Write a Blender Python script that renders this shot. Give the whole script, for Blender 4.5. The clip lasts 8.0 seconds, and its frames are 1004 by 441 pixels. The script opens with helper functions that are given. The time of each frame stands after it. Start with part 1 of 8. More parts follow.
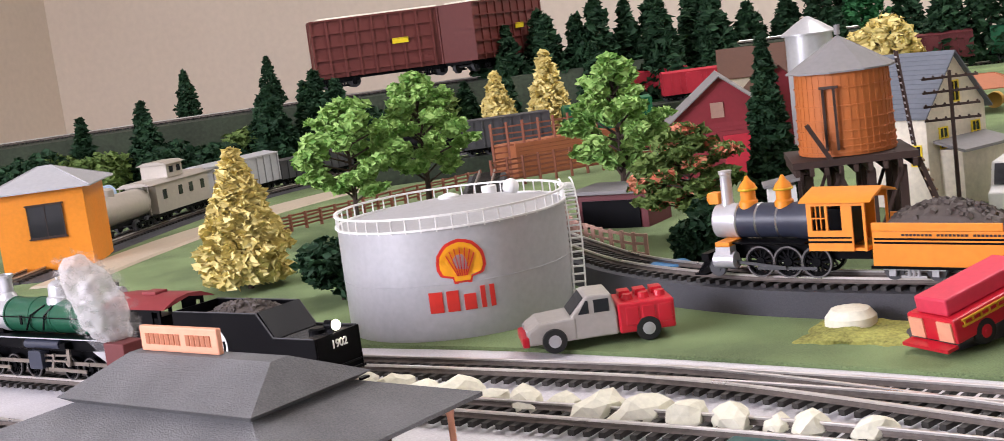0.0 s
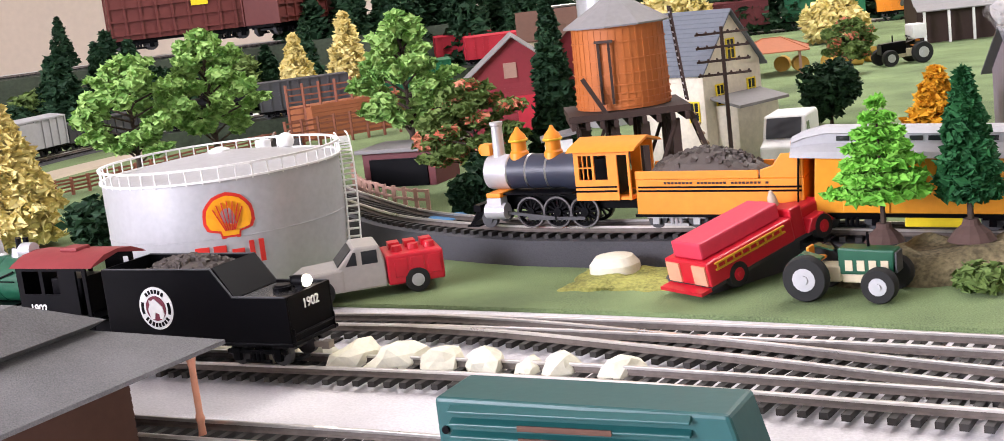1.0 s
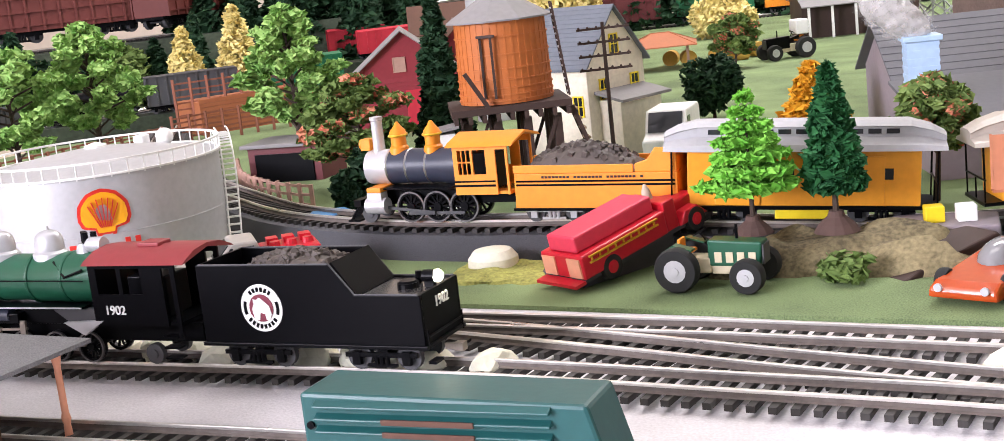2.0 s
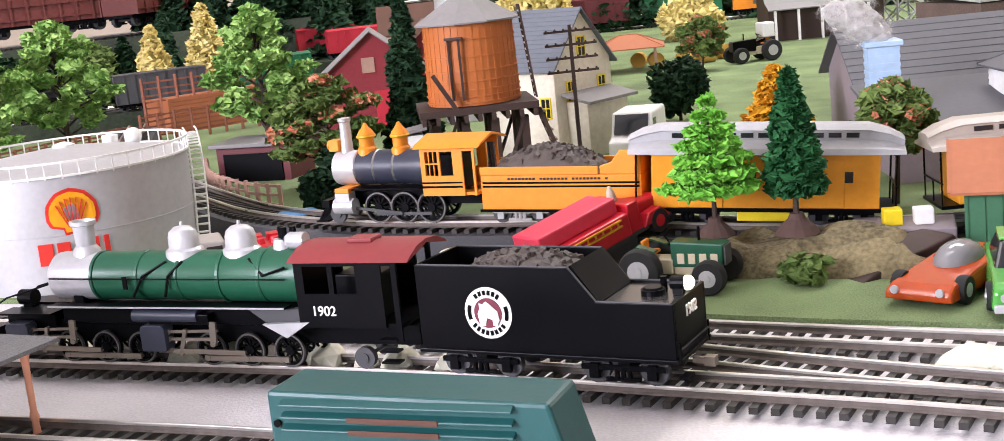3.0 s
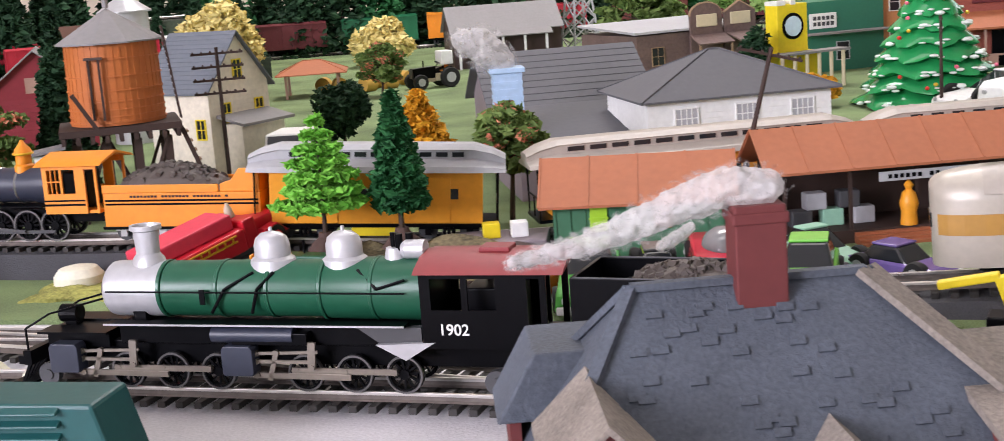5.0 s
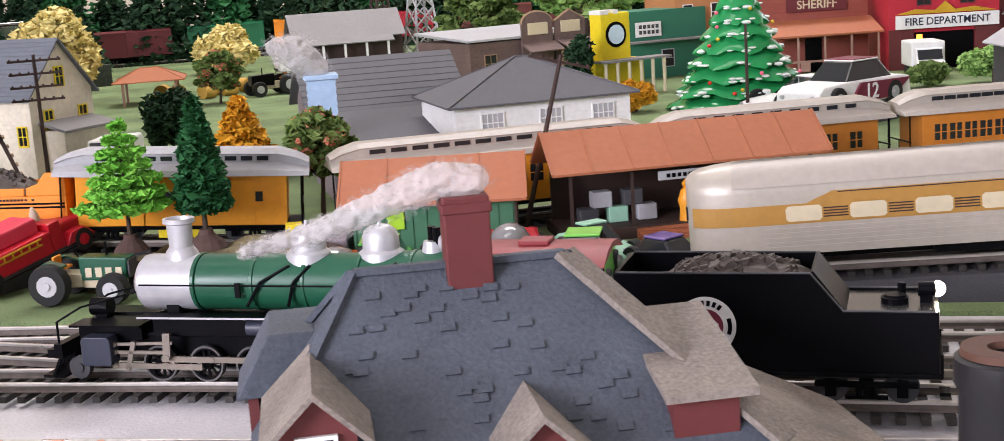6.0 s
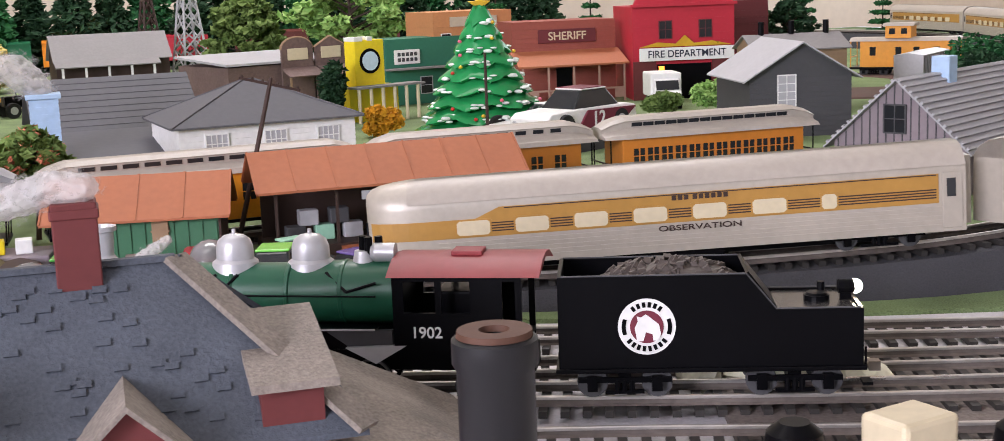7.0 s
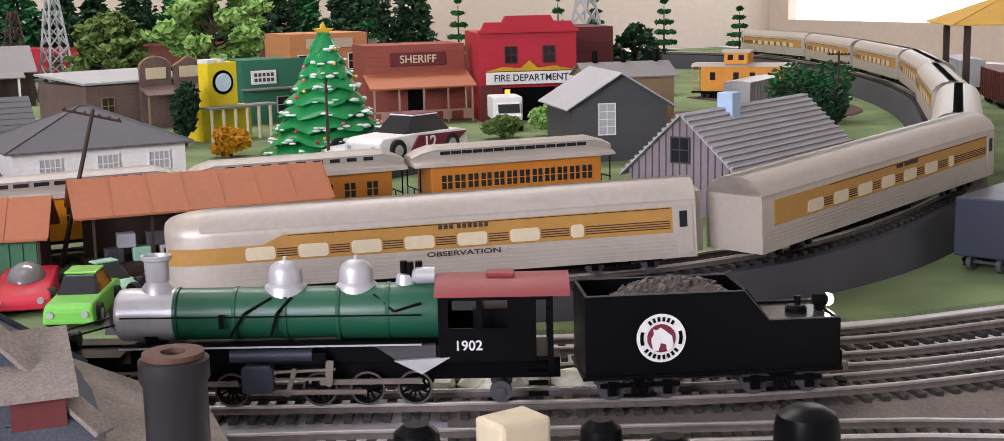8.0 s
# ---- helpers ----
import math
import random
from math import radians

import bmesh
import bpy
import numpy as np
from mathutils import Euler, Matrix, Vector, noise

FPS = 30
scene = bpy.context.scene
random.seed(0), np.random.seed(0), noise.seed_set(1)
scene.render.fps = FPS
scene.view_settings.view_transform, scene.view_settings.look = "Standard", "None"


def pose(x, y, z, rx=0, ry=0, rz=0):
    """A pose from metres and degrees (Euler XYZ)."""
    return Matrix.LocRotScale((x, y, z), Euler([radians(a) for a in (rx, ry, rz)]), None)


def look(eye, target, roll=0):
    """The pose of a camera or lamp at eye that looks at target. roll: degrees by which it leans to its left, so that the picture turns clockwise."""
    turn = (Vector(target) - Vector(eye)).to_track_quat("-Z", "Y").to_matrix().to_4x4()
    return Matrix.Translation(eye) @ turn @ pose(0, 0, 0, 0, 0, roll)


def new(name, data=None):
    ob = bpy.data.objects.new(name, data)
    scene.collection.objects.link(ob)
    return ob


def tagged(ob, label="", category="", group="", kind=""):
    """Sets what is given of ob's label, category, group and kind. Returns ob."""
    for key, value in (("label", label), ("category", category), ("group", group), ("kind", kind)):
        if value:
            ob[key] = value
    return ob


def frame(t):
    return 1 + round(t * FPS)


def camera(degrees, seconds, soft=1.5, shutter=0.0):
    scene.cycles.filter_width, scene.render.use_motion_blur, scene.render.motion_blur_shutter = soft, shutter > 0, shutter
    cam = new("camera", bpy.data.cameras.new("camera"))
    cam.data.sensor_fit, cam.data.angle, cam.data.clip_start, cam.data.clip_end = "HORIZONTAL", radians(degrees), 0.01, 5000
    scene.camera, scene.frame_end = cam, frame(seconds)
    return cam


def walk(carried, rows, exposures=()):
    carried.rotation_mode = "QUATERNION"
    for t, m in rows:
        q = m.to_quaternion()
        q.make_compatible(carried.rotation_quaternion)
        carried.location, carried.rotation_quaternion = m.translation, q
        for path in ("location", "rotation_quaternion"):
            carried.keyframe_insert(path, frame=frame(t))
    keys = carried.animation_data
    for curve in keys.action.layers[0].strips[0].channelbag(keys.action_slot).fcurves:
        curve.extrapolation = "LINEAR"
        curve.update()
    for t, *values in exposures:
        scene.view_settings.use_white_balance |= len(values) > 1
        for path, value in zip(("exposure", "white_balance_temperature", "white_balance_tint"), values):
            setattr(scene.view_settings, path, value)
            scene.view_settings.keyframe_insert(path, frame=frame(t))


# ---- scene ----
cam = camera(41.0, 8.0, soft=0.45, shutter=0.12)
PATH = [
    (0, look((-0.0609, 0.0024, 0.1556), (-0.2670, 0.5598, 0.0727), -7.46)),
    (0.5, look((-0.0458, 0.0118, 0.1470), (-0.2159, 0.5799, 0.0562), -7.13)),
    (1, look((-0.0386, 0.0152, 0.1413), (-0.1703, 0.5911, 0.0364), -6.78)),
    (1.5, look((-0.0313, 0.0137, 0.1412), (-0.1440, 0.5927, 0.0316), -6.50)),
    (1.7, look((-0.0269, 0.0147, 0.1404), (-0.1270, 0.5958, 0.0294), -6.50)),
    (2.8, look((-0.0286, 0.0091, 0.1429), (-0.1092, 0.5927, 0.0290), -6.25)),
    (3, look((-0.0247, 0.0075, 0.1428), (-0.1004, 0.5916, 0.0286), -5.96)),
    (3.5, look((-0.0044, 0.0072, 0.1385), (-0.0498, 0.5938, 0.0210), -5.51)),
    (4, look((-0.0028, 0.0078, 0.1389), (-0.0223, 0.5958, 0.0210), -5.08)),
    (4.5, look((0.0000, 0.0000, 0.1424), (-0.0052, 0.5895, 0.0307), -4.72)),
    (5, look((0.0281, -0.0188, 0.1379), (0.0731, 0.5688, 0.0251), -4.16)),
    (5.2, look((0.0329, -0.0263, 0.1366), (0.0995, 0.5591, 0.0230), -3.94)),
    (6.3, look((0.0750, -0.0644, 0.1380), (0.2050, 0.5102, 0.0242), -3.38)),
    (6.5, look((0.0889, -0.0719, 0.1356), (0.2456, 0.4958, 0.0208), -2.90)),
    (7, look((0.0983, -0.0919, 0.1346), (0.2871, 0.4677, 0.0289), -2.22)),
    (7.5, look((0.1174, -0.1321, 0.1419), (0.3393, 0.4162, 0.0409), -1.42)),
    (8, look((0.1267, -0.1698, 0.1528), (0.3583, 0.3739, 0.0494), -1.23)),
]
walk(cam, PATH, [(0.0, 0.02), (1.5, 0.48), (3.5, 0.36), (4.5, 0.22), (5.0, 0.06), (6.5, 0.04), (8.0, -0.18)])

# ---- world and light ----
world = bpy.data.worlds.new("world")
scene.world = world
world.use_nodes = True
bgn = world.node_tree.nodes["Background"]
sky = world.node_tree.nodes.new("ShaderNodeTexSky")
sky.sky_type, sky.sun_disc, sky.sun_elevation, sky.sun_rotation = "NISHITA", False, radians(40), radians(200)
world.node_tree.links.new(sky.outputs[0], bgn.inputs[0])
bgn.inputs[1].default_value = 0.12
scene.view_settings.exposure = 0.0


def area(name, m, sx, sy, power, colour):
    lamp = bpy.data.lights.new(name, "AREA")
    lamp.shape, lamp.size, lamp.size_y, lamp.energy, lamp.color = "RECTANGLE", sx, sy, power, colour
    ob = new(name, lamp)
    ob.matrix_basis = m
    return ob


# daylight from the windows behind the viewer, a ceiling panel, and added fill overhead
area("window_light", look((-2.05, -1.2, 0.75), (0.1, 0.7, 0.0)), 1.1, 0.9, 90, (0.98, 0.94, 1.09))
area("window_light", look((1.9, -1.75, 0.8), (0.4, 0.8, 0.0)), 1.3, 1.0, 4, (1.0, 0.94, 1.04))
area("ceiling_lamp", look((-0.2, 0.75, 1.66), (-0.2, 0.76, 0)), 1.2, 0.35, 3, (1.0, 0.94, 0.97))
# unseen fill away from the rear panel, added to brighten the back of the layout
area("ceiling_lamp", look((0.55, 1.9, 1.66), (0.55, 1.91, 0)), 1.2, 0.35, 31, (1.0, 0.94, 0.97))


# ---- materials ----
def mat(name, colour, rough=0.6, metal=0.0, var=0.09, scale=300.0, bump=0.0, coarse=25.0, spec=0.4, island=0.0, glow=0.0):
    """A painted, plastic, metal or natural surface with fine grain and broad stains."""
    m = bpy.data.materials.new(name)
    m.use_nodes = True
    nt = m.node_tree
    n, l = nt.nodes, nt.links
    b = n["Principled BSDF"]
    co = n.new("ShaderNodeTexCoord")
    fine, broad = n.new("ShaderNodeTexNoise"), n.new("ShaderNodeTexNoise")
    fine.inputs["Scale"].default_value, broad.inputs["Scale"].default_value = scale, coarse
    fine.inputs["Detail"].default_value, broad.inputs["Detail"].default_value = 5, 3
    l.new(co.outputs["Object"], fine.inputs["Vector"])
    l.new(co.outputs["Object"], broad.inputs["Vector"])
    add = n.new("ShaderNodeMath")
    add.operation = "ADD"
    l.new(fine.outputs["Fac"], add.inputs[0])
    l.new(broad.outputs["Fac"], add.inputs[1])
    last = add
    if island:
        geo, mul = n.new("ShaderNodeNewGeometry"), n.new("ShaderNodeMath")
        mul.operation = "MULTIPLY_ADD"
        mul.inputs[1].default_value = island
        l.new(geo.outputs["Random Per Island"], mul.inputs[0])
        l.new(add.outputs[0], mul.inputs[2])
        last = mul
    ramp = n.new("ShaderNodeMapRange")
    ramp.inputs["From Min"].default_value, ramp.inputs["From Max"].default_value = 0.65, 1.35 + island
    ramp.inputs["To Min"].default_value, ramp.inputs["To Max"].default_value = 1 - var, 1 + var
    l.new(last.outputs[0], ramp.inputs["Value"])
    mix = n.new("ShaderNodeVectorMath")
    mix.operation = "SCALE"
    mix.inputs[0].default_value = colour[:3]
    l.new(ramp.outputs[0], mix.inputs["Scale"])
    l.new(mix.outputs[0], b.inputs["Base Color"])
    rr = n.new("ShaderNodeMapRange")
    rr.inputs["To Min"].default_value, rr.inputs["To Max"].default_value = max(rough - 0.1, 0.03), min(rough + 0.12, 1)
    l.new(broad.outputs["Fac"], rr.inputs["Value"])
    l.new(rr.outputs[0], b.inputs["Roughness"])
    b.inputs["Metallic"].default_value = metal
    b.inputs["Specular IOR Level"].default_value = spec
    if bump:
        bp = n.new("ShaderNodeBump")
        bp.inputs["Strength"].default_value, bp.inputs["Distance"].default_value = bump, 0.0006
        l.new(fine.outputs["Fac"], bp.inputs["Height"])
        l.new(bp.outputs[0], b.inputs["Normal"])
    if glow:
        b.inputs["Emission Color"].default_value = (*colour[:3], 1)
        b.inputs["Emission Strength"].default_value = glow
    return m


def leaf_mat(name, dark, light, rough=0.7):
    """Foliage of ground foam or plastic, each clump in a shade of its own."""
    m = bpy.data.materials.new(name)
    m.use_nodes = True
    n, l = m.node_tree.nodes, m.node_tree.links
    b = n["Principled BSDF"]
    geo, ramp, co, noi, add = (n.new("ShaderNode" + k) for k in ("NewGeometry", "ValToRGB", "TexCoord", "TexNoise", "Math"))
    noi.inputs["Scale"].default_value = 60
    l.new(co.outputs["Object"], noi.inputs["Vector"])
    add.operation = "MULTIPLY_ADD"
    add.inputs[1].default_value = 0.55
    l.new(geo.outputs["Random Per Island"], add.inputs[0])
    sub = n.new("ShaderNodeMath")
    sub.operation = "SUBTRACT"
    sub.inputs[1].default_value = 0.25
    l.new(noi.outputs["Fac"], sub.inputs[0])
    l.new(sub.outputs[0], add.inputs[2])
    l.new(add.outputs[0], ramp.inputs["Fac"])
    ramp.color_ramp.elements[0].color = (*dark, 1)
    ramp.color_ramp.elements[1].color = (*light, 1)
    l.new(ramp.outputs[0], b.inputs["Base Color"])
    b.inputs["Roughness"].default_value = rough
    b.inputs["Specular IOR Level"].default_value = 0.25
    return m


M = {}
for args in (
    ("black", (0.003, 0.003, 0.004), 0.32, 0.0, 0.15, 300.0, 0.0, 25.0, 0.08), ("navy", (0.03, 0.035, 0.055), 0.4), ("green_paint", (0.012, 0.085, 0.045), 0.35),
    ("silver", (0.5, 0.5, 0.52), 0.33, 0.35), ("steel", (0.5, 0.5, 0.5), 0.3, 0.9), ("bronze", (0.27, 0.235, 0.2), 0.35, 0.7),
    ("red_roof", (0.23, 0.03, 0.035), 0.5), ("orange", (0.78, 0.26, 0.02), 0.4), ("yellow_orange", (0.80, 0.33, 0.025), 0.4),
    ("coal", (0.08, 0.064, 0.056), 0.6), ("white", (0.78, 0.78, 0.76), 0.5), ("cream", (0.6, 0.52, 0.36), 0.5),
    ("tank_white", (0.46, 0.46, 0.475), 0.42, 0.25), ("logo_red", (0.62, 0.03, 0.02), 0.4), ("logo_yellow", (0.85, 0.36, 0.01), 0.4),
    ("red_truck", (0.52, 0.015, 0.03), 0.3), ("pink", (0.8, 0.15, 0.25), 0.4), ("tan", (0.5, 0.42, 0.32), 0.5),
    ("brown", (0.09, 0.04, 0.025), 0.7), ("dark_brown", (0.045, 0.025, 0.02), 0.7), ("rust_fence", (0.24, 0.085, 0.05), 0.75),
    ("hopper_brown", (0.13, 0.03, 0.025), 0.55), ("barn_red", (0.22, 0.02, 0.03), 0.6), ("terracotta", (0.38, 0.13, 0.06), 0.6),
    ("shed_green", (0.05, 0.16, 0.085), 0.6), ("lime", (0.35, 0.6, 0.03), 0.5), ("grey_roof", (0.1, 0.1, 0.11), 0.75),
    ("slate", (0.13, 0.145, 0.17), 0.7), ("light_grey", (0.4, 0.4, 0.42), 0.6), ("dark_grey", (0.06, 0.06, 0.065), 0.6),
    ("tower_orange", (0.44, 0.13, 0.03), 0.6), ("tower_roof", (0.22, 0.21, 0.21), 0.7), ("teal", (0.012, 0.078, 0.078), 0.4),
    ("boxcar_green", (0.01, 0.12, 0.05), 0.45), ("car_orange", (0.42, 0.06, 0.012), 0.15), ("car_green", (0.08, 0.33, 0.06), 0.2),
    ("car_red", (0.6, 0.03, 0.06), 0.2), ("car_purple", (0.15, 0.1, 0.3), 0.2), ("grey_purple", (0.24, 0.2, 0.22), 0.7),
    ("yellow", (0.8, 0.62, 0.02), 0.45), ("rg_gold", (0.4, 0.215, 0.05), 0.42), ("rg_silver", (0.42, 0.38, 0.325), 0.35, 0.15),
    ("rg_roof", (0.39, 0.35, 0.305), 0.4), ("brick_red", (0.13, 0.028, 0.028), 0.7), ("fire_red", (0.45, 0.02, 0.04), 0.55),
    ("green_wall", (0.03, 0.16, 0.1), 0.6), ("sheriff_red", (0.27, 0.07, 0.05), 0.65), ("hotel_orange", (0.5, 0.22, 0.09), 0.65),
    ("ceramic_green", (0.02, 0.27, 0.08), 0.12), ("gold", (0.8, 0.5, 0.05), 0.3, 0.6), ("rubber", (0.015, 0.015, 0.015), 0.8),
    ("wood", (0.3, 0.2, 0.12), 0.7), ("trunk", (0.06, 0.04, 0.03), 0.85), ("hay", (0.55, 0.33, 0.07), 0.9),
    ("blue", (0.08, 0.25, 0.5), 0.4), ("sky_blue", (0.4, 0.55, 0.75), 0.5), ("peach", (0.75, 0.35, 0.22), 0.5),
    ("pale_green", (0.3, 0.55, 0.4), 0.4), ("earth", (0.1, 0.06, 0.05), 0.9), ("smoke_white", (0.74, 0.72, 0.71), 0.95),
    ("bulb_glass", (0.6, 0.75, 0.85), 0.1), ("lime_car", (0.2, 0.6, 0.1), 0.2), ("dark_red", (0.12, 0.02, 0.025), 0.55),
    ("maroon", (0.16, 0.02, 0.04), 0.5), ("pink_red", (0.62, 0.04, 0.08), 0.5), ("pink_wood", (0.4, 0.24, 0.19), 0.8), ("pit_orange", (0.33, 0.11, 0.045), 0.7),
):
    M[args[0]] = mat(*args) if len(args) > 5 else mat(*args, bump=0.08)
M["silver_beige"] = mat("silver_beige", (0.42, 0.39, 0.36), 0.35, 0.2)
M["canister_black"] = mat("canister_black", (0.01, 0.01, 0.012), 0.5)
M["tyre_grey"] = mat("tyre_grey", (0.12, 0.115, 0.115), 0.35, 0.6)
M["rail_web"] = mat("rail_web", (0.15, 0.125, 0.11), 0.6, 0.3, var=0.3)
M["deck_gloss"] = mat("deck_gloss", (0.035, 0.033, 0.033), 0.2, spec=0.6)
M["house_cream"] = mat("house_cream", (0.68, 0.62, 0.5), 0.6, var=0.15, coarse=40)
M["shop_brown"] = mat("shop_brown", (0.15, 0.1, 0.09), 0.75, var=0.25, coarse=40, bump=0.2)
M["snow_glaze"] = mat("snow_glaze", (0.72, 0.78, 0.74), 0.15, var=0.15)
M["wisp"] = mat("wisp", (0.7, 0.68, 0.67), 0.95)
M["wisp"].node_tree.nodes["Principled BSDF"].inputs["Alpha"].default_value = 0.12
M["brown_sheet"] = mat("brown_sheet", (0.14, 0.118, 0.108), 0.85, var=0.45, scale=700, coarse=25, bump=0.5)
M["coach_orange"] = mat("coach_orange", (0.55, 0.19, 0.025), 0.45, bump=0.08)
M["rock"] = mat("rock", (0.8, 0.78, 0.64), 0.75, var=0.12, bump=0.3, scale=500)
M["plaster"] = mat("plaster", (0.66, 0.57, 0.47), 0.9, var=0.06, bump=0.2, scale=60, coarse=2)
M["ceiling_white"] = mat("ceiling_white", (0.75, 0.73, 0.7), 0.9, var=0.05, scale=60, coarse=2)
M["plywood"] = mat("plywood", (0.7, 0.68, 0.71), 0.75, var=0.16, scale=900, coarse=18, bump=0.4)
M["roadbed"] = mat("roadbed", (0.06, 0.06, 0.068), 0.8, var=0.25, scale=1500, bump=0.6)
M["tie"] = mat("tie", (0.03, 0.027, 0.025), 0.6, var=0.3)
M["rail"] = mat("rail", (0.66, 0.63, 0.6), 0.3, 0.8, var=0.12)
M["embank"] = mat("embank", (0.03, 0.04, 0.025), 0.95, var=0.5, scale=200, coarse=20, bump=1.0)
M["shingle_grey"] = mat("shingle_grey", (0.16, 0.16, 0.165), 0.8, var=0.35, scale=1600, coarse=30, bump=0.8)
M["slate_shingle"] = mat("slate_shingle", (0.075, 0.087, 0.11), 0.75, var=0.3, scale=900, coarse=60, bump=0.6)
M["tan_shingle"] = mat("tan_shingle", (0.22, 0.19, 0.165), 0.8, var=0.4, scale=900, coarse=60, bump=0.6)
M["mat_yellow"] = mat("mat_yellow", (0.3, 0.3, 0.08), 0.95, var=0.6, scale=600, coarse=60, bump=1.0)
M["mat_mixed"] = mat("mat_mixed", (0.17, 0.14, 0.075), 0.95, var=0.7, scale=500, coarse=50, bump=1.0)
M["floor"] = mat("floor", (0.25, 0.2, 0.16), 0.8, scale=40, coarse=2)
M["smoke_white"].node_tree.nodes["Principled BSDF"].inputs["Alpha"].default_value = 0.45
M["lamp_glow"] = mat("lamp_glow", (1.0, 0.86, 0.6), 0.4, glow=60.0)
M["panel_glow"] = mat("panel_glow", (1.0, 0.95, 0.88), 0.4, glow=2.0)
M["fire_glow"] = mat("fire_glow", (1.0, 0.35, 0.05), 0.4, glow=2.2)
M["day_glow"] = mat("day_glow", (0.85, 0.92, 1.0), 0.4, glow=2.2)
M["leaf_light"] = leaf_mat("leaf_light", (0.07, 0.22, 0.03), (0.46, 0.66, 0.22))
M["leaf_bright"] = leaf_mat("leaf_bright", (0.06, 0.27, 0.02), (0.3, 0.68, 0.1))
M["leaf_dark"] = leaf_mat("leaf_dark", (0.007, 0.024, 0.012), (0.024, 0.07, 0.028))
M["leaf_conifer"] = leaf_mat("leaf_conifer", (0.008, 0.055, 0.02), (0.03, 0.15, 0.045))
M["leaf_yellow"] = leaf_mat("leaf_yellow", (0.5, 0.38, 0.1), (0.95, 0.84, 0.4))
M["leaf_gold"] = leaf_mat("leaf_gold", (0.45, 0.2, 0.01), (0.8, 0.42, 0.03))
M["leaf_red"] = leaf_mat("leaf_red", (0.45, 0.08, 0.04), (0.8, 0.35, 0.22))
M["leaf_olive"] = leaf_mat("leaf_olive", (0.05, 0.1, 0.02), (0.2, 0.28, 0.08))


def grass_mat():
    m = mat("grass_mat", (0.17, 0.235, 0.105), 0.95, var=0.6, scale=1400, coarse=14, bump=1.0)
    return m


M["grass"] = grass_mat()


def glass_mat():
    m = bpy.data.materials.new("window_glass")
    m.use_nodes = True
    b = m.node_tree.nodes["Principled BSDF"]
    b.inputs["Base Color"].default_value = (0.02, 0.022, 0.025, 1)
    b.inputs["Roughness"].default_value = 0.08
    return m


M["glass"] = glass_mat()
M["canopy_clear"] = mat("canopy_clear", (0.22, 0.22, 0.23), 0.08, spec=0.7)


# ---- mesh helpers ----
class Geo:
    """Points and faces that become one mesh."""

    def __init__(self):
        self.v, self.f = [], []

    def add(self, v, f):
        k = len(self.v)
        self.v += [tuple(p) for p in v]
        self.f += [tuple(i + k for i in q) for q in f]
        return self

    def box(self, x0, x1, y0, y1, z0, z1, m=None):
        v = [Vector((x, y, z)) for z in (z0, z1) for y in (y0, y1) for x in (x0, x1)]
        if m:
            v = [m @ p for p in v]
        return self.add(v, [(0, 2, 3, 1), (4, 5, 7, 6), (0, 1, 5, 4), (2, 6, 7, 3), (0, 4, 6, 2), (1, 3, 7, 5)])

    def bar(self, p, q, w, h=None):
        """A square bar from p to q."""
        p, q = Vector(p), Vector(q)
        m = Matrix.Translation(p) @ (q - p).to_track_quat("X", "Z").to_matrix().to_4x4()
        h = h or w
        return self.box(0, (q - p).length, -w / 2, w / 2, -h / 2, h / 2, m)

    def cyl(self, p, q, r0, r1=None, n=16, caps=True):
        p, q = Vector(p), Vector(q)
        r1 = r0 if r1 is None else r1
        m = (q - p).to_track_quat("Z", "Y").to_matrix()
        ring = [m @ Vector((math.cos(a), math.sin(a), 0)) for a in (2 * math.pi * k / n for k in range(n))]
        v = [p + d * r0 for d in ring] + [q + d * r1 for d in ring]
        f = [(k, (k + 1) % n, n + (k + 1) % n, n + k) for k in range(n)]
        if caps:
            f += [tuple(range(n))[::-1], tuple(range(n, 2 * n))]
        return self.add(v, f)

    def lathe(self, prof, n=24, c=(0, 0, 0), m=None):
        v = [Vector((c[0] + r * math.cos(2 * math.pi * k / n), c[1] + r * math.sin(2 * math.pi * k / n), c[2] + z)) for r, z in prof for k in range(n)]
        if m:
            v = [m @ p for p in v]
        f = [(j * n + k, j * n + (k + 1) % n, (j + 1) * n + (k + 1) % n, (j + 1) * n + k) for j in range(len(prof) - 1) for k in range(n)]
        if prof[0] != prof[-1]:
            f += [tuple(range(n))[::-1], tuple(range((len(prof) - 1) * n, len(prof) * n))]
        return self.add(v, f)

    def prism(self, poly, a, b, axis="y"):
        """A polygon drawn out from a to b along an axis; its points lie in the two other axes."""
        put = {"x": lambda u, w, t: (t, u, w), "y": lambda u, w, t: (u, t, w), "z": lambda u, w, t: (u, w, t)}[axis]
        n = len(poly)
        v = [put(u, w, t) for t in (a, b) for u, w in poly]
        f = [(k, (k + 1) % n, n + (k + 1) % n, n + k) for k in range(n)] + [tuple(range(n))[::-1], tuple(range(n, 2 * n))]
        return self.add(v, f)

    def slab(self, pts, thick):
        """A flat plate over corner points, thickened along its normal."""
        p = [Vector(q) for q in pts]
        nor = (p[1] - p[0]).cross(p[2] - p[0]).normalized() * thick
        n = len(p)
        v = p + [q + nor for q in p]
        f = [(k, (k + 1) % n, n + (k + 1) % n, n + k) for k in range(n)] + [tuple(range(n))[::-1], tuple(range(n, 2 * n))]
        return self.add(v, f)

    def tube(self, pts, r, n=8):
        for p, q in zip(pts, pts[1:]):
            self.cyl(p, q, r, r, n)
        return self

    def ball(self, c, r, n=12, sz=1.0):
        prof = [(max(r * math.sin(math.pi * k / 8), 1e-5), -r * sz * math.cos(math.pi * k / 8)) for k in range(9)]
        return self.lathe(prof, n, c)


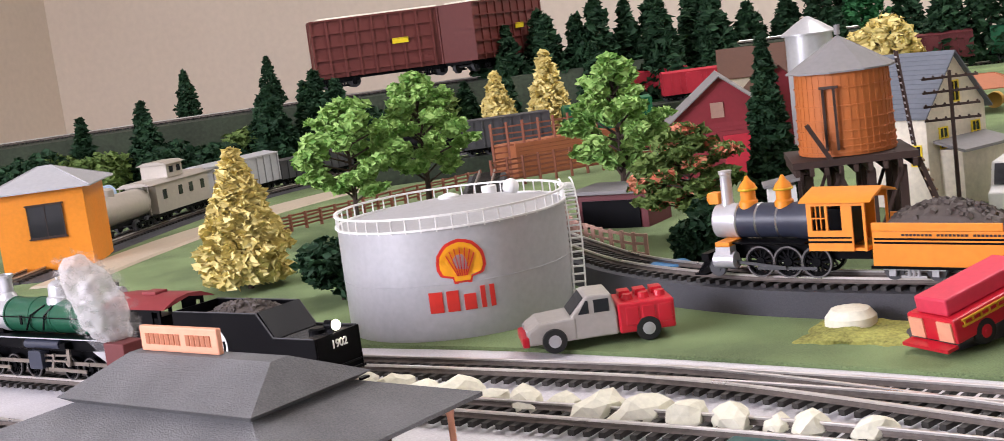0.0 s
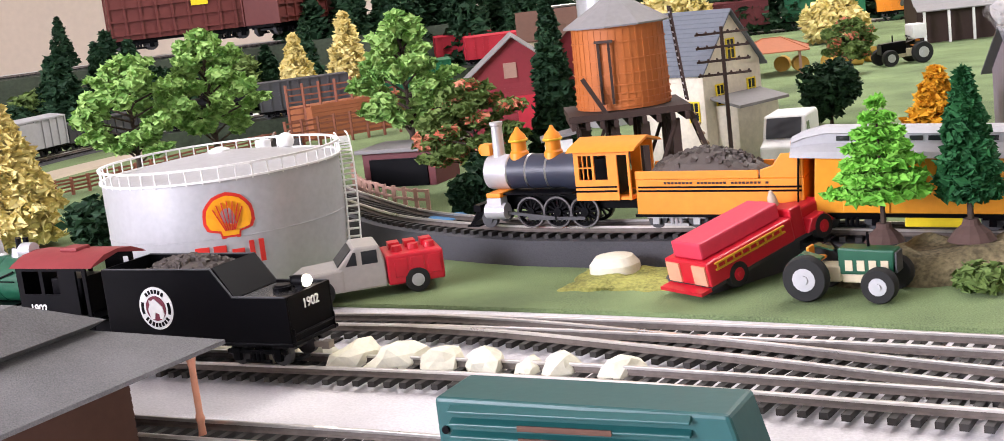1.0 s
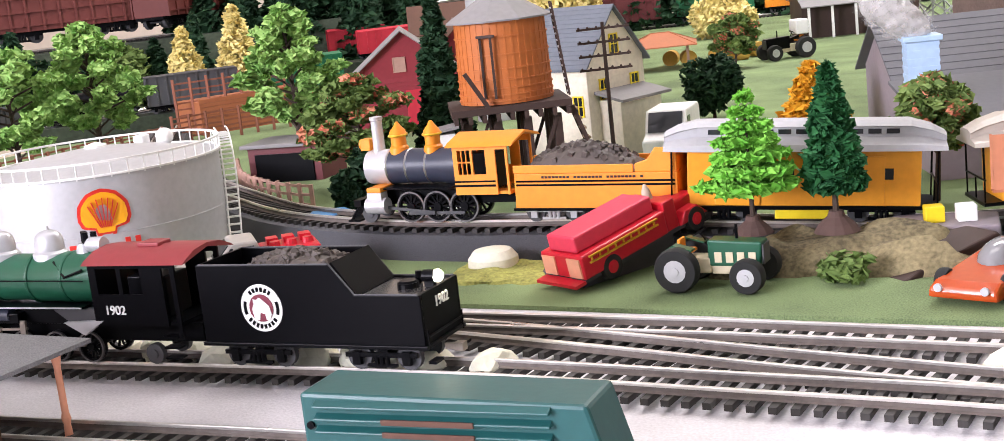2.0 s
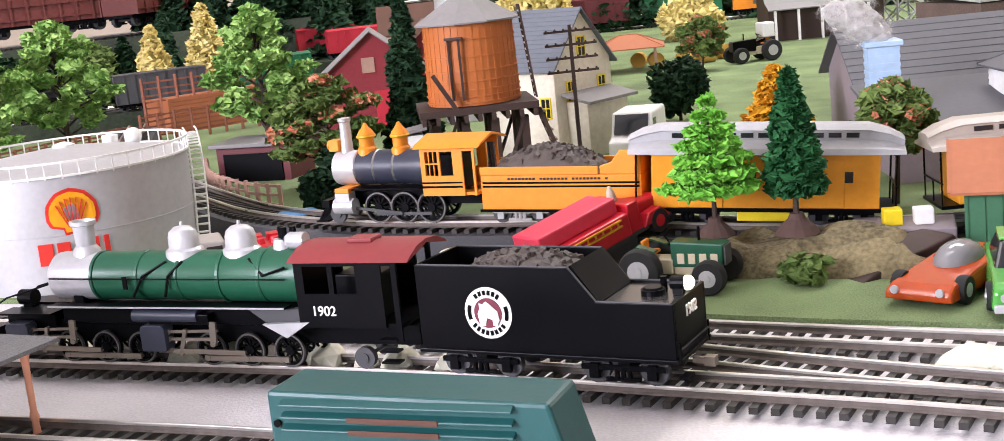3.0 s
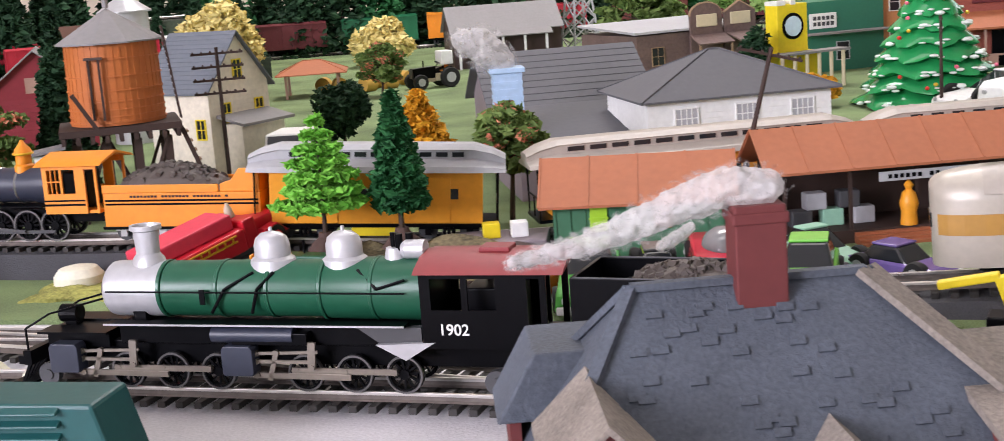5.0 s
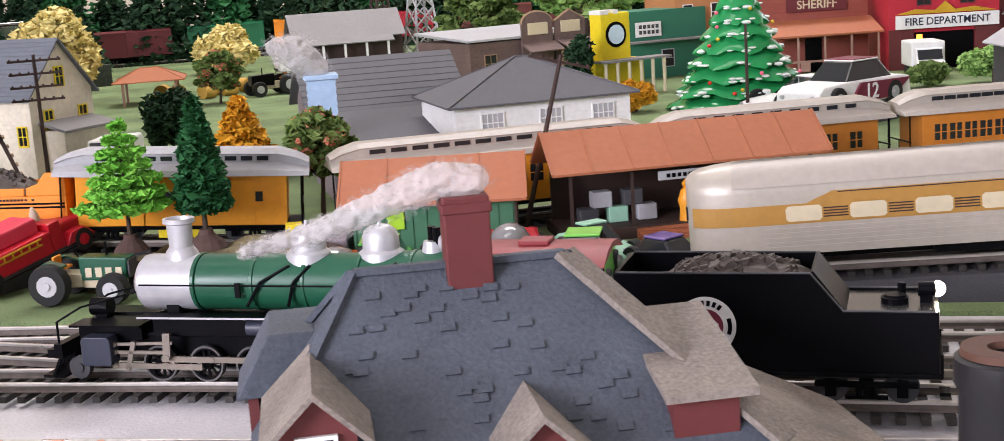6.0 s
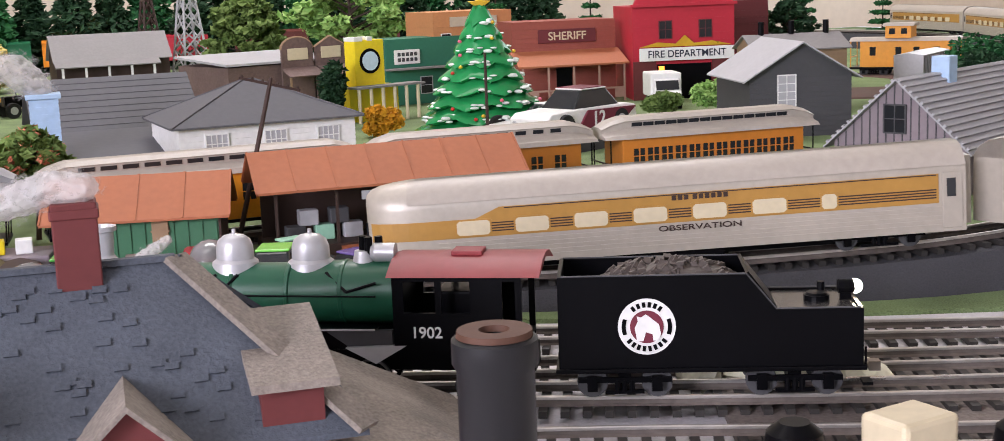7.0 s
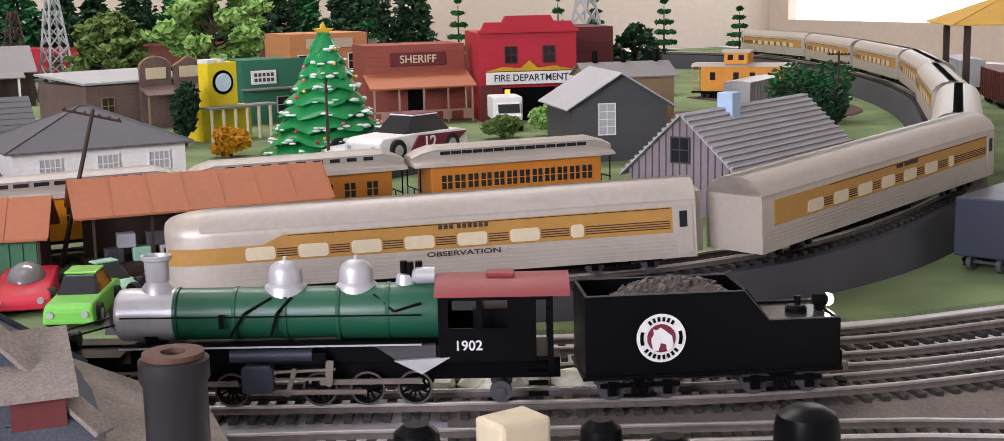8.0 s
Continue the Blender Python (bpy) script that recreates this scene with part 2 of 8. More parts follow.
def part(name, geo, material, parent=None, label="", smooth=False, bevel=0.0):
    me = bpy.data.meshes.new(name)
    me.from_pydata(geo.v, [], geo.f)
    me.materials.append(M[material] if isinstance(material, str) else material)
    bm = bmesh.new()
    bm.from_mesh(me)
    bmesh.ops.recalc_face_normals(bm, faces=bm.faces)
    bm.to_mesh(me)
    bm.free()
    if smooth:
        me.shade_smooth()
        me.set_sharp_from_angle(angle=radians(35))
    ob = new(name, me)
    if parent:
        ob.parent = parent
    if label:
        tagged(ob, label)
    if bevel:
        mod = ob.modifiers.new("bevel", "BEVEL")
        mod.width, mod.segments, mod.limit_method = bevel, 2, "ANGLE"
    return ob


def thing(name, label, category, m, group="", kind=""):
    e = new(name)
    e.empty_display_size = 0.01
    e.matrix_basis = m
    return tagged(e, label, category, group, kind)


def solo(name, geo, material, label, category, m=None, group="", kind="", smooth=False, bevel=0.0):
    ob = part(name, geo, material, None, "", smooth, bevel)
    if m:
        ob.matrix_basis = m
    return tagged(ob, label, category, group, kind)


def spline(pts, step):
    """Points at even steps on a smooth line through pts."""
    p = [Vector(q) for q in pts]
    p = [2 * p[0] - p[1]] + p + [2 * p[-1] - p[-2]]
    fine = []
    for a, b, c, d in zip(p, p[1:], p[2:], p[3:]):
        for k in range(40):
            t = k / 40
            fine.append(0.5 * (2 * b + (c - a) * t + (2 * a - 5 * b + 4 * c - d) * t * t + (3 * b - a - 3 * c + d) * t ** 3))
    fine.append(p[-2])
    out, left = [fine[0]], step
    for a, b in zip(fine, fine[1:]):
        gap = (b - a).length
        while gap >= left:
            a = a + (b - a) * (left / gap)
            out.append(a.copy())
            gap, left = (b - a).length, step
        left -= gap
    return out


def on_line(pts, s):
    """The place at s metres along a spline and its heading in degrees."""
    line = spline(pts, 0.005)
    k = min(max(s / 0.005, 0), len(line) - 2.001)
    i = int(k)
    p = line[i].lerp(line[i + 1], k - i)
    a, b = line[max(i - 4, 0)], line[min(i + 5, len(line) - 1)]
    return p, math.degrees(math.atan2(b.y - a.y, b.x - a.x))


rnd = random.Random(4)


# ---- the room ----
def room():
    W, X0, X1, Y0, Y1, Z0, Z1 = 0.1, -2.6, 2.5, -2.2, 3.3, -0.9, 1.7
    solo("floor", Geo().box(X0, X1, Y0, Y1, Z0 - W, Z0), "floor", "brown carpeted floor of the room", "floor", kind="structure")
    solo("ceiling", Geo().box(X0, X1, Y0, Y1, Z1, Z1 + W), "ceiling_white", "white painted ceiling", "ceiling", kind="structure")
    solo("wall_west", Geo().box(X0 - W, X0, Y0, Y1, Z0, Z1), "plaster", "beige painted plaster wall", "wall", kind="structure")
    g = Geo().box(X1, X1 + W, Y0, 1.9, Z0, Z1).box(X1, X1 + W, 3.2, Y1, Z0, Z1)
    g.box(X1, X1 + W, 1.9, 3.2, Z0, 0.035).box(X1, X1 + W, 1.9, 3.2, 1.0, Z1)
    solo("wall_east", g, "plaster", "beige painted plaster wall with a window", "wall", kind="structure")
    # the east wall has a window low over the layout, the south wall two large ones
    solo("wall_north", Geo().box(X0, X1, Y1, Y1 + W, Z0, Z1), "plaster", "beige painted plaster wall", "wall", kind="structure")
    solo("window_1", Geo().box(X1 + 0.03, X1 + 0.04, 1.9, 3.2, 0.035, 1.0), "day_glow", "bright window pane full of daylight", "window", kind="structure")
    g = Geo().box(X0, X1, Y0 - W, Y0, Z0, 0.0).box(X0, X1, Y0 - W, Y0, 1.5, Z1)
    g.box(X0, -2.4, Y0 - W, Y0, 0, 1.5).box(-0.4, 0.9, Y0 - W, Y0, 0, 1.5).box(2.3, X1, Y0 - W, Y0, 0, 1.5)
    solo("wall_south", g, "plaster", "beige plaster wall with two wide windows", "wall", kind="structure")
    for k, y in enumerate((0.75, 2.3)):
        e = thing("ceiling_light", "long white ceiling light panel", "light", pose(-0.2 if k == 0 else 0.3, y, 1.7), "ceiling lights")
        part("frame", Geo().box(-0.65, 0.65, -0.22, 0.22, -0.02, 0), "white", e)
        part("diffuser", Geo().box(-0.6, 0.6, -0.18, 0.18, -0.026, -0.02), "panel_glow", e)


GRASS_EDGE = [(-1.7, 0.86), (-0.8, 0.72), (-0.37, 0.634), (-0.255, 0.605), (-0.137, 0.565), (-0.031, 0.524), (0.025, 0.5), (0.2, 0.435), (0.35, 0.37), (0.498, 0.319), (0.587, 0.31), (0.8, 0.3), (1.85, 0.28)]


def table():
    g = Geo().box(-1.75, 1.9, -0.5, 2.6, -0.03, -0.002)
    solo("table_top", g, "plywood", "grey painted plywood top of the layout table", "table", kind="structure", bevel=0.002)
    edge = [(p.x, p.y) for p in spline([(x, y, 0) for x, y in GRASS_EDGE], 0.03)]
    poly = edge + [(1.85, 2.55), (-1.7, 2.55)]
    solo("ground", Geo().prism(poly, -0.002, 0.0, "z"), "grass", "green grass matting on the layout table", "ground", kind="structure")
    for x, y in ((-1.65, -0.4), (1.8, -0.4), (-1.65, 2.5), (1.8, 2.5)):
        solo("table_leg", Geo().box(x - 0.04, x + 0.04, y - 0.04, y + 0.04, -0.9, -0.03), "wood", "square wooden leg under the layout table", "table leg", group="table legs")


GAUGE = 0.0158
tie_mesh = {}


def level(x):
    return 0.0


def track(name, pts, label, z=0.0, ties=True, rails=True, limit=(-0.75, 0.75), rise=level):
    """A track: two rails on dark ties; ties inside the limit in x are pieces of their own."""
    e = thing("railway_track", label, "track", pose(0, 0, z), "railway tracks", "structure")
    line = spline([(x, y, 0) for x, y in pts], 0.0069)
    line = [Vector((p.x, p.y, rise(p.x))) for p in line]
    head = [(line[min(k + 1, len(line) - 1)] - line[max(k - 1, 0)]).normalized() for k in range(len(line))]
    rest = Geo()
    if "tie" not in tie_mesh:
        ob = part("tie", Geo().box(-0.0014, 0.0014, -0.014, 0.014, 0, 0.0022), "tie", e)
        tie_mesh["tie"] = ob.data
        bpy.data.objects.remove(ob)
    count = 0
    for p, d in zip(line, head):
        m = Matrix.Translation(p) @ pose(0, 0, 0, 0, 0, math.degrees(math.atan2(d.y, d.x)))
        if ties and limit[0] < p.x < limit[1] and count < 290:
            ob = new("tie", tie_mesh["tie"])
            ob.parent, ob.matrix_basis = e, m
            count += 1
        else:
            rest.box(-0.0014, 0.0014, -0.014, 0.014, 0, 0.0022, m)
    if rest.v:
        tagged(part("tie_row", rest, "tie", e), "dark plastic ties", kind="stuff")
    for side in (-1, 1):
        off = [p + Vector((-d.y, d.x, 0)) * side * GAUGE / 2 for p, d in zip(line, head)]
        web = [(-0.0011, 0.0022), (0.0011, 0.0022), (0.0003, 0.0029), (0.0003, 0.0044), (-0.0003, 0.0044), (-0.0003, 0.0029)]
        top = [(-0.0007, 0.0043), (0.0007, 0.0043), (0.0007, 0.0051), (0.0005, 0.0054), (-0.0005, 0.0054), (-0.0007, 0.0051)]
        rail = e
        for name, prof, material in (("rail", web, "rail_web"), ("rail_head", top, "rail")):
            g = Geo()
            n = len(prof)
            for p, d in zip(off, head):
                g.v += [(p.x - d.y * u, p.y + d.x * u, p.z + w) for u, w in prof]
            g.f += [(k * n + j, k * n + (j + 1) % n, (k + 1) * n + (j + 1) % n, (k + 1) * n + j) for k in range(len(off) - 1) for j in range(n)]
            rail = part(name, g, material, rail)
    return e


def roadbed(pts, w, z0, z1, label, material="roadbed", slope=0.004, rise=level):
    line = spline([(x, y, 0) for x, y in pts], 0.02)
    g = Geo()
    for k, p in enumerate(line):
        d = (line[min(k + 1, len(line) - 1)] - line[max(k - 1, 0)]).normalized()
        nrm = Vector((-d.y, d.x, 0))
        for u, zz in ((-w - slope, z0), (-w, z1), (w, z1), (w + slope, z0)):
            q = p + nrm * u
            g.v.append((q.x, q.y, zz + (rise(p.x) if zz == z1 else 0)))
    n = len(line)
    g.f += [(4 * k + j, 4 * k + (j + 1) % 4, 4 * k + 4 + (j + 1) % 4, 4 * k + 4 + j) for k in range(n - 1) for j in range(4)]
    g.f += [(0, 1, 2, 3), (4 * n - 1, 4 * n - 2, 4 * n - 3, 4 * n - 4)]
    return solo("track_bed", g, material, label, "track bed", kind="structure")


T0 = [(-0.9, 0.60), (-0.6, 0.52), (-0.27, 0.424), (-0.158, 0.392), (0.0, 0.338), (0.22, 0.256), (0.3, 0.222), (0.405, 0.178), (0.446, 0.157), (0.6, 0.07), (0.75, -0.02)]
T1 = [(-1.0, 0.705), (-0.6, 0.6), (-0.28, 0.507), (-0.13, 0.463), (-0.02, 0.421), (0.06, 0.389), (0.15, 0.344), (0.21, 0.311), (0.335, 0.256), (0.41, 0.23), (0.497, 0.215), (0.7, 0.207)]
T2 = [(-0.2, 0.545), (-0.15, 0.524), (-0.065, 0.478), (0.004, 0.438), (0.1, 0.388), (0.25, 0.325), (0.35, 0.285), (0.448, 0.25), (0.516, 0.238), (0.7, 0.225)]
T3 = [(-1.2, 0.79), (-0.8, 0.69), (-0.5, 0.618), (-0.217, 0.55), (-0.054, 0.495), (0.009, 0.471), (0.2, 0.392), (0.35, 0.328), (0.46, 0.285), (0.56, 0.274), (0.8, 0.27)]
T4 = [(-0.55, 1.3), (-0.48, 1.1), (-0.38, 0.92), (-0.3, 0.8), (-0.25, 0.737), (-0.19, 0.692), (-0.15, 0.672), (-0.095, 0.653), (-0.04, 0.64), (0.02, 0.632), (0.08, 0.632), (0.16, 0.638), (0.25, 0.645), (0.35, 0.648), (0.43, 0.648), (0.57, 0.645), (0.75, 0.64)]
T5 = [(0.2, 0.468), (0.27, 0.441), (0.36, 0.405), (0.45, 0.38), (0.53, 0.384), (0.62, 0.42), (0.71, 0.485), (0.83, 0.615), (0.99, 0.82), (1.1, 0.965), (1.2, 1.13), (1.28, 1.3), (1.36, 1.5), (1.41, 1.7), (1.4, 1.88), (1.31, 2.04), (1.14, 2.16), (0.92, 2.22)]


def rise4(x):
    """The bed of the old-time train: raised at the curve, down to the table at the sheds."""
    t = min(max((x + 0.1) / 0.22, 0), 1)
    return 0.012 * (1 - t * t * (3 - 2 * t))


def rise5(x):
    """The bed of the streamliner climbs along the curve."""
    return min(0.004 + max(x - 0.2, 0) * 0.046, 0.024)


T6 = [(-0.84, 0.9), (-0.875, 1.1), (-0.89, 1.3), (-0.86, 1.48), (-0.77, 1.66), (-0.62, 1.82), (-0.4, 1.95)]
T7 = [(-0.6, 2.28), (-0.2, 2.36), (0.1, 2.38), (0.5, 2.36), (1.0, 2.25)]


# ---- plants ----
def leaves(name, blobs, n, size, material, parent, seed=0, flat=0.5):
    """A crown of many small leaf clumps: bent diamonds scattered in balls (x, y, z, rx, rz)."""
    r = np.random.RandomState(seed + 11)
    v, f = [], []
    per = max(1, n // len(blobs))
    for bx, by, bz, rx, rz in blobs:
        d = r.normal(size=(per, 3))
        d /= np.linalg.norm(d, axis=1)[:, None]
        d *= (r.uniform(0.35, 1.0, per) ** 0.5)[:, None]
        c = np.array([bx, by, bz]) + d * [rx, rx, rz]
        u = r.normal(size=(per, 3)) * [1, 1, flat]
        u /= np.linalg.norm(u, axis=1)[:, None]
        w = np.cross(u, r.normal(size=(per, 3)))
        w /= np.linalg.norm(w, axis=1)[:, None]
        nn = np.cross(u, w)
        s = size * r.uniform(0.6, 1.4, (per, 1))
        k = len(v)
        quad = np.stack([c - u * s, c + w * s * 0.6 + nn * s * 0.3, c + u * s, c - w * s * 0.6 + nn * s * 0.3], 1).reshape(-1, 3)
        v += quad.tolist()
        f += [(k + 4 * j, k + 4 * j + 1, k + 4 * j + 2, k + 4 * j + 3) for j in range(per)]
    me = bpy.data.meshes.new(name)
    me.from_pydata(v, [], f)
    me.materials.append(M[material])
    ob = new(name, me)
    ob.parent = parent
    return ob


def broad_tree(x, y, h, w, label, material="leaf_light", seed=1, base=0.3, z=0.0, n=5200, leaf=0.0038, blossom=""):
    """A leafy model tree: forked trunk, limbs that end in flat pads of foam leaves."""
    r = random.Random(seed)
    e = thing("tree", label, "tree", pose(x, y, z), "broadleaf trees")
    g = Geo()
    g.cyl((0, 0, -0.001), (0.002, 0, h * base), h * 0.026, h * 0.017, 8)
    g.cyl((0.002, 0, h * base), (0, 0.002, h * 0.8), h * 0.017, h * 0.006, 7)
    blobs = []
    pads = 30
    for k in range(pads):
        a, t = k * 2.4 + r.uniform(-0.5, 0.5), (k + 0.5) / pads
        zz = h * (base + 0.03 + (0.9 - base) * t)
        rad = w * 0.44 * math.sin(math.pi * (0.2 + 0.72 * t)) * r.uniform(0.55, 1.12)
        tip = (math.cos(a) * rad, math.sin(a) * rad, zz)
        g.cyl((0.001, 0, zz - h * 0.12), tip, h * 0.009, h * 0.003, 5)
        blobs.append((*tip, w * r.uniform(0.09, 0.15), h * r.uniform(0.025, 0.05)))
        blobs.append((tip[0] * 0.8, tip[1] * 0.8, zz - h * 0.035, w * 0.08, h * 0.03))
    blobs.append((0, 0, h * 0.95, w * 0.12, h * 0.04))
    part("trunk", g, "trunk", e, "brown forked trunk")
    leaves("crown", blobs, n, leaf, material, e, seed)
    if blossom:
        leaves("blossom", blobs[::3], n // 4, leaf * 0.9, blossom, e, seed + 5)
    return e


def conifer(x, y, h, w, label, material="leaf_conifer", seed=1, bare=0.14, z=0.0, n=4200, leaf=0.0036, tiers=0, mound=0.0):
    """A cone-shaped tree of many short twigs on a straight trunk."""
    r = random.Random(seed)
    e = thing("conifer", label, "tree", pose(x, y, z), "conifers")
    part("trunk", Geo().cyl((0, 0, -0.001), (0, 0, h * 0.9), h * 0.022, h * 0.006, 7), "trunk", e)
    blobs = []
    layers = tiers or 15
    for k in range(layers):
        t = k / (layers - 1)
        rad = w * 0.5 * (1 - t) ** 0.85 * (1.0 if tiers or t > 0.12 else 0.8) + w * 0.035
        num = max(3, int(9 * (1 - t)) + 3)
        for j in range(num):
            a = j * 2 * math.pi / num + k * 1.7 + r.uniform(-0.2, 0.2)
            q = rad * r.uniform(0.55, 0.9)
            blobs.append((math.cos(a) * q, math.sin(a) * q, h * (bare + (0.97 - bare) * t), rad * 0.34 + w * 0.03, h * (0.012 if tiers else 0.04)))
    leaves("crown", blobs, n, leaf, material, e, seed, 0.4)
    if mound:
        part("mound", Geo().lathe([(mound, -0.001), (mound * 0.75, mound * 0.25), (mound * 0.4, mound * 0.55), (0.003, mound * 0.8)], 14), "earth", e, "brown earth mound at the foot")
    return e


def bush(x, y, h, w, label, material, seed=1, z=0.0, n=1500, leaf=0.0032, name="bush"):
    e = thing(name, label, "bush", pose(x, y, z), "bushes")
    r = random.Random(seed)
    part("stem", Geo().cyl((0, 0, -0.001), (0, 0, h * 0.6), 0.0015, 0.0008, 6), "trunk", e)
    blobs = [(r.uniform(-0.28, 0.28) * w, r.uniform(-0.28, 0.28) * w, h * r.uniform(0.25, 0.72), w * 0.26, h * 0.24) for k in range(9)]
    leaves("foliage", blobs, n, leaf, material, e, seed)
    return e


# ---- rolling stock ----
def wheelset(parent, x, r, name="wheel", spokes=0, material="dark_grey", width=GAUGE, tyre="tyre_grey"):
    """Two wheels on an axle, lying along y, as one part that can turn."""
    g = Geo()
    for s in (-1, 1):
        y0, y1 = s * (width / 2 - 0.0012), s * (width / 2 + 0.0013)
        if spokes:
            n = 20
            for k in range(n):
                a, b = 2 * math.pi * k / n, 2 * math.pi * (k + 1) / n
                poly = [(math.cos(t) * q, math.sin(t) * q) for t, q in ((a, r * 0.8), (a, r), (b, r), (b, r * 0.8))]
                g.prism(poly, y0, y1)
            for k in range(spokes):
                a = 2 * math.pi * k / spokes
                g.bar((0, (y0 + y1) / 2, 0), (math.cos(a) * r * 0.85, (y0 + y1) / 2, math.sin(a) * r * 0.85), r * 0.12)
            g.cyl((0, y0, 0), (0, y1 + s * 0.0003, 0), r * 0.28, n=10)
            g.prism([(r * 0.5 * math.cos(t), r * 0.82 * math.sin(t)) for t in (-2.2, -1.57, -0.9)], y0, y1)
        else:
            g.cyl((0, y0, 0), (0, y1, 0), r, n=18)
            g.cyl((0, y1, 0), (0, y1 + s * 0.0006, 0), r * 0.45, n=10)
    g.cyl((0, -width / 2, 0), (0, width / 2, 0), r * 0.18, n=8)
    ob = part(name, g, material, parent)
    ob.location = (x, 0, r)
    if spokes:
        t = Geo()
        for s in (-1, 1):
            t.lathe([(r * 0.9, 0.0005), (r * 1.01, 0.0005), (r * 1.01, 0.0016), (r * 0.9, 0.0016), (r * 0.9, 0.0005)], 24, (0, 0, width / 2), pose(0, 0, 0, -90 * s, 0, 0))
        part("tyre", t, tyre, ob)
    return ob


def truck(parent, x, r=0.0048, base=0.02, frame="black"):
    """A four-wheel railway truck under a car."""
    g = Geo()
    for s in (-1, 1):
        y = s * (GAUGE / 2 + 0.003)
        g.bar((x - base * 0.72, y, r * 1.25), (x + base * 0.72, y, r * 1.25), 0.0012, 0.0016)
        for q in (-1, 1):
            g.box(x + q * base / 2 - 0.0016, x + q * base / 2 + 0.0016, y - 0.0009, y + 0.0009, r * 0.5, r * 1.5)
        for q in (-0.0022, 0, 0.0022):
            g.cyl((x + q, y, r * 0.45), (x + q, y, r * 1.25), 0.0009, n=8)
        g.bar((x - base * 0.3, y, r * 0.45), (x + base * 0.3, y, r * 0.45), 0.0011)
    g.box(x - 0.002, x + 0.002, -GAUGE / 2 - 0.002, GAUGE / 2 + 0.002, r * 0.9, r * 1.6)
    part("truck", g, frame, parent)
    return [wheelset(parent, x + q * base / 2, r) for q in (-1, 1)]


def text(body, size, m, material, parent, name="lettering", depth=0.0002, squeeze=1.0, bold=0.012):
    cu = bpy.data.curves.new(name, "FONT")
    cu.body, cu.size, cu.extrude, cu.align_x, cu.align_y = body, size, depth, "CENTER", "CENTER"
    cu.offset = size * bold
    ob = new(name, cu)
    dg = bpy.context.evaluated_depsgraph_get()
    me = bpy.data.meshes.new_from_object(ob.evaluated_get(dg))
    bpy.data.objects.remove(ob)
    ob = new(name, me)
    me.materials.append(M[material])
    ob.parent = parent
    ob.matrix_basis = m @ Matrix.Diagonal((squeeze, 1, 1, 1))
    return ob


SIDE = pose(0, 0, 0, 90, 0, 0)


def coal_heap(parent, x0, x1, w, z, h, seed=3):
    r = random.Random(seed)
    g = Geo()
    n, k = 18, 10
    for i in range(n):
        for j in range(k):
            u, v = i / (n - 1), j / (k - 1)
            zz = z + h * math.sin(math.pi * u) ** 0.7 * math.sin(math.pi * v) ** 0.6 + r.uniform(-0.0006, 0.0008)
            g.v.append((x0 + (x1 - x0) * u, -w + 2 * w * v, zz))
    g.f += [(i * k + j, (i + 1) * k + j, (i + 1) * k + j + 1, i * k + j + 1) for i in range(n - 1) for j in range(k - 1)]
    for _ in range(130):
        u, v = r.uniform(0.08, 0.92), r.uniform(0.08, 0.92)
        zz = z + h * math.sin(math.pi * u) ** 0.7 * math.sin(math.pi * v) ** 0.6
        s = r.uniform(0.0007, 0.0013)
        g.box(-s, s, -s, s, -s, s, Matrix.Translation((x0 + (x1 - x0) * u, -w + 2 * w * v, zz)) @ pose(0, 0, 0, r.uniform(0, 90), r.uniform(0, 90), 0))
    return part("coal_load", g, "coal", parent, "heap of grey-brown coal")


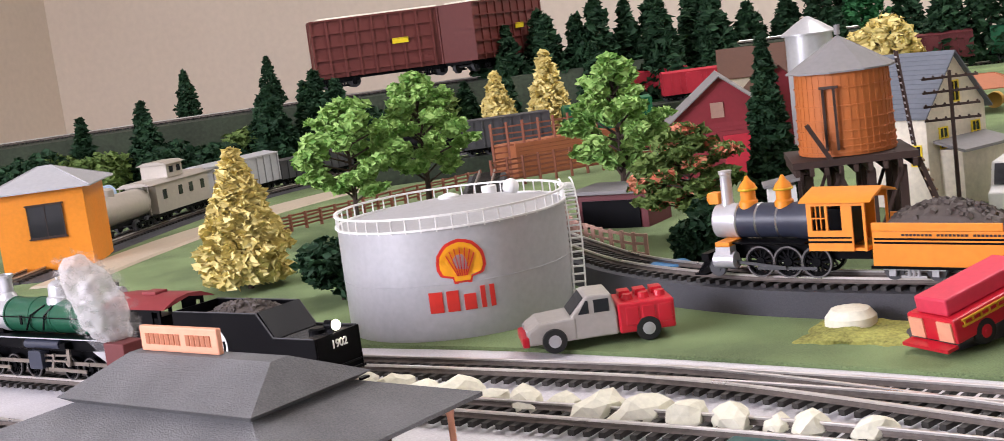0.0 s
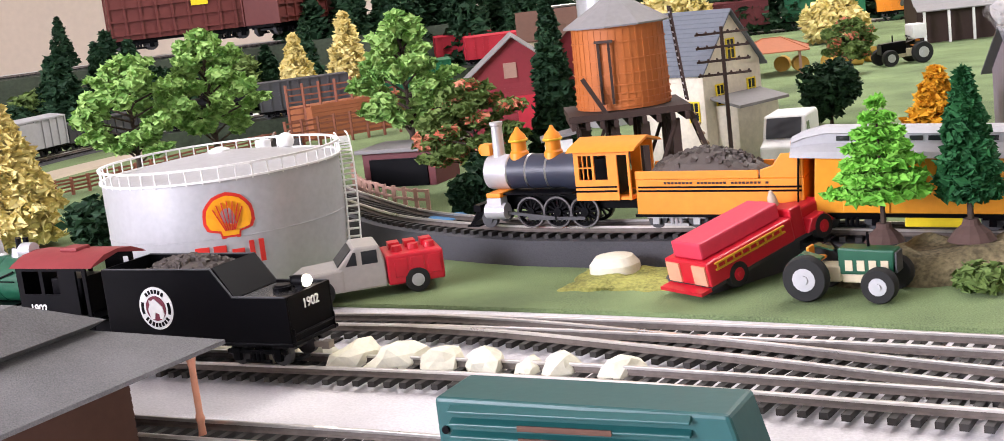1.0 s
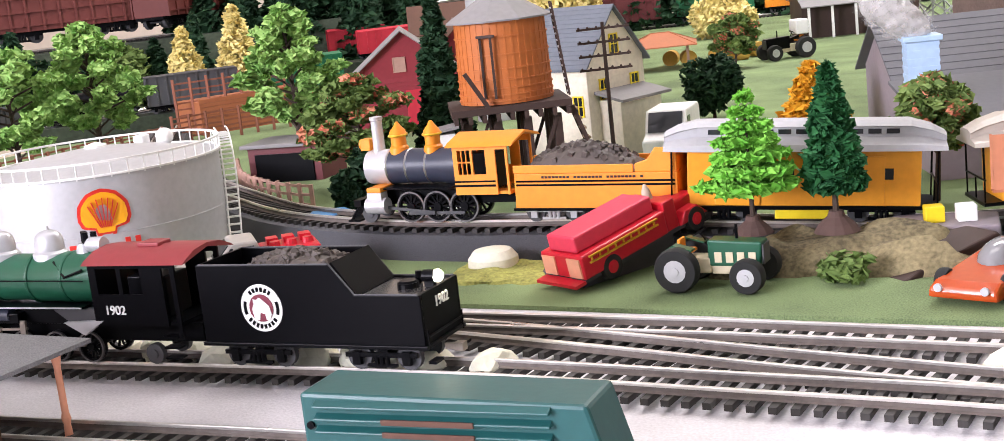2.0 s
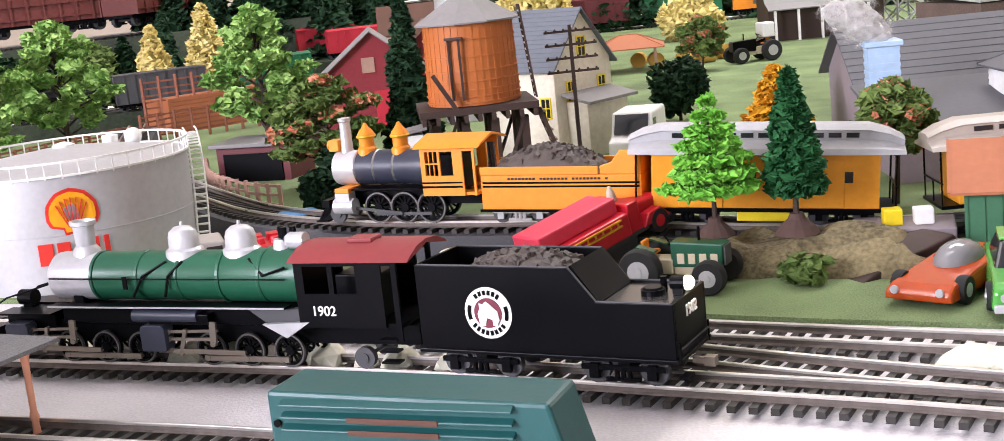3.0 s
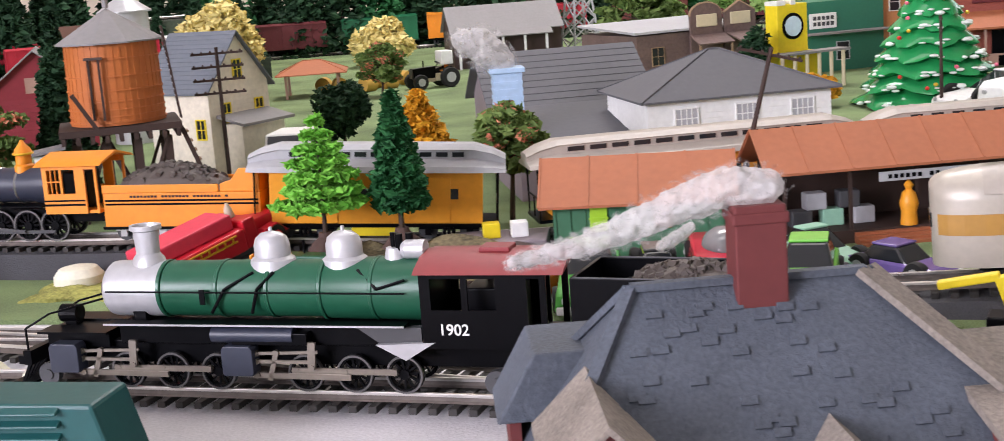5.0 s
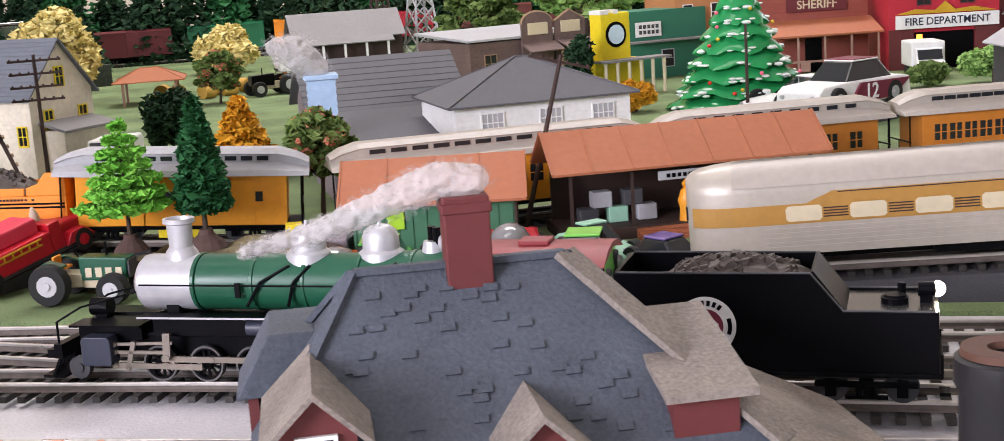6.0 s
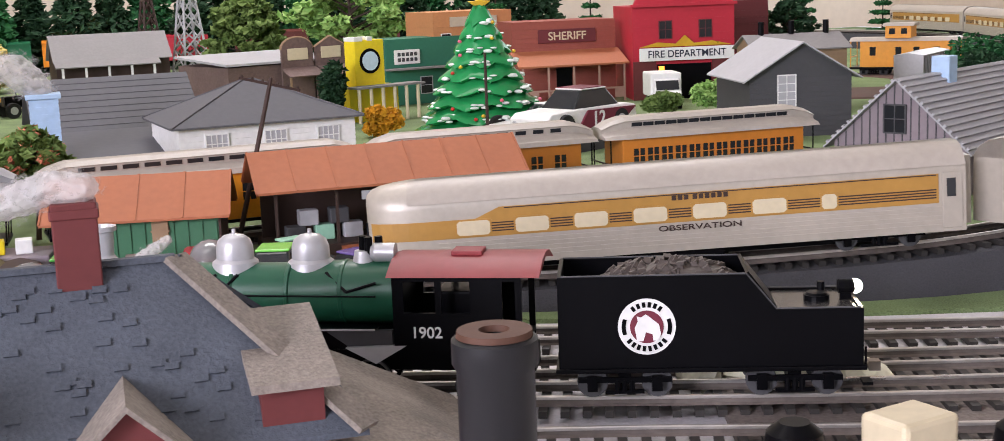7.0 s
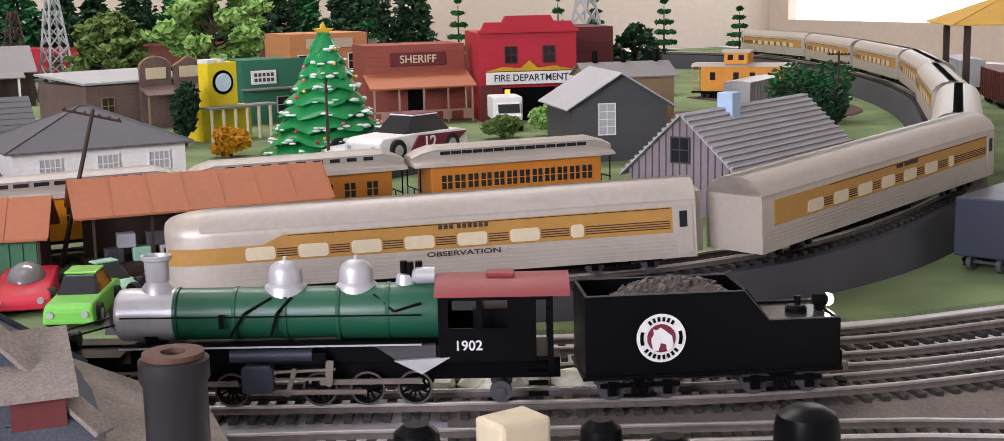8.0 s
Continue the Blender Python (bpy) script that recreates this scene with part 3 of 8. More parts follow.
def black_tender(m):
    e = thing("tender", "black steam tender with a round goat emblem and coal", "train car", m)
    L, W = 0.046, 0.0145
    for y in (-W, W - 0.0012):
        part("side_panel", Geo().prism([(-L, 0.0105), (L, 0.0105), (L, 0.0285), (0.02, 0.0285), (0.011, 0.0395), (-L, 0.0395)], y, y + 0.0012), "black", e, bevel=0.0003)
    part("front_panel", Geo().box(-L, -L + 0.0012, -W + 0.0013, W - 0.0013, 0.0105, 0.0395), "black", e)
    part("rear_panel", Geo().box(L - 0.0012, L, -W + 0.0013, W - 0.0013, 0.0105, 0.0285), "black", e)
    part("floor", Geo().box(-L + 0.0012, L - 0.0012, -W + 0.0013, W - 0.0013, 0.0105, 0.013), "black", e)
    part("tank_deck", Geo().box(0.0205, L - 0.0012, -W + 0.0013, W - 0.0013, 0.026, 0.0278), "deck_gloss", e, "glossy dark deck")
    part("bunker_slope", Geo().slab([(0.011, -W + 0.0013, 0.0395), (0.02, -W + 0.0013, 0.0275), (0.02, W - 0.0013, 0.0275), (0.011, W - 0.0013, 0.0395)], 0.001), "black", e)
    part("bunker_floor", Geo().box(-0.036, 0.011, -W + 0.0013, W - 0.0013, 0.0325, 0.0335), "black", e)
    part("sill", Geo().box(-L - 0.001, L + 0.001, -W - 0.0006, W + 0.0006, 0.0092, 0.0106), "black", e, bevel=0.0003)
    coal_heap(e, -0.033, 0.0105, W - 0.0018, 0.0345, 0.0068)
    part("water_hatch", Geo().cyl((0.034, 0, 0.0278), (0.034, 0, 0.0295), 0.004, n=18).cyl((0.034, 0, 0.0295), (0.034, 0, 0.0302), 0.0036, 0.003, 18), "black", e)
    lp = part("headlight", Geo().cyl((0.0405, 0, 0.0318), (0.0455, 0, 0.0318), 0.0022, n=16).box(0.041, 0.0445, -0.0012, 0.0012, 0.028, 0.031).cyl((0.036, 0.0045, 0.028), (0.036, 0.0045, 0.0325), 0.0012, n=8), "black", e)
    part("bulb", Geo().ball((0.0458, 0, 0.0318), 0.0023), "lamp_glow", lp, "lit warm bulb")
    # highlight along the top edges, put in as tubes greyer than the black panels
    for y in (-W + 0.0006, W - 0.0006):
        part("rim", Geo().tube([(-L + 0.001, y, 0.0395), (0.011, y, 0.0395), (0.02, y, 0.0285), (L - 0.001, y, 0.0285)], 0.0004, 6), "dark_grey", e)
    # emblem: disc, ring, goat shape
    em = part("emblem", Geo().cyl((-0.019, -W - 0.0002, 0.0238), (-0.019, -W, 0.0238), 0.0088, n=40), "white", e, "round white and maroon emblem")
    part("emblem_field", Geo().cyl((-0.019, -W - 0.0005, 0.0238), (-0.019, -W - 0.0001, 0.0238), 0.0051, n=32), "maroon", em)
    goat = [(-0.0055, 0.0185), (-0.0062, 0.0225), (-0.0052, 0.0245), (-0.0055, 0.0262), (-0.0042, 0.0258), (-0.0028, 0.0268), (-0.0012, 0.0256), (0.0012, 0.0236), (0.0018, 0.0205), (0.0008, 0.0185), (-0.0006, 0.0186), (-0.0008, 0.0206), (-0.0028, 0.0212), (-0.0036, 0.0184)]
    part("emblem_goat", Geo().prism([(x - 0.0165, z + 0.001) for x, z in goat], -W - 0.0008, -W - 0.0004), "white", em)
    bars = Geo()
    for top in (1, -1):
        for k in range(6 if top > 0 else 8):
            n = 5 if top > 0 else 7
            a = top * math.pi / 2 + (k - n / 2) * 0.25
            bars.box(-0.0005, 0.0005, -W - 0.0005, -W - 0.0001, -0.0008, 0.0008, Matrix.Translation((-0.019 + 0.0069 * math.cos(a), 0, 0.0238 + 0.0069 * math.sin(a))) @ pose(0, 0, 0, 0, 90 - math.degrees(a), 0))
    for mid in (0, math.pi):
        for k in range(5):
            a = mid + (k - 2) * 0.13
            bars.box(-0.0006, 0.0006, -W - 0.0005, -W - 0.0001, -0.0006, 0.0006, Matrix.Translation((-0.019 + 0.007 * math.cos(a), 0, 0.0238 + 0.007 * math.sin(a))) @ pose(0, 0, 0, 0, -math.degrees(a), 0))
    part("emblem_lettering", bars, "black", em)
    text("1902", 0.0052, Matrix.Translation((L + 0.0002, 0.0005, 0.0235)) @ pose(0, 0, 0, 90, 0, 90), "white", e)
    part("coupler", Geo().box(L, L + 0.006, -0.0009, 0.0009, 0.0055, 0.0075).box(L + 0.004, L + 0.0075, -0.0018, 0.0018, 0.005, 0.008), "bronze", e)
    g = Geo()
    for y in (-W, W):
        g.cyl((L + 0.0008, y * 0.9, 0.009), (L + 0.0008, y * 0.9, 0.016), 0.0004, n=6)
    g.cyl((L + 0.0008, -W * 0.9, 0.0135), (L + 0.0008, W * 0.9, 0.0135), 0.0004, n=6)
    g.box(L, L + 0.003, W * -0.95, -W * 0.55, 0.004, 0.005).box(L, L + 0.003, W * 0.55, W * 0.95, 0.004, 0.005)
    part("grab_rail", g, "black", e)
    return e, truck(e, -0.026) + truck(e, 0.026)


def green_loco(m):
    e = thing("steam_locomotive", "articulated steam locomotive with green boiler and red cab roof", "locomotive", m)
    Z = 0.0325
    ax = pose(0, 0, Z, 0, 90, 0)
    R = 0.0094
    part("boiler", Geo().lathe([(R * 0.95, -0.122), (R, -0.1215), (R, -0.075), (R * 1.06, -0.074), (R * 1.1, -0.045)], 32, (0, 0, 0), ax), "green_paint", e, "dark green boiler", True)
    part("smokebox", Geo().lathe([(R * 0.86, -0.1405), (R * 0.98, -0.1395), (R * 1.015, -0.138), (R * 1.015, -0.122)], 32, (0, 0, 0), ax), "silver", e, "silver smokebox", True)
    part("smokebox_door", Geo().lathe([(0.001, -0.143), (R * 0.5, -0.1425), (R * 0.8, -0.1405), (R * 0.84, -0.139)], 24, (0, 0, 0), ax), "black", e, "", True)
    band = Geo()
    for x in (-0.1225, -0.105, -0.09, -0.0745, -0.06):
        rr = R * (1.02 if x < -0.075 else 1.09)
        band.lathe([(rr, x - 0.0006), (rr + 0.0002, x - 0.0004), (rr + 0.0002, x + 0.0004), (rr, x + 0.0006)], 32, (0, 0, 0), ax)
    part("boiler_band", band, "green_paint", e)
    part("chimney", Geo().lathe([(0.0052, R - 0.002), (0.0046, R + 0.001), (0.0034, R + 0.0028), (0.0037, R + 0.0105), (0.0046, R + 0.011), (0.0046, R + 0.0125), (0.0038, R + 0.0125), (0.003, R + 0.009)], 24, (-0.1285, 0, Z)), "silver", e, "flared silver chimney", True)
    for x in (-0.0905, -0.0695):
        part("dome", Geo().lathe([(0.0068, R - 0.003), (0.0062, R + 0.0006), (0.0051, R + 0.0016), (0.005, R + 0.0055), (0.0044, R + 0.0077), (0.0028, R + 0.0092), (0.0006, R + 0.0098), (0.0005, R + 0.0112)], 26, (x, 0, Z)), "silver", e, "white-silver steam dome", True)
    g = Geo().cyl((-0.055, 0, Z + R), (-0.055, 0, Z + R + 0.004), 0.0032, 0.0025, 14)
    part("turret", g, "silver", e, "", True)
    g = Geo()
    for x, y in ((-0.0555, 0.0012), (-0.0535, -0.001), (-0.051, 0.0005)):
        g.cyl((x, y, Z + R + 0.003), (x, y, Z + R + 0.0085), 0.0011, n=8)
    part("whistle", g, "black", e)
    part("dynamo", Geo().cyl((-0.0515, -0.001, Z + R + 0.0035), (-0.0462, -0.001, Z + R + 0.0035), 0.0031, n=18).lathe([(0.0031, 0), (0.0022, 0.0012), (0.0005, 0.0016)], 18, (0, 0, 0), pose(-0.0515, -0.001, Z + R + 0.0035, 0, -90, 0)), "silver", e, "silver round dynamo", True)
    g = Geo()
    for s in (-1, 1):
        g.tube([(-0.138, s * (R + 0.0012), Z + 0.0012), (-0.05, s * (R + 0.0018), Z + 0.0008)], 0.0003, 6)
        for dx in (0, -0.006):
            g.tube([(-0.088 + dx, s * R * 0.72, Z + R * 0.74), (-0.092 + 1.6 * dx, s * (R + 0.0008), Z + 0.002), (-0.094 + dx * 2, s * (R + 0.0009), Z - 0.006)], 0.0005, 6)
        g.tube([(-0.064, s * R * 0.7, Z + R * 0.8), (-0.058, s * (R + 0.0008), Z + 0.002), (-0.05, s * (R + 0.001), Z + 0.005)], 0.0005, 6)
        g.box(-0.109, -0.1075, s * (R + 0.0012), s * (R + 0.0018), Z - 0.003, Z + 0.002)
    part("pipe", g, "black", e)
    for s in (-1, 1):
        rb = part("running_board", Geo().box(-0.138, -0.05, s * 0.0088, s * 0.0139, 0.0228, 0.0236), "black", e, "black running board with a pale edge")
        part("edge_strip", Geo().box(-0.138, -0.05, s * 0.0139, s * 0.0143, 0.023, 0.0236), "silver", rb)
        part("front_deck", Geo().box(-0.16, -0.138, s * 0.004, s * 0.0135, 0.0195, 0.0203), "black", rb)
        part("air_tank", Geo().cyl((-0.106, s * 0.0112, 0.0195), (-0.082, s * 0.0112, 0.0195), 0.0026, n=14), "navy", rb, "dark blue air tank", True)
        part("firebox_side", Geo().prism([(-0.064, 0.0225), (-0.046, 0.0225), (-0.046, 0.0165), (-0.058, 0.0175)], s * 0.0095, s * 0.0118), "dark_grey", rb)
        part("gusset", Geo().prism([(-0.058, 0.0175), (-0.05, 0.0125), (-0.041, 0.0185)], s * 0.0125, s * 0.0145), "silver", rb)
    # frame, boiler saddle, firebox
    g = Geo().box(-0.155, -0.002, -0.0055, 0.0055, 0.008, 0.0155).box(-0.136, -0.046, -0.0088, 0.0088, 0.0155, 0.0225)
    g.box(-0.1, -0.078, -0.013, 0.013, 0.0165, 0.0205).box(-0.16, -0.14, -0.008, 0.008, 0.0135, 0.0195)
    g.box(-0.132, -0.128, -0.007, 0.007, 0.02, 0.027)
    part("frame", g, "black", e, bevel=0.0003)
    # pilot deck and headlight
    g = Geo().box(-0.1655, -0.163, -0.0135, 0.0135, 0.0085, 0.0135)
    for k in range(9):
        y = -0.0115 + k * 0.0029
        g.bar((-0.1645, y, 0.009), (-0.1705 + abs(y) * 0.25, y, 0.0015), 0.0009)
    g.box(-0.171, -0.164, -0.012, 0.012, 0.001, 0.002).box(-0.172, -0.165, -0.001, 0.001, 0.0055, 0.0075).box(-0.1745, -0.1715, -0.002, 0.002, 0.005, 0.008)
    part("pilot", g, "black", e)
    g = Geo()
    for s in (-1, 1):
        g.tube([(-0.1645, s * 0.012, 0.0085), (-0.1645, s * 0.012, 0.021), (-0.158, s * 0.009, 0.0255), (-0.14, s * 0.009, 0.031)], 0.0004, 6)
    part("handrail", g, "black", e)
    hl = part("headlight", Geo().cyl((-0.1585, 0, 0.0235), (-0.153, 0, 0.0235), 0.0032, n=18).box(-0.157, -0.1535, -0.002, 0.002, 0.019, 0.022), "black", e)
    part("lens", Geo().cyl((-0.1588, 0, 0.0235), (-0.1584, 0, 0.0235), 0.0026, n=16), "silver", hl)
    # cylinders
    for x, y in ((-0.1515, 1), (-0.1515, -1), (-0.098, 1), (-0.098, -1)):
        g = Geo().prism([(x - 0.0042, 0.0065), (x + 0.0042, 0.0065), (x + 0.0046, 0.0075), (x + 0.0046, 0.0152), (x + 0.0038, 0.0165), (x - 0.0038, 0.0165), (x - 0.0046, 0.0152), (x - 0.0046, 0.0075)], y * 0.0095, y * 0.0152)
        part("cylinder", g, "navy", e, "dark blue cylinder block", bevel=0.0003)
    # cab
    C0, C1, CW = -0.045, -0.0045, 0.0142
    cab = part("cab", Geo().box(C0, C1, -CW + 0.0012, CW - 0.0012, 0.0165, 0.018), "black", e, "black cab with open windows")
    part("cab_front", Geo().box(C0, C0 + 0.001, -CW + 0.0012, CW - 0.0012, 0.018, 0.041), "black", cab)
    part("backhead", Geo().box(C0 + 0.012, C0 + 0.03, -0.007, 0.007, 0.018, 0.034), "black", cab, bevel=0.0006)
    for s in (-1, 1):
        y0, y1 = s * (CW - 0.001), s * CW
        part("lower_panel", Geo().box(C0, C1 - 0.006, y0, y1, 0.0165, 0.0288), "black", cab)
        part("upper_panel", Geo().box(C0, C1, y0, y1, 0.0388, 0.041), "black", cab)
        for xa, xb in ((C0, C0 + 0.0035), (C0 + 0.0135, C0 + 0.0155), (C0 + 0.0245, C0 + 0.0345)):
            part("pillar", Geo().box(xa, xb, y0, y1, 0.0288, 0.0388), "black", cab)
        part("pillar", Geo().box(C1 - 0.002, C1, y0, y1, 0.012, 0.0388), "black", cab)
    prof = [(-CW - 0.0022, 0.0405), (-CW, 0.0418), (-0.008, 0.0444), (0, 0.0453), (0.008, 0.0444), (CW, 0.0418), (CW + 0.0022, 0.0405), (CW, 0.0408), (0, 0.0438), (-CW, 0.0408)]
    g = Geo()
    n = len(prof)
    g.v = [(x, y, z) for x in (C0 - 0.001, 0.0015) for y, z in prof]
    g.f = [(k, (k + 1) % n, n + (k + 1) % n, n + k) for k in range(n)] + [(0, 1, 8, 9), (1, 2, 3, 8), (3, 4, 5, 8), (5, 6, 7, 8), (10, 19, 18, 11), (11, 18, 13, 12), (13, 18, 15, 14), (15, 18, 17, 16)]
    rf = part("cab_roof", g, "red_roof", e, "dull red curved cab roof", True)
    part("roof_hatch", Geo().box(-0.028, -0.018, -0.004, 0.004, 0.0448, 0.0464), "red_roof", rf, bevel=0.0004)
    text("1902", 0.005, Matrix.Translation((C0 + 0.0105, -CW - 0.0001, 0.0225)) @ SIDE, "white", e)
    for k in range(3):
        for s in (-1, 1):
            part("cab_step", Geo().box(C1 - 0.009, C1 - 0.002, s * (CW - 0.003), s * (CW + 0.001), 0.004 + 0.004 * k, 0.0047 + 0.004 * k), "black", e)
    wheels = [(wheelset(e, x, 0.0062, "driving_wheel", 11, "black"), 0.0062) for x in (-0.1345, -0.1205, -0.1065, -0.0805, -0.0665, -0.0525)]
    wheels += [(wheelset(e, x, 0.004), 0.004) for x in (-0.1605, -0.0235)]
    rods = []
    for x0, x1, cx in ((-0.1345, -0.1065, -0.147), (-0.0805, -0.0525, -0.0935)):
        g = Geo()
        for s in (-1, 1):
            y = s * (GAUGE / 2 + 0.0026)
            g.bar((x0 - 0.001, y, 0), (x1 + 0.001, y, 0), 0.0008, 0.002)
            for x in (x0, (x0 + x1) / 2, x1):
                g.cyl((x, y - s * 0.0012, 0), (x, y + s * 0.0006, 0), 0.0011, n=10)
        rods.append(part("side_rod", g, "bronze", e, "bronze-grey side rod"))
        g = Geo()
        for s in (-1, 1):
            y = s * (GAUGE / 2 + 0.0042)
            for p, q, w, h in (((cx, y, 0.0062), (x0 + 0.014, y, 0.0058), 0.0009, 0.0018), ((cx, y, 0.0108), (cx + 0.017, y, 0.0108), 0.0009, 0.0011), ((cx + 0.016, y, 0.009), (cx + 0.0165, y, 0.0175), 0.0011, 0.0022), ((cx + 0.006, y, 0.0138), (cx + 0.0035, y, 0.0045), 0.0009, 0.0014), ((cx, y, 0.0135), (cx + 0.018, y, 0.0142), 0.0007, 0.001)):
                part("valve_rod", Geo().bar(p, q, w, h).cyl((p[0], y - s * 0.0006, p[2]), (p[0], y + s * 0.0009, p[2]), 0.001, n=8), "bronze", e, "bronze-grey valve rod")
    # the boiler and its gear are drawn out to their true length
    for ob in e.children_recursive:
        for v in ob.data.vertices:
            if v.co.x + ob.location.x < C0:
                v.co.x = C0 + (v.co.x - C0) * 1.22 if ob.location.x == 0 else v.co.x
    for w, r in wheels:
        if w.location.x < C0:
            w.location.x = C0 + (w.location.x - C0) * 1.22
    return e, wheels, rods


def steam_puff(m, blobs, label):
    """A tuft of white cotton wool as smoke: a soft core in a haze of loose fibres."""
    e = thing("smoke_tuft", label, "smoke", m)
    full = []
    for p, q in zip(blobs, blobs[1:]):
        full += [tuple(a + (b - a) * k / 4 for a, b in zip(p, q)) for k in range(4)]
    full.append(blobs[-1])
    big = max(b[3] for b in blobs)
    g = Geo()
    for x, y, z, rr in full:
        g.ball((x, y, z), rr * 0.8, 14, 0.85)
    ob = part("cotton", g, "smoke_white", e, "white cotton core", True)
    mod = ob.modifiers.new("merge", "REMESH")
    mod.mode, mod.voxel_size = "VOXEL", big / 10
    mod.use_smooth_shade = True
    tex = bpy.data.textures.new("tuft", "CLOUDS")
    tex.noise_depth = 4
    tex.noise_scale = big * 0.4
    mod = ob.modifiers.new("tuft", "DISPLACE")
    mod.texture, mod.strength, mod.mid_level = tex, big * 0.4, 0.5
    n = 90 * len(full)
    tagged(leaves("fibre", [(x, y, z, rr * 1.12, rr) for x, y, z, rr in full], n, big * 0.15, "wisp", e, 7), "thin loose cotton fibres", kind="stuff")
    return e


def orange_loco(m):
    e = thing("steam_locomotive", "old-time steam locomotive with orange cab and dark boiler", "locomotive", m)
    Z, R = 0.0275, 0.0088
    ax = pose(0, 0, Z, 0, 90, 0)
    part("boiler", Geo().lathe([(R, -0.088), (R, -0.052), (R * 1.12, -0.046), (R * 1.12, -0.034)], 28, (0, 0, 0), ax), "navy", e, "dark blue-black boiler", True)
    part("smokebox", Geo().lathe([(0.001, -0.1055), (R * 0.7, -0.105), (R * 0.98, -0.1035), (R * 1.02, -0.102), (R * 1.02, -0.088)], 28, (0, 0, 0), ax), "silver", e, "silver smokebox", True)
    g = Geo()
    for x in (-0.0875, -0.074, -0.06):
        g.lathe([(R, x - 0.0007), (R + 0.0004, x), (R, x + 0.0007)], 28, (0, 0, 0), ax)
    part("boiler_band", g, "steel", e)
    part("chimney", Geo().lathe([(0.0045, R - 0.002), (0.0035, R + 0.001), (0.0033, R + 0.015), (0.0039, R + 0.0155), (0.0039, R + 0.017), (0.0028, R + 0.017)], 20, (-0.0965, 0, Z)), "silver", e, "straight silver chimney", True)
    part("headlight", Geo().box(-0.108, -0.101, -0.003, 0.003, Z + R, Z + R + 0.006).cyl((-0.1095, 0, Z + R + 0.003), (-0.108, 0, Z + R + 0.003), 0.0028, n=14), "orange", e, bevel=0.0004)
    for x in (-0.082, -0.058):
        d = part("dome", Geo().lathe([(0.006, R - 0.003), (0.0055, R + 0.001), (0.0045, R + 0.002), (0.0045, R + 0.0065), (0.0055, R + 0.0072), (0.0045, R + 0.0095), (0.002, R + 0.012), (0.0008, R + 0.014)], 22, (x, 0, Z)), "orange", e, "orange dome", True)
        part("dome_ring", Geo().lathe([(0.0057, R + 0.0066), (0.006, R + 0.0072), (0.0057, R + 0.0078)], 20, (x, 0, Z)), "gold", d)
    g = Geo().box(-0.1, -0.002, -0.006, 0.006, 0.009, 0.016).box(-0.095, -0.04, -0.0125, 0.0125, 0.0175, 0.0183)
    part("frame", g, "black", e)
    g = Geo().box(-0.11, -0.105, -0.013, 0.013, 0.009, 0.0125)
    for k in range(9):
        y = -0.0115 + k * 0.0029
        g.bar((-0.108, y, 0.009), (-0.118 + abs(y) * 0.3, y, 0.0015), 0.0009)
    g.box(-0.1165, -0.108, -0.012, 0.012, 0.001, 0.002)
    part("pilot", g, "black", e)
    for s in (-1, 1):
        part("cylinder", Geo().cyl((-0.1, s * 0.0125, 0.0095), (-0.086, s * 0.0125, 0.0095), 0.0042, n=16).box(-0.098, -0.088, s * 0.009, s * 0.0155, 0.012, 0.0165), "silver", e, "silver cylinder", True)
    part("steam_chest", Geo().box(-0.098, -0.088, -0.0155, 0.0155, 0.0166, 0.019), "orange", e, bevel=0.0004)
    C0, C1, W = -0.036, -0.0, 0.0145
    cab = part("cab", Geo().box(C0, C1, -W + 0.0012, W - 0.0012, 0.0145, 0.016), "orange", e, "orange cab")
    part("cab_front", Geo().box(C0, C0 + 0.001, -W + 0.0012, W - 0.0012, 0.016, 0.0395), "orange", cab)
    part("backhead", Geo().box(C0 + 0.008, C0 + 0.024, -0.007, 0.007, 0.016, 0.034), "black", cab, "black boiler end", bevel=0.0008)
    for s in (-1, 1):
        y0, y1 = s * (W - 0.001), s * W
        part("lower_panel", Geo().box(C0, C1 - 0.008, y0, y1, 0.0145, 0.0245), "orange", cab)
        part("upper_panel", Geo().box(C0, C1, y0, y1, 0.0365, 0.0395), "orange", cab)
        for xa, xb in ((C0, C0 + 0.003), (C0 + 0.0115, C0 + 0.013), (C0 + 0.0215, C0 + 0.028), (C1 - 0.0015, C1)):
            part("pillar", Geo().box(xa, xb, y0, y1, 0.0245 if xb < C1 else 0.0145, 0.0365), "orange", cab)
        for x in (C0 + 0.0055, C0 + 0.0085):
            part("glazing_bar", Geo().box(x, x + 0.0005, y0, y1, 0.0245, 0.0365), "orange", cab)
        part("glazing_bar", Geo().box(C0 + 0.003, C0 + 0.0115, y0, y1, 0.0302, 0.0308), "orange", cab)
    prof = [(-W - 0.003, 0.0385), (-W, 0.0402), (0, 0.0438), (W, 0.0402), (W + 0.003, 0.0385), (W, 0.0392), (0, 0.0425), (-W, 0.0392)]
    g = Geo()
    n = 8
    g.v = [(x, y, z) for x in (C0 - 0.003, C1 + 0.005) for y, z in prof]
    g.f = [(k, (k + 1) % n, n + (k + 1) % n, n + k) for k in range(n)] + [(0, 1, 7), (1, 2, 6, 7), (2, 3, 5, 6), (3, 4, 5), (8, 15, 9), (9, 15, 14, 10), (10, 14, 13, 11), (11, 13, 12)]
    part("cab_roof", g, "orange", e, "orange curved roof", True)
    part("stripe", Geo().box(C0, C1 - 0.009, -W - 0.0003, -W, 0.0185, 0.0195).box(C0, C1 - 0.009, -W - 0.0003, -W, 0.0207, 0.0215), "black", e)
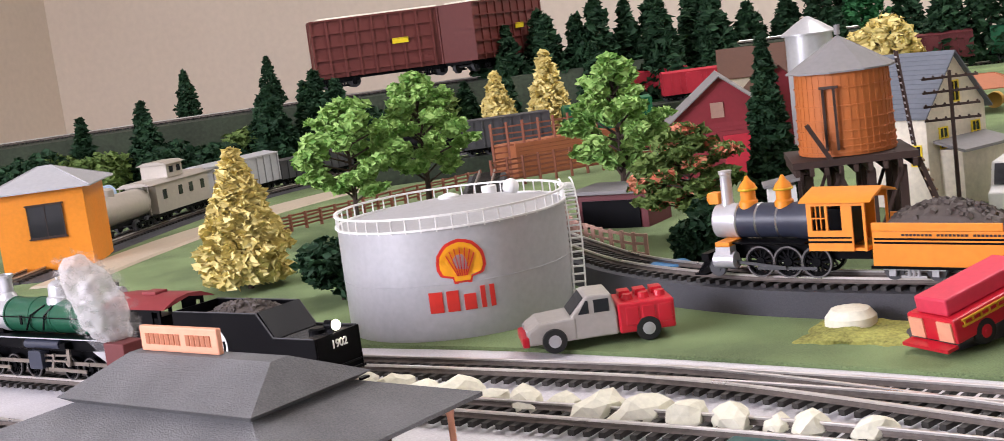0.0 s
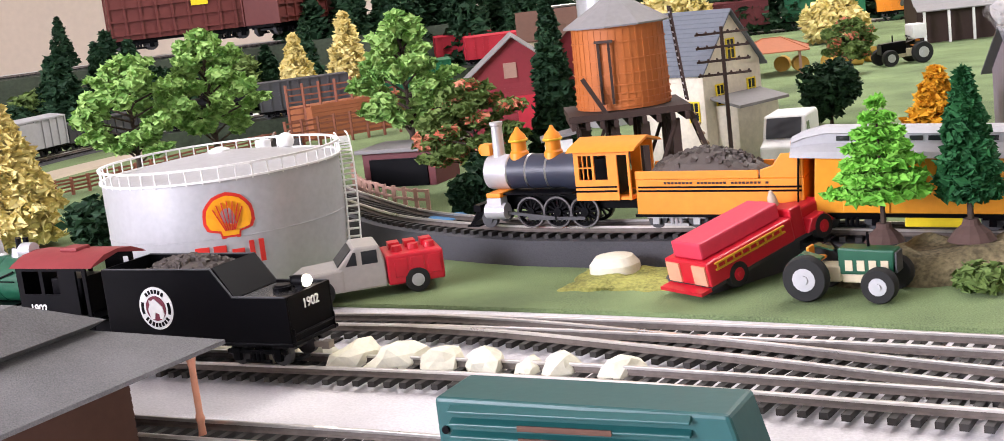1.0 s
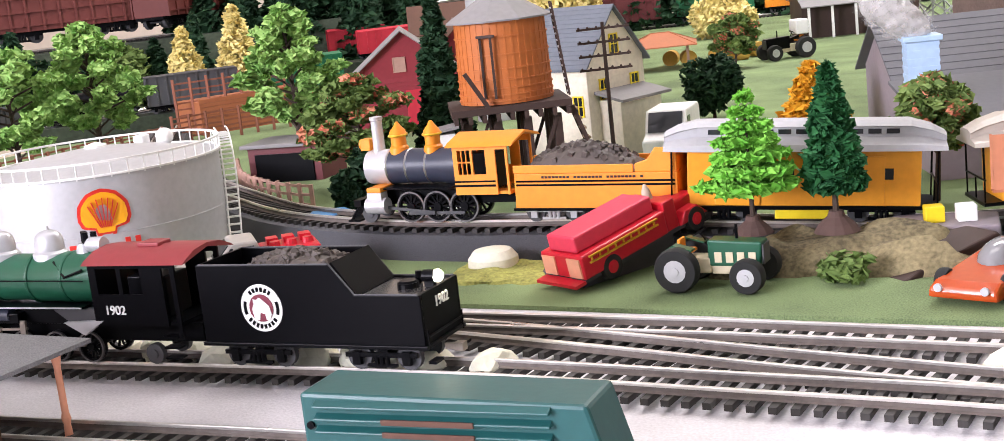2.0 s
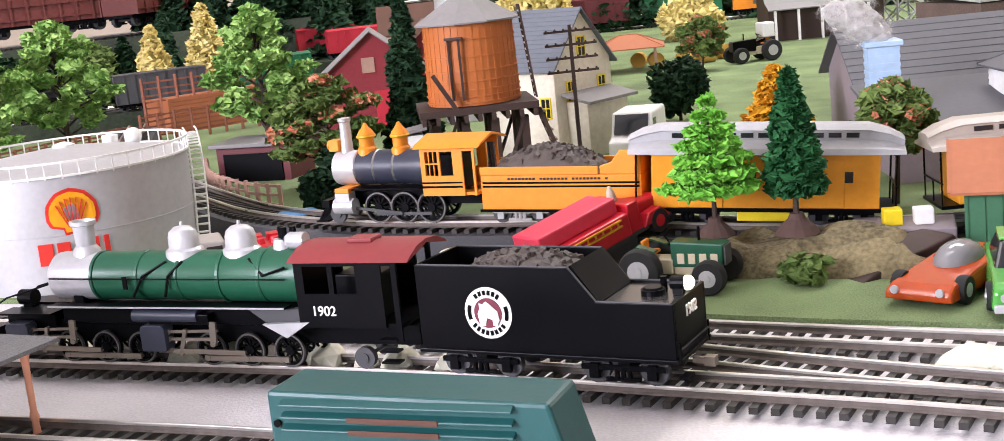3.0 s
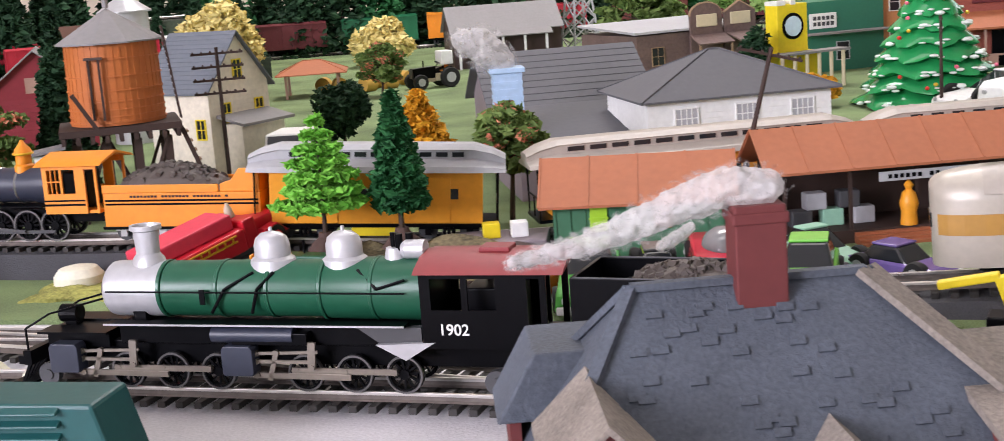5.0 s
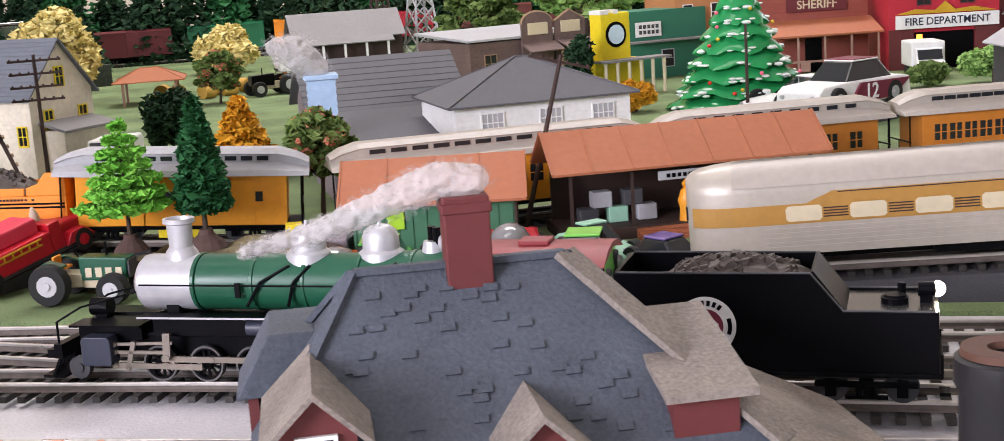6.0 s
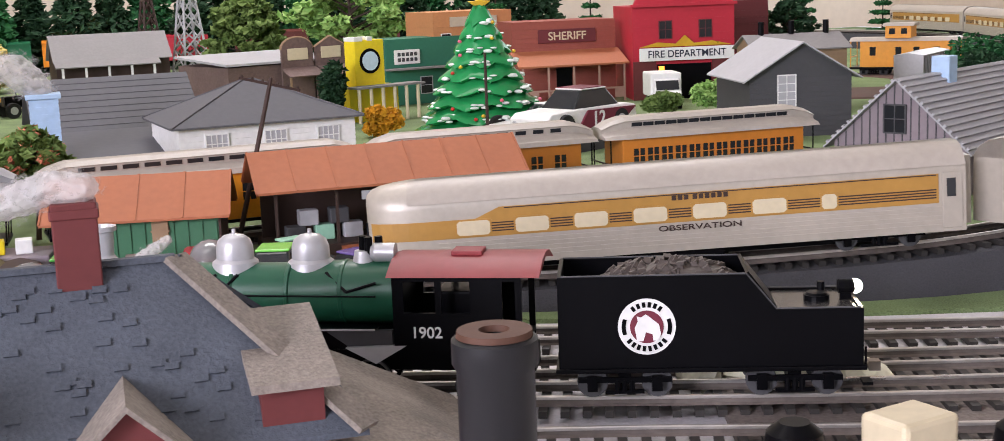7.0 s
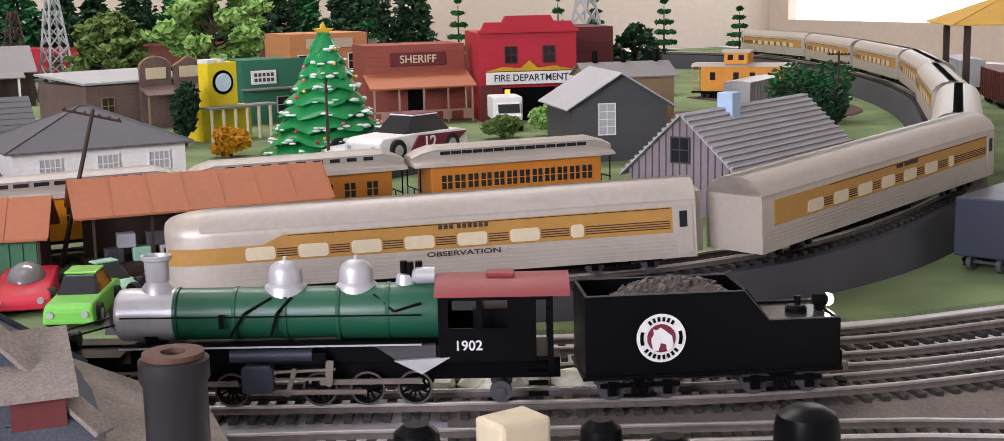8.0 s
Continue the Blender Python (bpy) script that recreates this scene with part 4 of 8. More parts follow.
    for x in (-0.072, -0.0535, -0.035):
        wheelset(e, x, 0.0079, "driving_wheel", 12, "black", tyre="tyre_grey")
    wheelset(e, -0.102, 0.0045)
    g = Geo()
    for s in (-1, 1):
        y = s * (GAUGE / 2 + 0.0028)
        g.bar((-0.073, y, 0.005), (-0.034, y, 0.005), 0.0008, 0.0016)
        g.bar((-0.088, y + s * 0.0015, 0.0085), (-0.0535, y + s * 0.0015, 0.0055), 0.0008, 0.0015)
    part("side_rod", g, "dark_grey", e)
    for ob in e.children:
        if ob.location.x:
            ob.location.x *= 0.82
        else:
            for o in (ob, *ob.children):
                for v in o.data.vertices:
                    v.co.x *= 0.82
    return e


def orange_tender(m):
    e = thing("tender", "orange tender with black stripes and a coal heap", "train car", m)
    L, W = 0.04, 0.0145
    for y0, y1 in ((-W - 0.0008, -W + 0.0006), (W - 0.0006, W + 0.0008)):
        part("coal_board", Geo().box(-L, L - 0.0205, y0, y1, 0.0246, 0.0285), "orange", e, bevel=0.0003)
    part("filler", Geo().cyl((L - 0.006, 0, 0.0245), (L - 0.006, 0, 0.039), 0.003, n=14), "orange", e, "", True)
    g = Geo().box(-L, L, -W, W, 0.0075, 0.0245)
    g.prism([(L - 0.02, 0.0245), (L, 0.0245), (L, 0.036), (L - 0.01, 0.036), (L - 0.014, 0.0305), (L - 0.02, 0.0285)], -W, -W + 0.001)
    g.prism([(L - 0.02, 0.0245), (L, 0.0245), (L, 0.036), (L - 0.01, 0.036), (L - 0.014, 0.0305), (L - 0.02, 0.0285)], W - 0.001, W)
    g.box(L - 0.001, L, -W, W, 0.0245, 0.036)
    part("body", g, "orange", e, "orange body", bevel=0.0005)
    g = Geo()
    for z in (0.0185, 0.0203):
        part("stripe", Geo().box(-L + 0.001, L - 0.001, -W - 0.0003, -W, z, z + 0.0009), "black", e)
    for k in range(28):
        if k % 9 != 8:
            g.box(-L + 0.014 + k * 0.0018, -L + 0.0153 + k * 0.0018, -W - 0.0003, -W, 0.0222, 0.0232)
    part("lettering", g, "dark_brown", e)
    part("sill", Geo().box(-L - 0.001, L + 0.001, -W - 0.0005, W + 0.0005, 0.0065, 0.0078), "black", e)
    coal_heap(e, -L + 0.003, L - 0.02, W - 0.001, 0.0248, 0.012, 8)
    truck(e, -0.022, frame="silver")
    truck(e, 0.022, frame="silver")
    return e


def arch_coach(m, L, label, body="yellow_orange", baggage=False, windows=9):
    """An old wooden passenger car with a clerestory roof."""
    e = thing("passenger_car", label, "train car", m, "old-time passenger cars")
    h, W = L / 2, 0.0145
    g = Geo().box(-h, h, -W, W, 0.0085, 0.0335)
    part("body", g, body, e, bevel=0.0004)
    part("sill", Geo().box(-h - 0.008, h + 0.008, -W - 0.0004, W + 0.0004, 0.0068, 0.0084), "black", e)
    prof = [(-W - 0.0028, 0.0335), (-W - 0.001, 0.0362), (-0.0085, 0.0392), (-0.0085, 0.0432), (-0.0095, 0.0436), (-0.005, 0.0458), (0.005, 0.0458), (0.0095, 0.0436), (0.0085, 0.0432), (0.0085, 0.0392), (W + 0.001, 0.0362), (W + 0.0028, 0.0335)]
    n = len(prof)
    g = Geo()
    stations = ((-h - 0.011, 0.55), (-h - 0.005, 0.8), (-h + 0.004, 1.0), (h - 0.004, 1.0), (h + 0.005, 0.8), (h + 0.011, 0.55))
    for x, s in stations:
        g.v += [(x, y * (0.75 + 0.25 * s), 0.0335 + (z - 0.0335) * s) for y, z in prof]
    k = len(stations)
    g.f = [(i * n + j, i * n + (j + 1) % n, (i + 1) * n + (j + 1) % n, (i + 1) * n + j) for i in range(k - 1) for j in range(n)]
    g.f += [tuple(range(n))[::-1], tuple(range((k - 1) * n, k * n))]
    part("roof", g, "light_grey" if baggage else "rg_roof", e, "pale grey clerestory roof")
    for k in range(windows + 2):
        x = -h + 0.008 + (L - 0.016) * (k + 0.5) / (windows + 2)
        for s in (-1, 1):
            part("clerestory_window", Geo().box(x - L / 36, x + L / 36, s * 0.0086, s * 0.009, 0.0402, 0.0424), "glass", e)
    if baggage:
        for s in (-1, 1):
            for x in (-0.28 * L, 0.25 * L):
                part("door", Geo().box(x - 0.01, x + 0.01, s * W, s * (W + 0.0007), 0.0088, 0.031), body, e, "sliding baggage door", bevel=0.0003)
        part("tool_box", Geo().box(-0.012, 0.012, -W, -W + 0.01, 0.0025, 0.0068), "yellow", e, "yellow box under the floor", bevel=0.0004)
        for x in (0.36 * L, -0.06 * L):
            part("window", Geo().box(x - 0.0025, x + 0.0025, -W - 0.0004, -W + 0.0002, 0.0205, 0.0255), "glass", e)
    else:
        for k in range(windows):
            x = -h + 0.006 + (L - 0.012) * (k + 0.5) / windows
            for s in (-1, 1):
                w = part("window", Geo().box(x - 0.0035, x + 0.0035, s * (W - 0.0002), s * (W + 0.0004), 0.0185, 0.0275), "glass", e)
                part("frame", Geo().box(x - 0.0004, x + 0.0004, s * W, s * (W + 0.0007), 0.0185, 0.0275).box(x - 0.0042, x + 0.0042, s * W, s * (W + 0.0007), 0.0178, 0.0186).box(x - 0.0042, x + 0.0042, s * W, s * (W + 0.0007), 0.0228, 0.0233), body, w)
    for s in (-1, 1):
        g = Geo()
        for y in (-W + 0.001, 0, W - 0.001):
            g.cyl((s * (h + 0.0072), y, 0.0084), (s * (h + 0.0072), y, 0.0185), 0.0004, n=6)
        g.cyl((s * (h + 0.0072), -W, 0.0185), (s * (h + 0.0072), W, 0.0185), 0.0005, n=6)
        for y in (-W + 0.001, W - 0.001):
            g.cyl((s * (h + 0.0072), y, 0.0185), (s * (h + 0.0072), y, 0.0338), 0.0005, n=6)
        part("platform_railing", g, "black", e)
    truck(e, -L * 0.34)
    truck(e, L * 0.34)
    return e


def streamliner(m, L, label, rounded=False, lettering=""):
    """A silver streamlined coach with a gold window band; the round end lies at -x."""
    e = thing("passenger_car", label, "train car", m, "streamlined passenger cars")
    h, W = L / 2, 0.0155
    prof = [(-W, 0.0065), (-W, 0.031), (-W * 0.96, 0.0345), (-W * 0.82, 0.038), (-W * 0.55, 0.0408), (-W * 0.2, 0.042), (W * 0.2, 0.042), (W * 0.55, 0.0408), (W * 0.82, 0.038), (W * 0.96, 0.0345), (W, 0.031), (W, 0.0065)]
    n = len(prof)

    def shell(xs, z_low, z_high, grow, name, material, label=""):
        """The part of the outer skin between two heights."""
        g = Geo()
        sel = []
        for y, z in prof:
            sel.append((y, min(max(z, z_low), z_high)))
        for x, s in xs:
            g.v += [(x, y * s + math.copysign(grow, y), z if z < 0.03 else 0.03 + (z - 0.03) * (0.35 + 0.65 * s)) for y, z in sel]
        k = len(xs)
        g.f = [(i * n + j, i * n + j + 1, (i + 1) * n + j + 1, (i + 1) * n + j) for i in range(k - 1) for j in range(n - 1)]
        g.f += [(i * n + n - 1, i * n, (i + 1) * n, (i + 1) * n + n - 1) for i in range(k - 1)]
        g.f += [tuple(range(n))[::-1], tuple(range((k - 1) * n, k * n))]
        return part(name, g, material, e, label, True)

    if rounded:
        nose = [(-h + 0.026 - 0.026 * math.sin(t), max(math.cos(t) ** 0.55, 0.28)) for t in (1.5, 1.35, 1.15, 0.9, 0.6, 0.3, 0)]
    else:
        nose = [(-h, 1.0)]
    xs = nose + [(h, 1.0)]
    shell(xs, 0.0065, 0.042, 0.0, "body", "rg_silver", "silver body")
    # gold band in the window zone, with ribs below
    bx = [p for p in xs if p[0] > -h + (0.002 if rounded else 0.008)]
    bx = ([(-h + 0.01, 1.0)] if not rounded else []) + [p for p in bx if rounded or p[0] > -h + 0.01]
    bx[-1] = (h - 0.011, 1.0)
    if rounded:
        bx[-1:] = [(-h + 0.046, 1.0), (-h + 0.056, 1.0), bx[-1]]
    for s in (-1, 1):
        g = Geo()
        for x, q in bx:
            top = 0.0262 if rounded and x < -h + 0.05 else 0.0305
            g.v += [(x, s * (W * q - 0.0003), 0.0185), (x, s * (W * q + 0.0003), 0.0185), (x, s * (W * q + 0.0003), top), (x, s * (W * q - 0.0003), top)]
        k = len(bx)
        g.f = [(4 * i + j, 4 * i + (j + 1) % 4, 4 * i + 4 + (j + 1) % 4, 4 * i + 4 + j) for i in range(k - 1) for j in range(4)] + [(0, 1, 2, 3), (4 * k - 1, 4 * k - 2, 4 * k - 3, 4 * k - 4)]
        part("window_band", g, "rg_gold", e, "gold painted band")
        ribs = Geo()
        for k in range(5):
            ribs.box(-h + (0.03 if rounded else 0.002), h - 0.001, s * W, s * (W + 0.0003), 0.009 + k * 0.0018, 0.0097 + k * 0.0018)
        part("rib", ribs, "rg_silver", e)
        lines = Geo()
        for z in (0.0205, 0.0216, 0.0227, 0.0238):
            lines.box(-h + 0.05, h - 0.012, s * (W + 0.0003), s * (W + 0.0005), z, z + 0.0005)
        lines.box(-h + 0.058, h - 0.012, s * (W + 0.0003), s * (W + 0.0005), 0.0298, 0.0302)
        part("pinstripe", lines, "dark_brown", e)
        for k in range(7):
            x, w = -h + 0.045 + (L - 0.1) * k / 6, 0.0068 if k < 6 else 0.003
            part("window_frame", Geo().box(x - w - 0.0007, x + w + 0.0007, s * (W + 0.0001), s * (W + 0.0006), 0.0189, 0.0261), "rg_gold", e)
            part("window", Geo().prism([(x - w + 0.001, 0.0195), (x + w - 0.001, 0.0195), (x + w, 0.0205), (x + w, 0.0245), (x + w - 0.001, 0.0255), (x - w + 0.001, 0.0255), (x - w, 0.0245), (x - w, 0.0205)], s * (W + 0.0002), s * (W + 0.0008)), "cream", e, "frosted cream window")
        part("door", Geo().box(h - 0.0095, h - 0.0015, s * W, s * (W + 0.0005), 0.008, 0.031), "rg_silver", e, bevel=0.0003)
        part("door_window", Geo().box(h - 0.0078, h - 0.0042, s * (W + 0.0005), s * (W + 0.0008), 0.021, 0.0285), "glass", e)
    shell([(x, q * 1.0) for x, q in xs if x > -h + (0.012 if rounded else -1)], 0.0335, 0.0424, 0.0003, "roof", "rg_roof", "grey-silver roof")
    if rounded:
        for y in (-0.5, 0, 0.5):
            part("end_window", Geo().box(-h - 0.0004, -h + 0.002, y * 0.008 - 0.0018, y * 0.008 + 0.0018, 0.0208, 0.0262), "glass", e)
    g = Geo().box(-h + 0.03, h - 0.03, -W * 0.5, W * 0.5, 0.003, 0.0068).box(-L * 0.12, L * 0.1, -W * 0.85, W * 0.85, 0.003, 0.0066)
    part("underframe", g, "black", e)
    part("vestibule", Geo().box(h, h + 0.004, -W * 0.55, W * 0.55, 0.008, 0.036), "rg_silver", e)
    if lettering:
        name_bars = Geo()
        for k in range(9):
            name_bars.box(0.004 + k * 0.0025 + (0.001 if k > 2 else 0), 0.0058 + k * 0.0025 + (0.001 if k > 2 else 0), -W - 0.0006, -W - 0.0002, 0.0277, 0.0297)
        part("lettering", name_bars, "dark_brown", e)
        text(lettering, 0.0032, Matrix.Translation((0.015, -W - 0.0004, 0.0162)) @ SIDE, "dark_brown", e, squeeze=1.6)
    truck(e, -L * 0.36, 0.0045, 0.026)
    truck(e, L * 0.36, 0.0045, 0.026)
    return e


# ---- buildings ----
def window(parent, m, w, h, frame="white", pane="glass", nx=2, nz=2):
    """A framed sash on a wall; its plane is x-z, facing -y."""
    t = 0.0009
    fr = Geo().box(-w / 2 - t, w / 2 + t, -0.0008, 0.0004, -t, 0).box(-w / 2 - t, w / 2 + t, -0.0008, 0.0004, h, h + t)
    fr.box(-w / 2 - t, -w / 2, -0.0008, 0.0004, 0, h).box(w / 2, w / 2 + t, -0.0008, 0.0004, 0, h)
    ob = part("window", fr, frame, parent)
    ob.matrix_basis = m
    for k in range(1, nx):
        part("glazing_bar", Geo().box(-w / 2 + w * k / nx - 0.0003, -w / 2 + w * k / nx + 0.0003, -0.0006, 0.0002, 0, h), frame, ob)
    for k in range(1, nz):
        part("glazing_bar", Geo().box(-w / 2, w / 2, -0.0007, 0.0001, h * k / nz - 0.0003, h * k / nz + 0.0003), frame, ob)
    part("pane", Geo().box(-w / 2, w / 2, -0.0003, 0.0002, 0, h), pane, ob)
    return ob


def face(side, u, z, W, D, off=0.0004):
    """The pose of a window on a wall: s, n, e or w, at u along it, z up."""
    return {"s": pose(u, -D / 2 - off, z), "n": pose(u, D / 2 + off, z, 0, 0, 180), "e": pose(W / 2 + off, u, z, 0, 0, 90), "w": pose(-W / 2 - off, u, z, 0, 0, -90)}[side]


def walls(parent, W, D, H, material, gable=0.0, axis="x", clap=0.0, label="", z=0.0):
    """Four walls with board joints; the gable rises on the ends of the axis."""
    g = Geo()
    if gable and axis == "x":
        g.prism([(-D / 2, z - 0.001), (D / 2, z - 0.001), (D / 2, z + H), (0, z + H + gable), (-D / 2, z + H)], -W / 2, W / 2, "x")
    elif gable:
        g.prism([(-W / 2, z - 0.001), (W / 2, z - 0.001), (W / 2, z + H), (0, z + H + gable), (-W / 2, z + H)], -D / 2, D / 2, "y")
    else:
        g.box(-W / 2, W / 2, -D / 2, D / 2, z - 0.001, z + H)
    ob = part("wall", g, material, parent, label)
    if clap:
        b = Geo()
        k = 0
        while clap * k < H - clap:
            zz = z + clap * k
            for s in (-1, 1):
                b.prism([(s * D / 2, zz), (s * (D / 2 + 0.00035), zz + 0.0001), (s * D / 2, zz + clap)], -W / 2, W / 2, "x")
                b.prism([(s * W / 2, zz), (s * (W / 2 + 0.00035), zz + 0.0001), (s * W / 2, zz + clap)], -D / 2, D / 2, "y")
            k += 1
        tagged(part("clapboard", b, material, parent), kind="stuff")
    return ob


def gable_roof(parent, W, D, H, rise, material, axis="x", over=0.003, thick=0.0012, ribs=0, label="", z=0.0, rib=0.0005):
    """Two roof slopes with ribs or seams."""
    a, b = (W, D) if axis == "x" else (D, W)
    l, hw = a / 2 + over, b / 2
    sl = rise / hw
    lo = z + H - sl * over
    hi = z + H + rise

    def at(x, y, zz):
        return (x, y, zz) if axis == "x" else (y, x, zz)
    g, r = Geo(), Geo()
    for s in (-1, 1):
        pts = [at(-l, s * (hw + over), lo), at(l, s * (hw + over), lo), at(l, 0, hi), at(-l, 0, hi)]
        if (s > 0) != (axis == "y"):
            pts = pts[::-1]
        p = [Vector(q) for q in pts]
        g.add(p + [q + Vector((0, 0, thick)) for q in p], [(0, 1, 2, 3), (4, 7, 6, 5), (0, 4, 5, 1), (1, 5, 6, 2), (2, 6, 7, 3), (3, 7, 4, 0)])
        for k in range(ribs + 1 if ribs else 0):
            x = -l + 2 * l * k / ribs
            r.bar(at(x, s * (hw + over), lo + thick), at(x, 0, hi + thick), rib * 2, rib * 1.6)
    ob = part("roof", g, material, parent, label)
    if ribs:
        tagged(part("seam", r, material, ob), kind="stuff")
    return ob


def shingle_rows(parent, W, D, H, rise, material, axis="x", over=0.003, rows=9, z=0.0, thick=0.0012):
    """Courses of shingles lying on a gable roof, as thin steps."""
    a, b = (W, D) if axis == "x" else (D, W)
    l, hw = a / 2 + over, b / 2 + over
    sl = rise / (b / 2)
    g = Geo()
    for s in (-1, 1):
        for k in range(rows):
            y0, y1 = hw * (1 - k / rows), hw * (1 - (k + 1) / rows)
            z0, z1 = z + H - sl * over + (hw - y0) * sl + thick, z + H - sl * over + (hw - y1) * sl + thick
            pts = [(-l, s * y0, z0 + 0.0006), (l, s * y0, z0 + 0.0006), (l, s * y1, z1 + 0.0001), (-l, s * y1, z1 + 0.0001), (-l, s * y0, z0), (l, s * y0, z0)]
            if axis == "y":
                pts = [(y, x, zz) for x, y, zz in pts]
            g.add(pts, [(0, 1, 2, 3), (0, 4, 5, 1)])
    return tagged(part("shingle_course", g, material, parent), kind="stuff")


def gable_house(name, m, W, D, H, rise, wall, roof, label, axis="x", clap=0.0025, ribs=0, shingles=0, over=0.004, category="house", group="model buildings"):
    e = thing(name, label, category, m, group)
    walls(e, W, D, H, wall, rise, axis, clap)
    rf = gable_roof(e, W, D, H, rise, roof, axis, over, 0.0012, ribs)
    if shingles:
        shingle_rows(rf, W, D, H, rise, roof, axis, over, shingles)
    return e


def hip_roof(parent, W, D, H, rise, material, over=0.004, ridge=0.35, label="", z=0.0):
    w, d, r = W / 2 + over, D / 2 + over, W / 2 * ridge
    lo, hi = z + H, z + H + rise
    v = [(-w, -d, lo), (w, -d, lo), (w, d, lo), (-w, d, lo), (-r, 0, hi), (r, 0, hi), (-w, -d, lo - 0.0012), (w, -d, lo - 0.0012), (w, d, lo - 0.0012), (-w, d, lo - 0.0012)]
    f = [(0, 1, 5, 4), (1, 2, 5), (2, 3, 4, 5), (3, 0, 4), (6, 7, 1, 0), (7, 8, 2, 1), (8, 9, 3, 2), (9, 6, 0, 3), (9, 8, 7, 6)]
    ob = part("roof", Geo().add(v, f), material, parent, label)
    for a, b in ((0, 4), (1, 5), (2, 5), (3, 4), (4, 5)):
        part("ridge_cap", Geo().bar(v[a], v[b], 0.0012, 0.0012), material, ob)
    return ob


def storage_tank(m):
    e = thing("storage_tank", "white oil storage tank with red lettering and yellow fan-shaped emblem", "tank", m)
    R, H = 0.0645, 0.059
    part("shell", Geo().lathe([(R, 0), (R, H * 0.5 - 0.0003), (R + 0.0003, H * 0.5 - 0.0002), (R + 0.0003, H * 0.5 + 0.0002), (R, H * 0.5 + 0.0003), (R, H), (R - 0.001, H)], 96), "tank_white", e, "white cylindrical wall", True)
    part("roof", Geo().lathe([(R - 0.0008, H - 0.001), (R * 0.6, H + 0.0045), (R * 0.2, H + 0.0078), (0.004, H + 0.0085)], 96), "tank_white", e, "shallow white cone roof", True)
    part("roof_vent", Geo().lathe([(0.006, H + 0.007), (0.006, H + 0.0095), (0.0015, H + 0.011)], 16), "white", e, "", True)
    part("roof_hatch", Geo().lathe([(0.0045, 0), (0.0045, 0.006), (0.001, 0.0065)], 14, (0.012, 0.034, H + 0.003)), "white", e, "", True)
    part("ball_vent", Geo().ball((0.025, 0.036, H + 0.007), 0.005), "white", e, "round white vent", True)
    n = 48
    for k in range(n):
        a = 2 * math.pi * k / n
        part("post", Geo().cyl((R * math.cos(a), R * math.sin(a), H - 0.001), (R * math.cos(a), R * math.sin(a), H + 0.0072), 0.00045, n=6), "white", e)
    for z in (H + 0.0004, H + 0.0072):
        part("rail", Geo().lathe([(R - 0.0006, z - 0.0005), (R + 0.0012, z - 0.0005), (R + 0.0012, z + 0.0005), (R - 0.0006, z + 0.0005), (R - 0.0006, z - 0.0005)], 96), "white", e)
    # curved stair on the wall
    g = Geo()
    pts = []
    for k in range(25):
        t = k / 24
        a = radians(34 - 30 * (1 - t))
        zz = H * 1.1 * math.sin(t * math.pi / 2)
        pts.append((a, zz))
    for r0 in (R + 0.001, R + 0.0075):
        g.tube([(r0 * math.cos(a), r0 * math.sin(a), zz + 0.003) for a, zz in pts], 0.0005, 6)
    part("stair_rail", g, "white", e)
    for a, zz in pts[::1]:
        part("stair_tread", Geo().box(R, R + 0.0075, -0.0012, 0.0012, zz - 0.0004, zz + 0.0004, pose(0, 0, 0, 0, 0, math.degrees(a))), "white", e)
    # emblem and lettering, bent onto the wall
    mid = radians(-66)

    def wrap(geo, name, material, r):
        g2 = Geo()
        g2.f = geo.f
        g2.v = [((r + y) * math.cos(mid + x / R), (r + y) * math.sin(mid + x / R), z) for x, y, z in geo.v]
        return part(name, g2, material, e)

    def scallop(s):
        pts = [(-0.0045, -0.0105), (0.0045, -0.0105), (0.0052, -0.0075), (0.0098, -0.0065)]
        for k in range(15):
            a = radians(-28 + 236 * k / 14)
            rr = 0.0125 * (1 + 0.02 * (k % 2))
            pts.append((rr * math.cos(a) * 1.02, rr * math.sin(a)))
        pts += [(-0.0098, -0.0065), (-0.0052, -0.0075)]
        return [(x * s, z * s + 0.04) for x, z in pts]
    wrap(Geo().prism(scallop(1.02), 0, 0.0004), "emblem", "logo_red", R)
    wrap(Geo().prism(scallop(0.88), 0.0003, 0.0007), "emblem_field", "logo_yellow", R)
    for k in range(7):
        a = radians(35 + 110 * k / 6)
        g = Geo().bar((0.0028 * math.cos(a), 0.0008, 0.0325 + 0.001), (0.0112 * math.cos(a) * 0.8, 0.0008, 0.04 + 0.0098 * math.sin(a) * 0.85), 0.0006, 0.0005)
        wrap(g, "emblem_ray", "logo_red", R)
    return e, R, mid


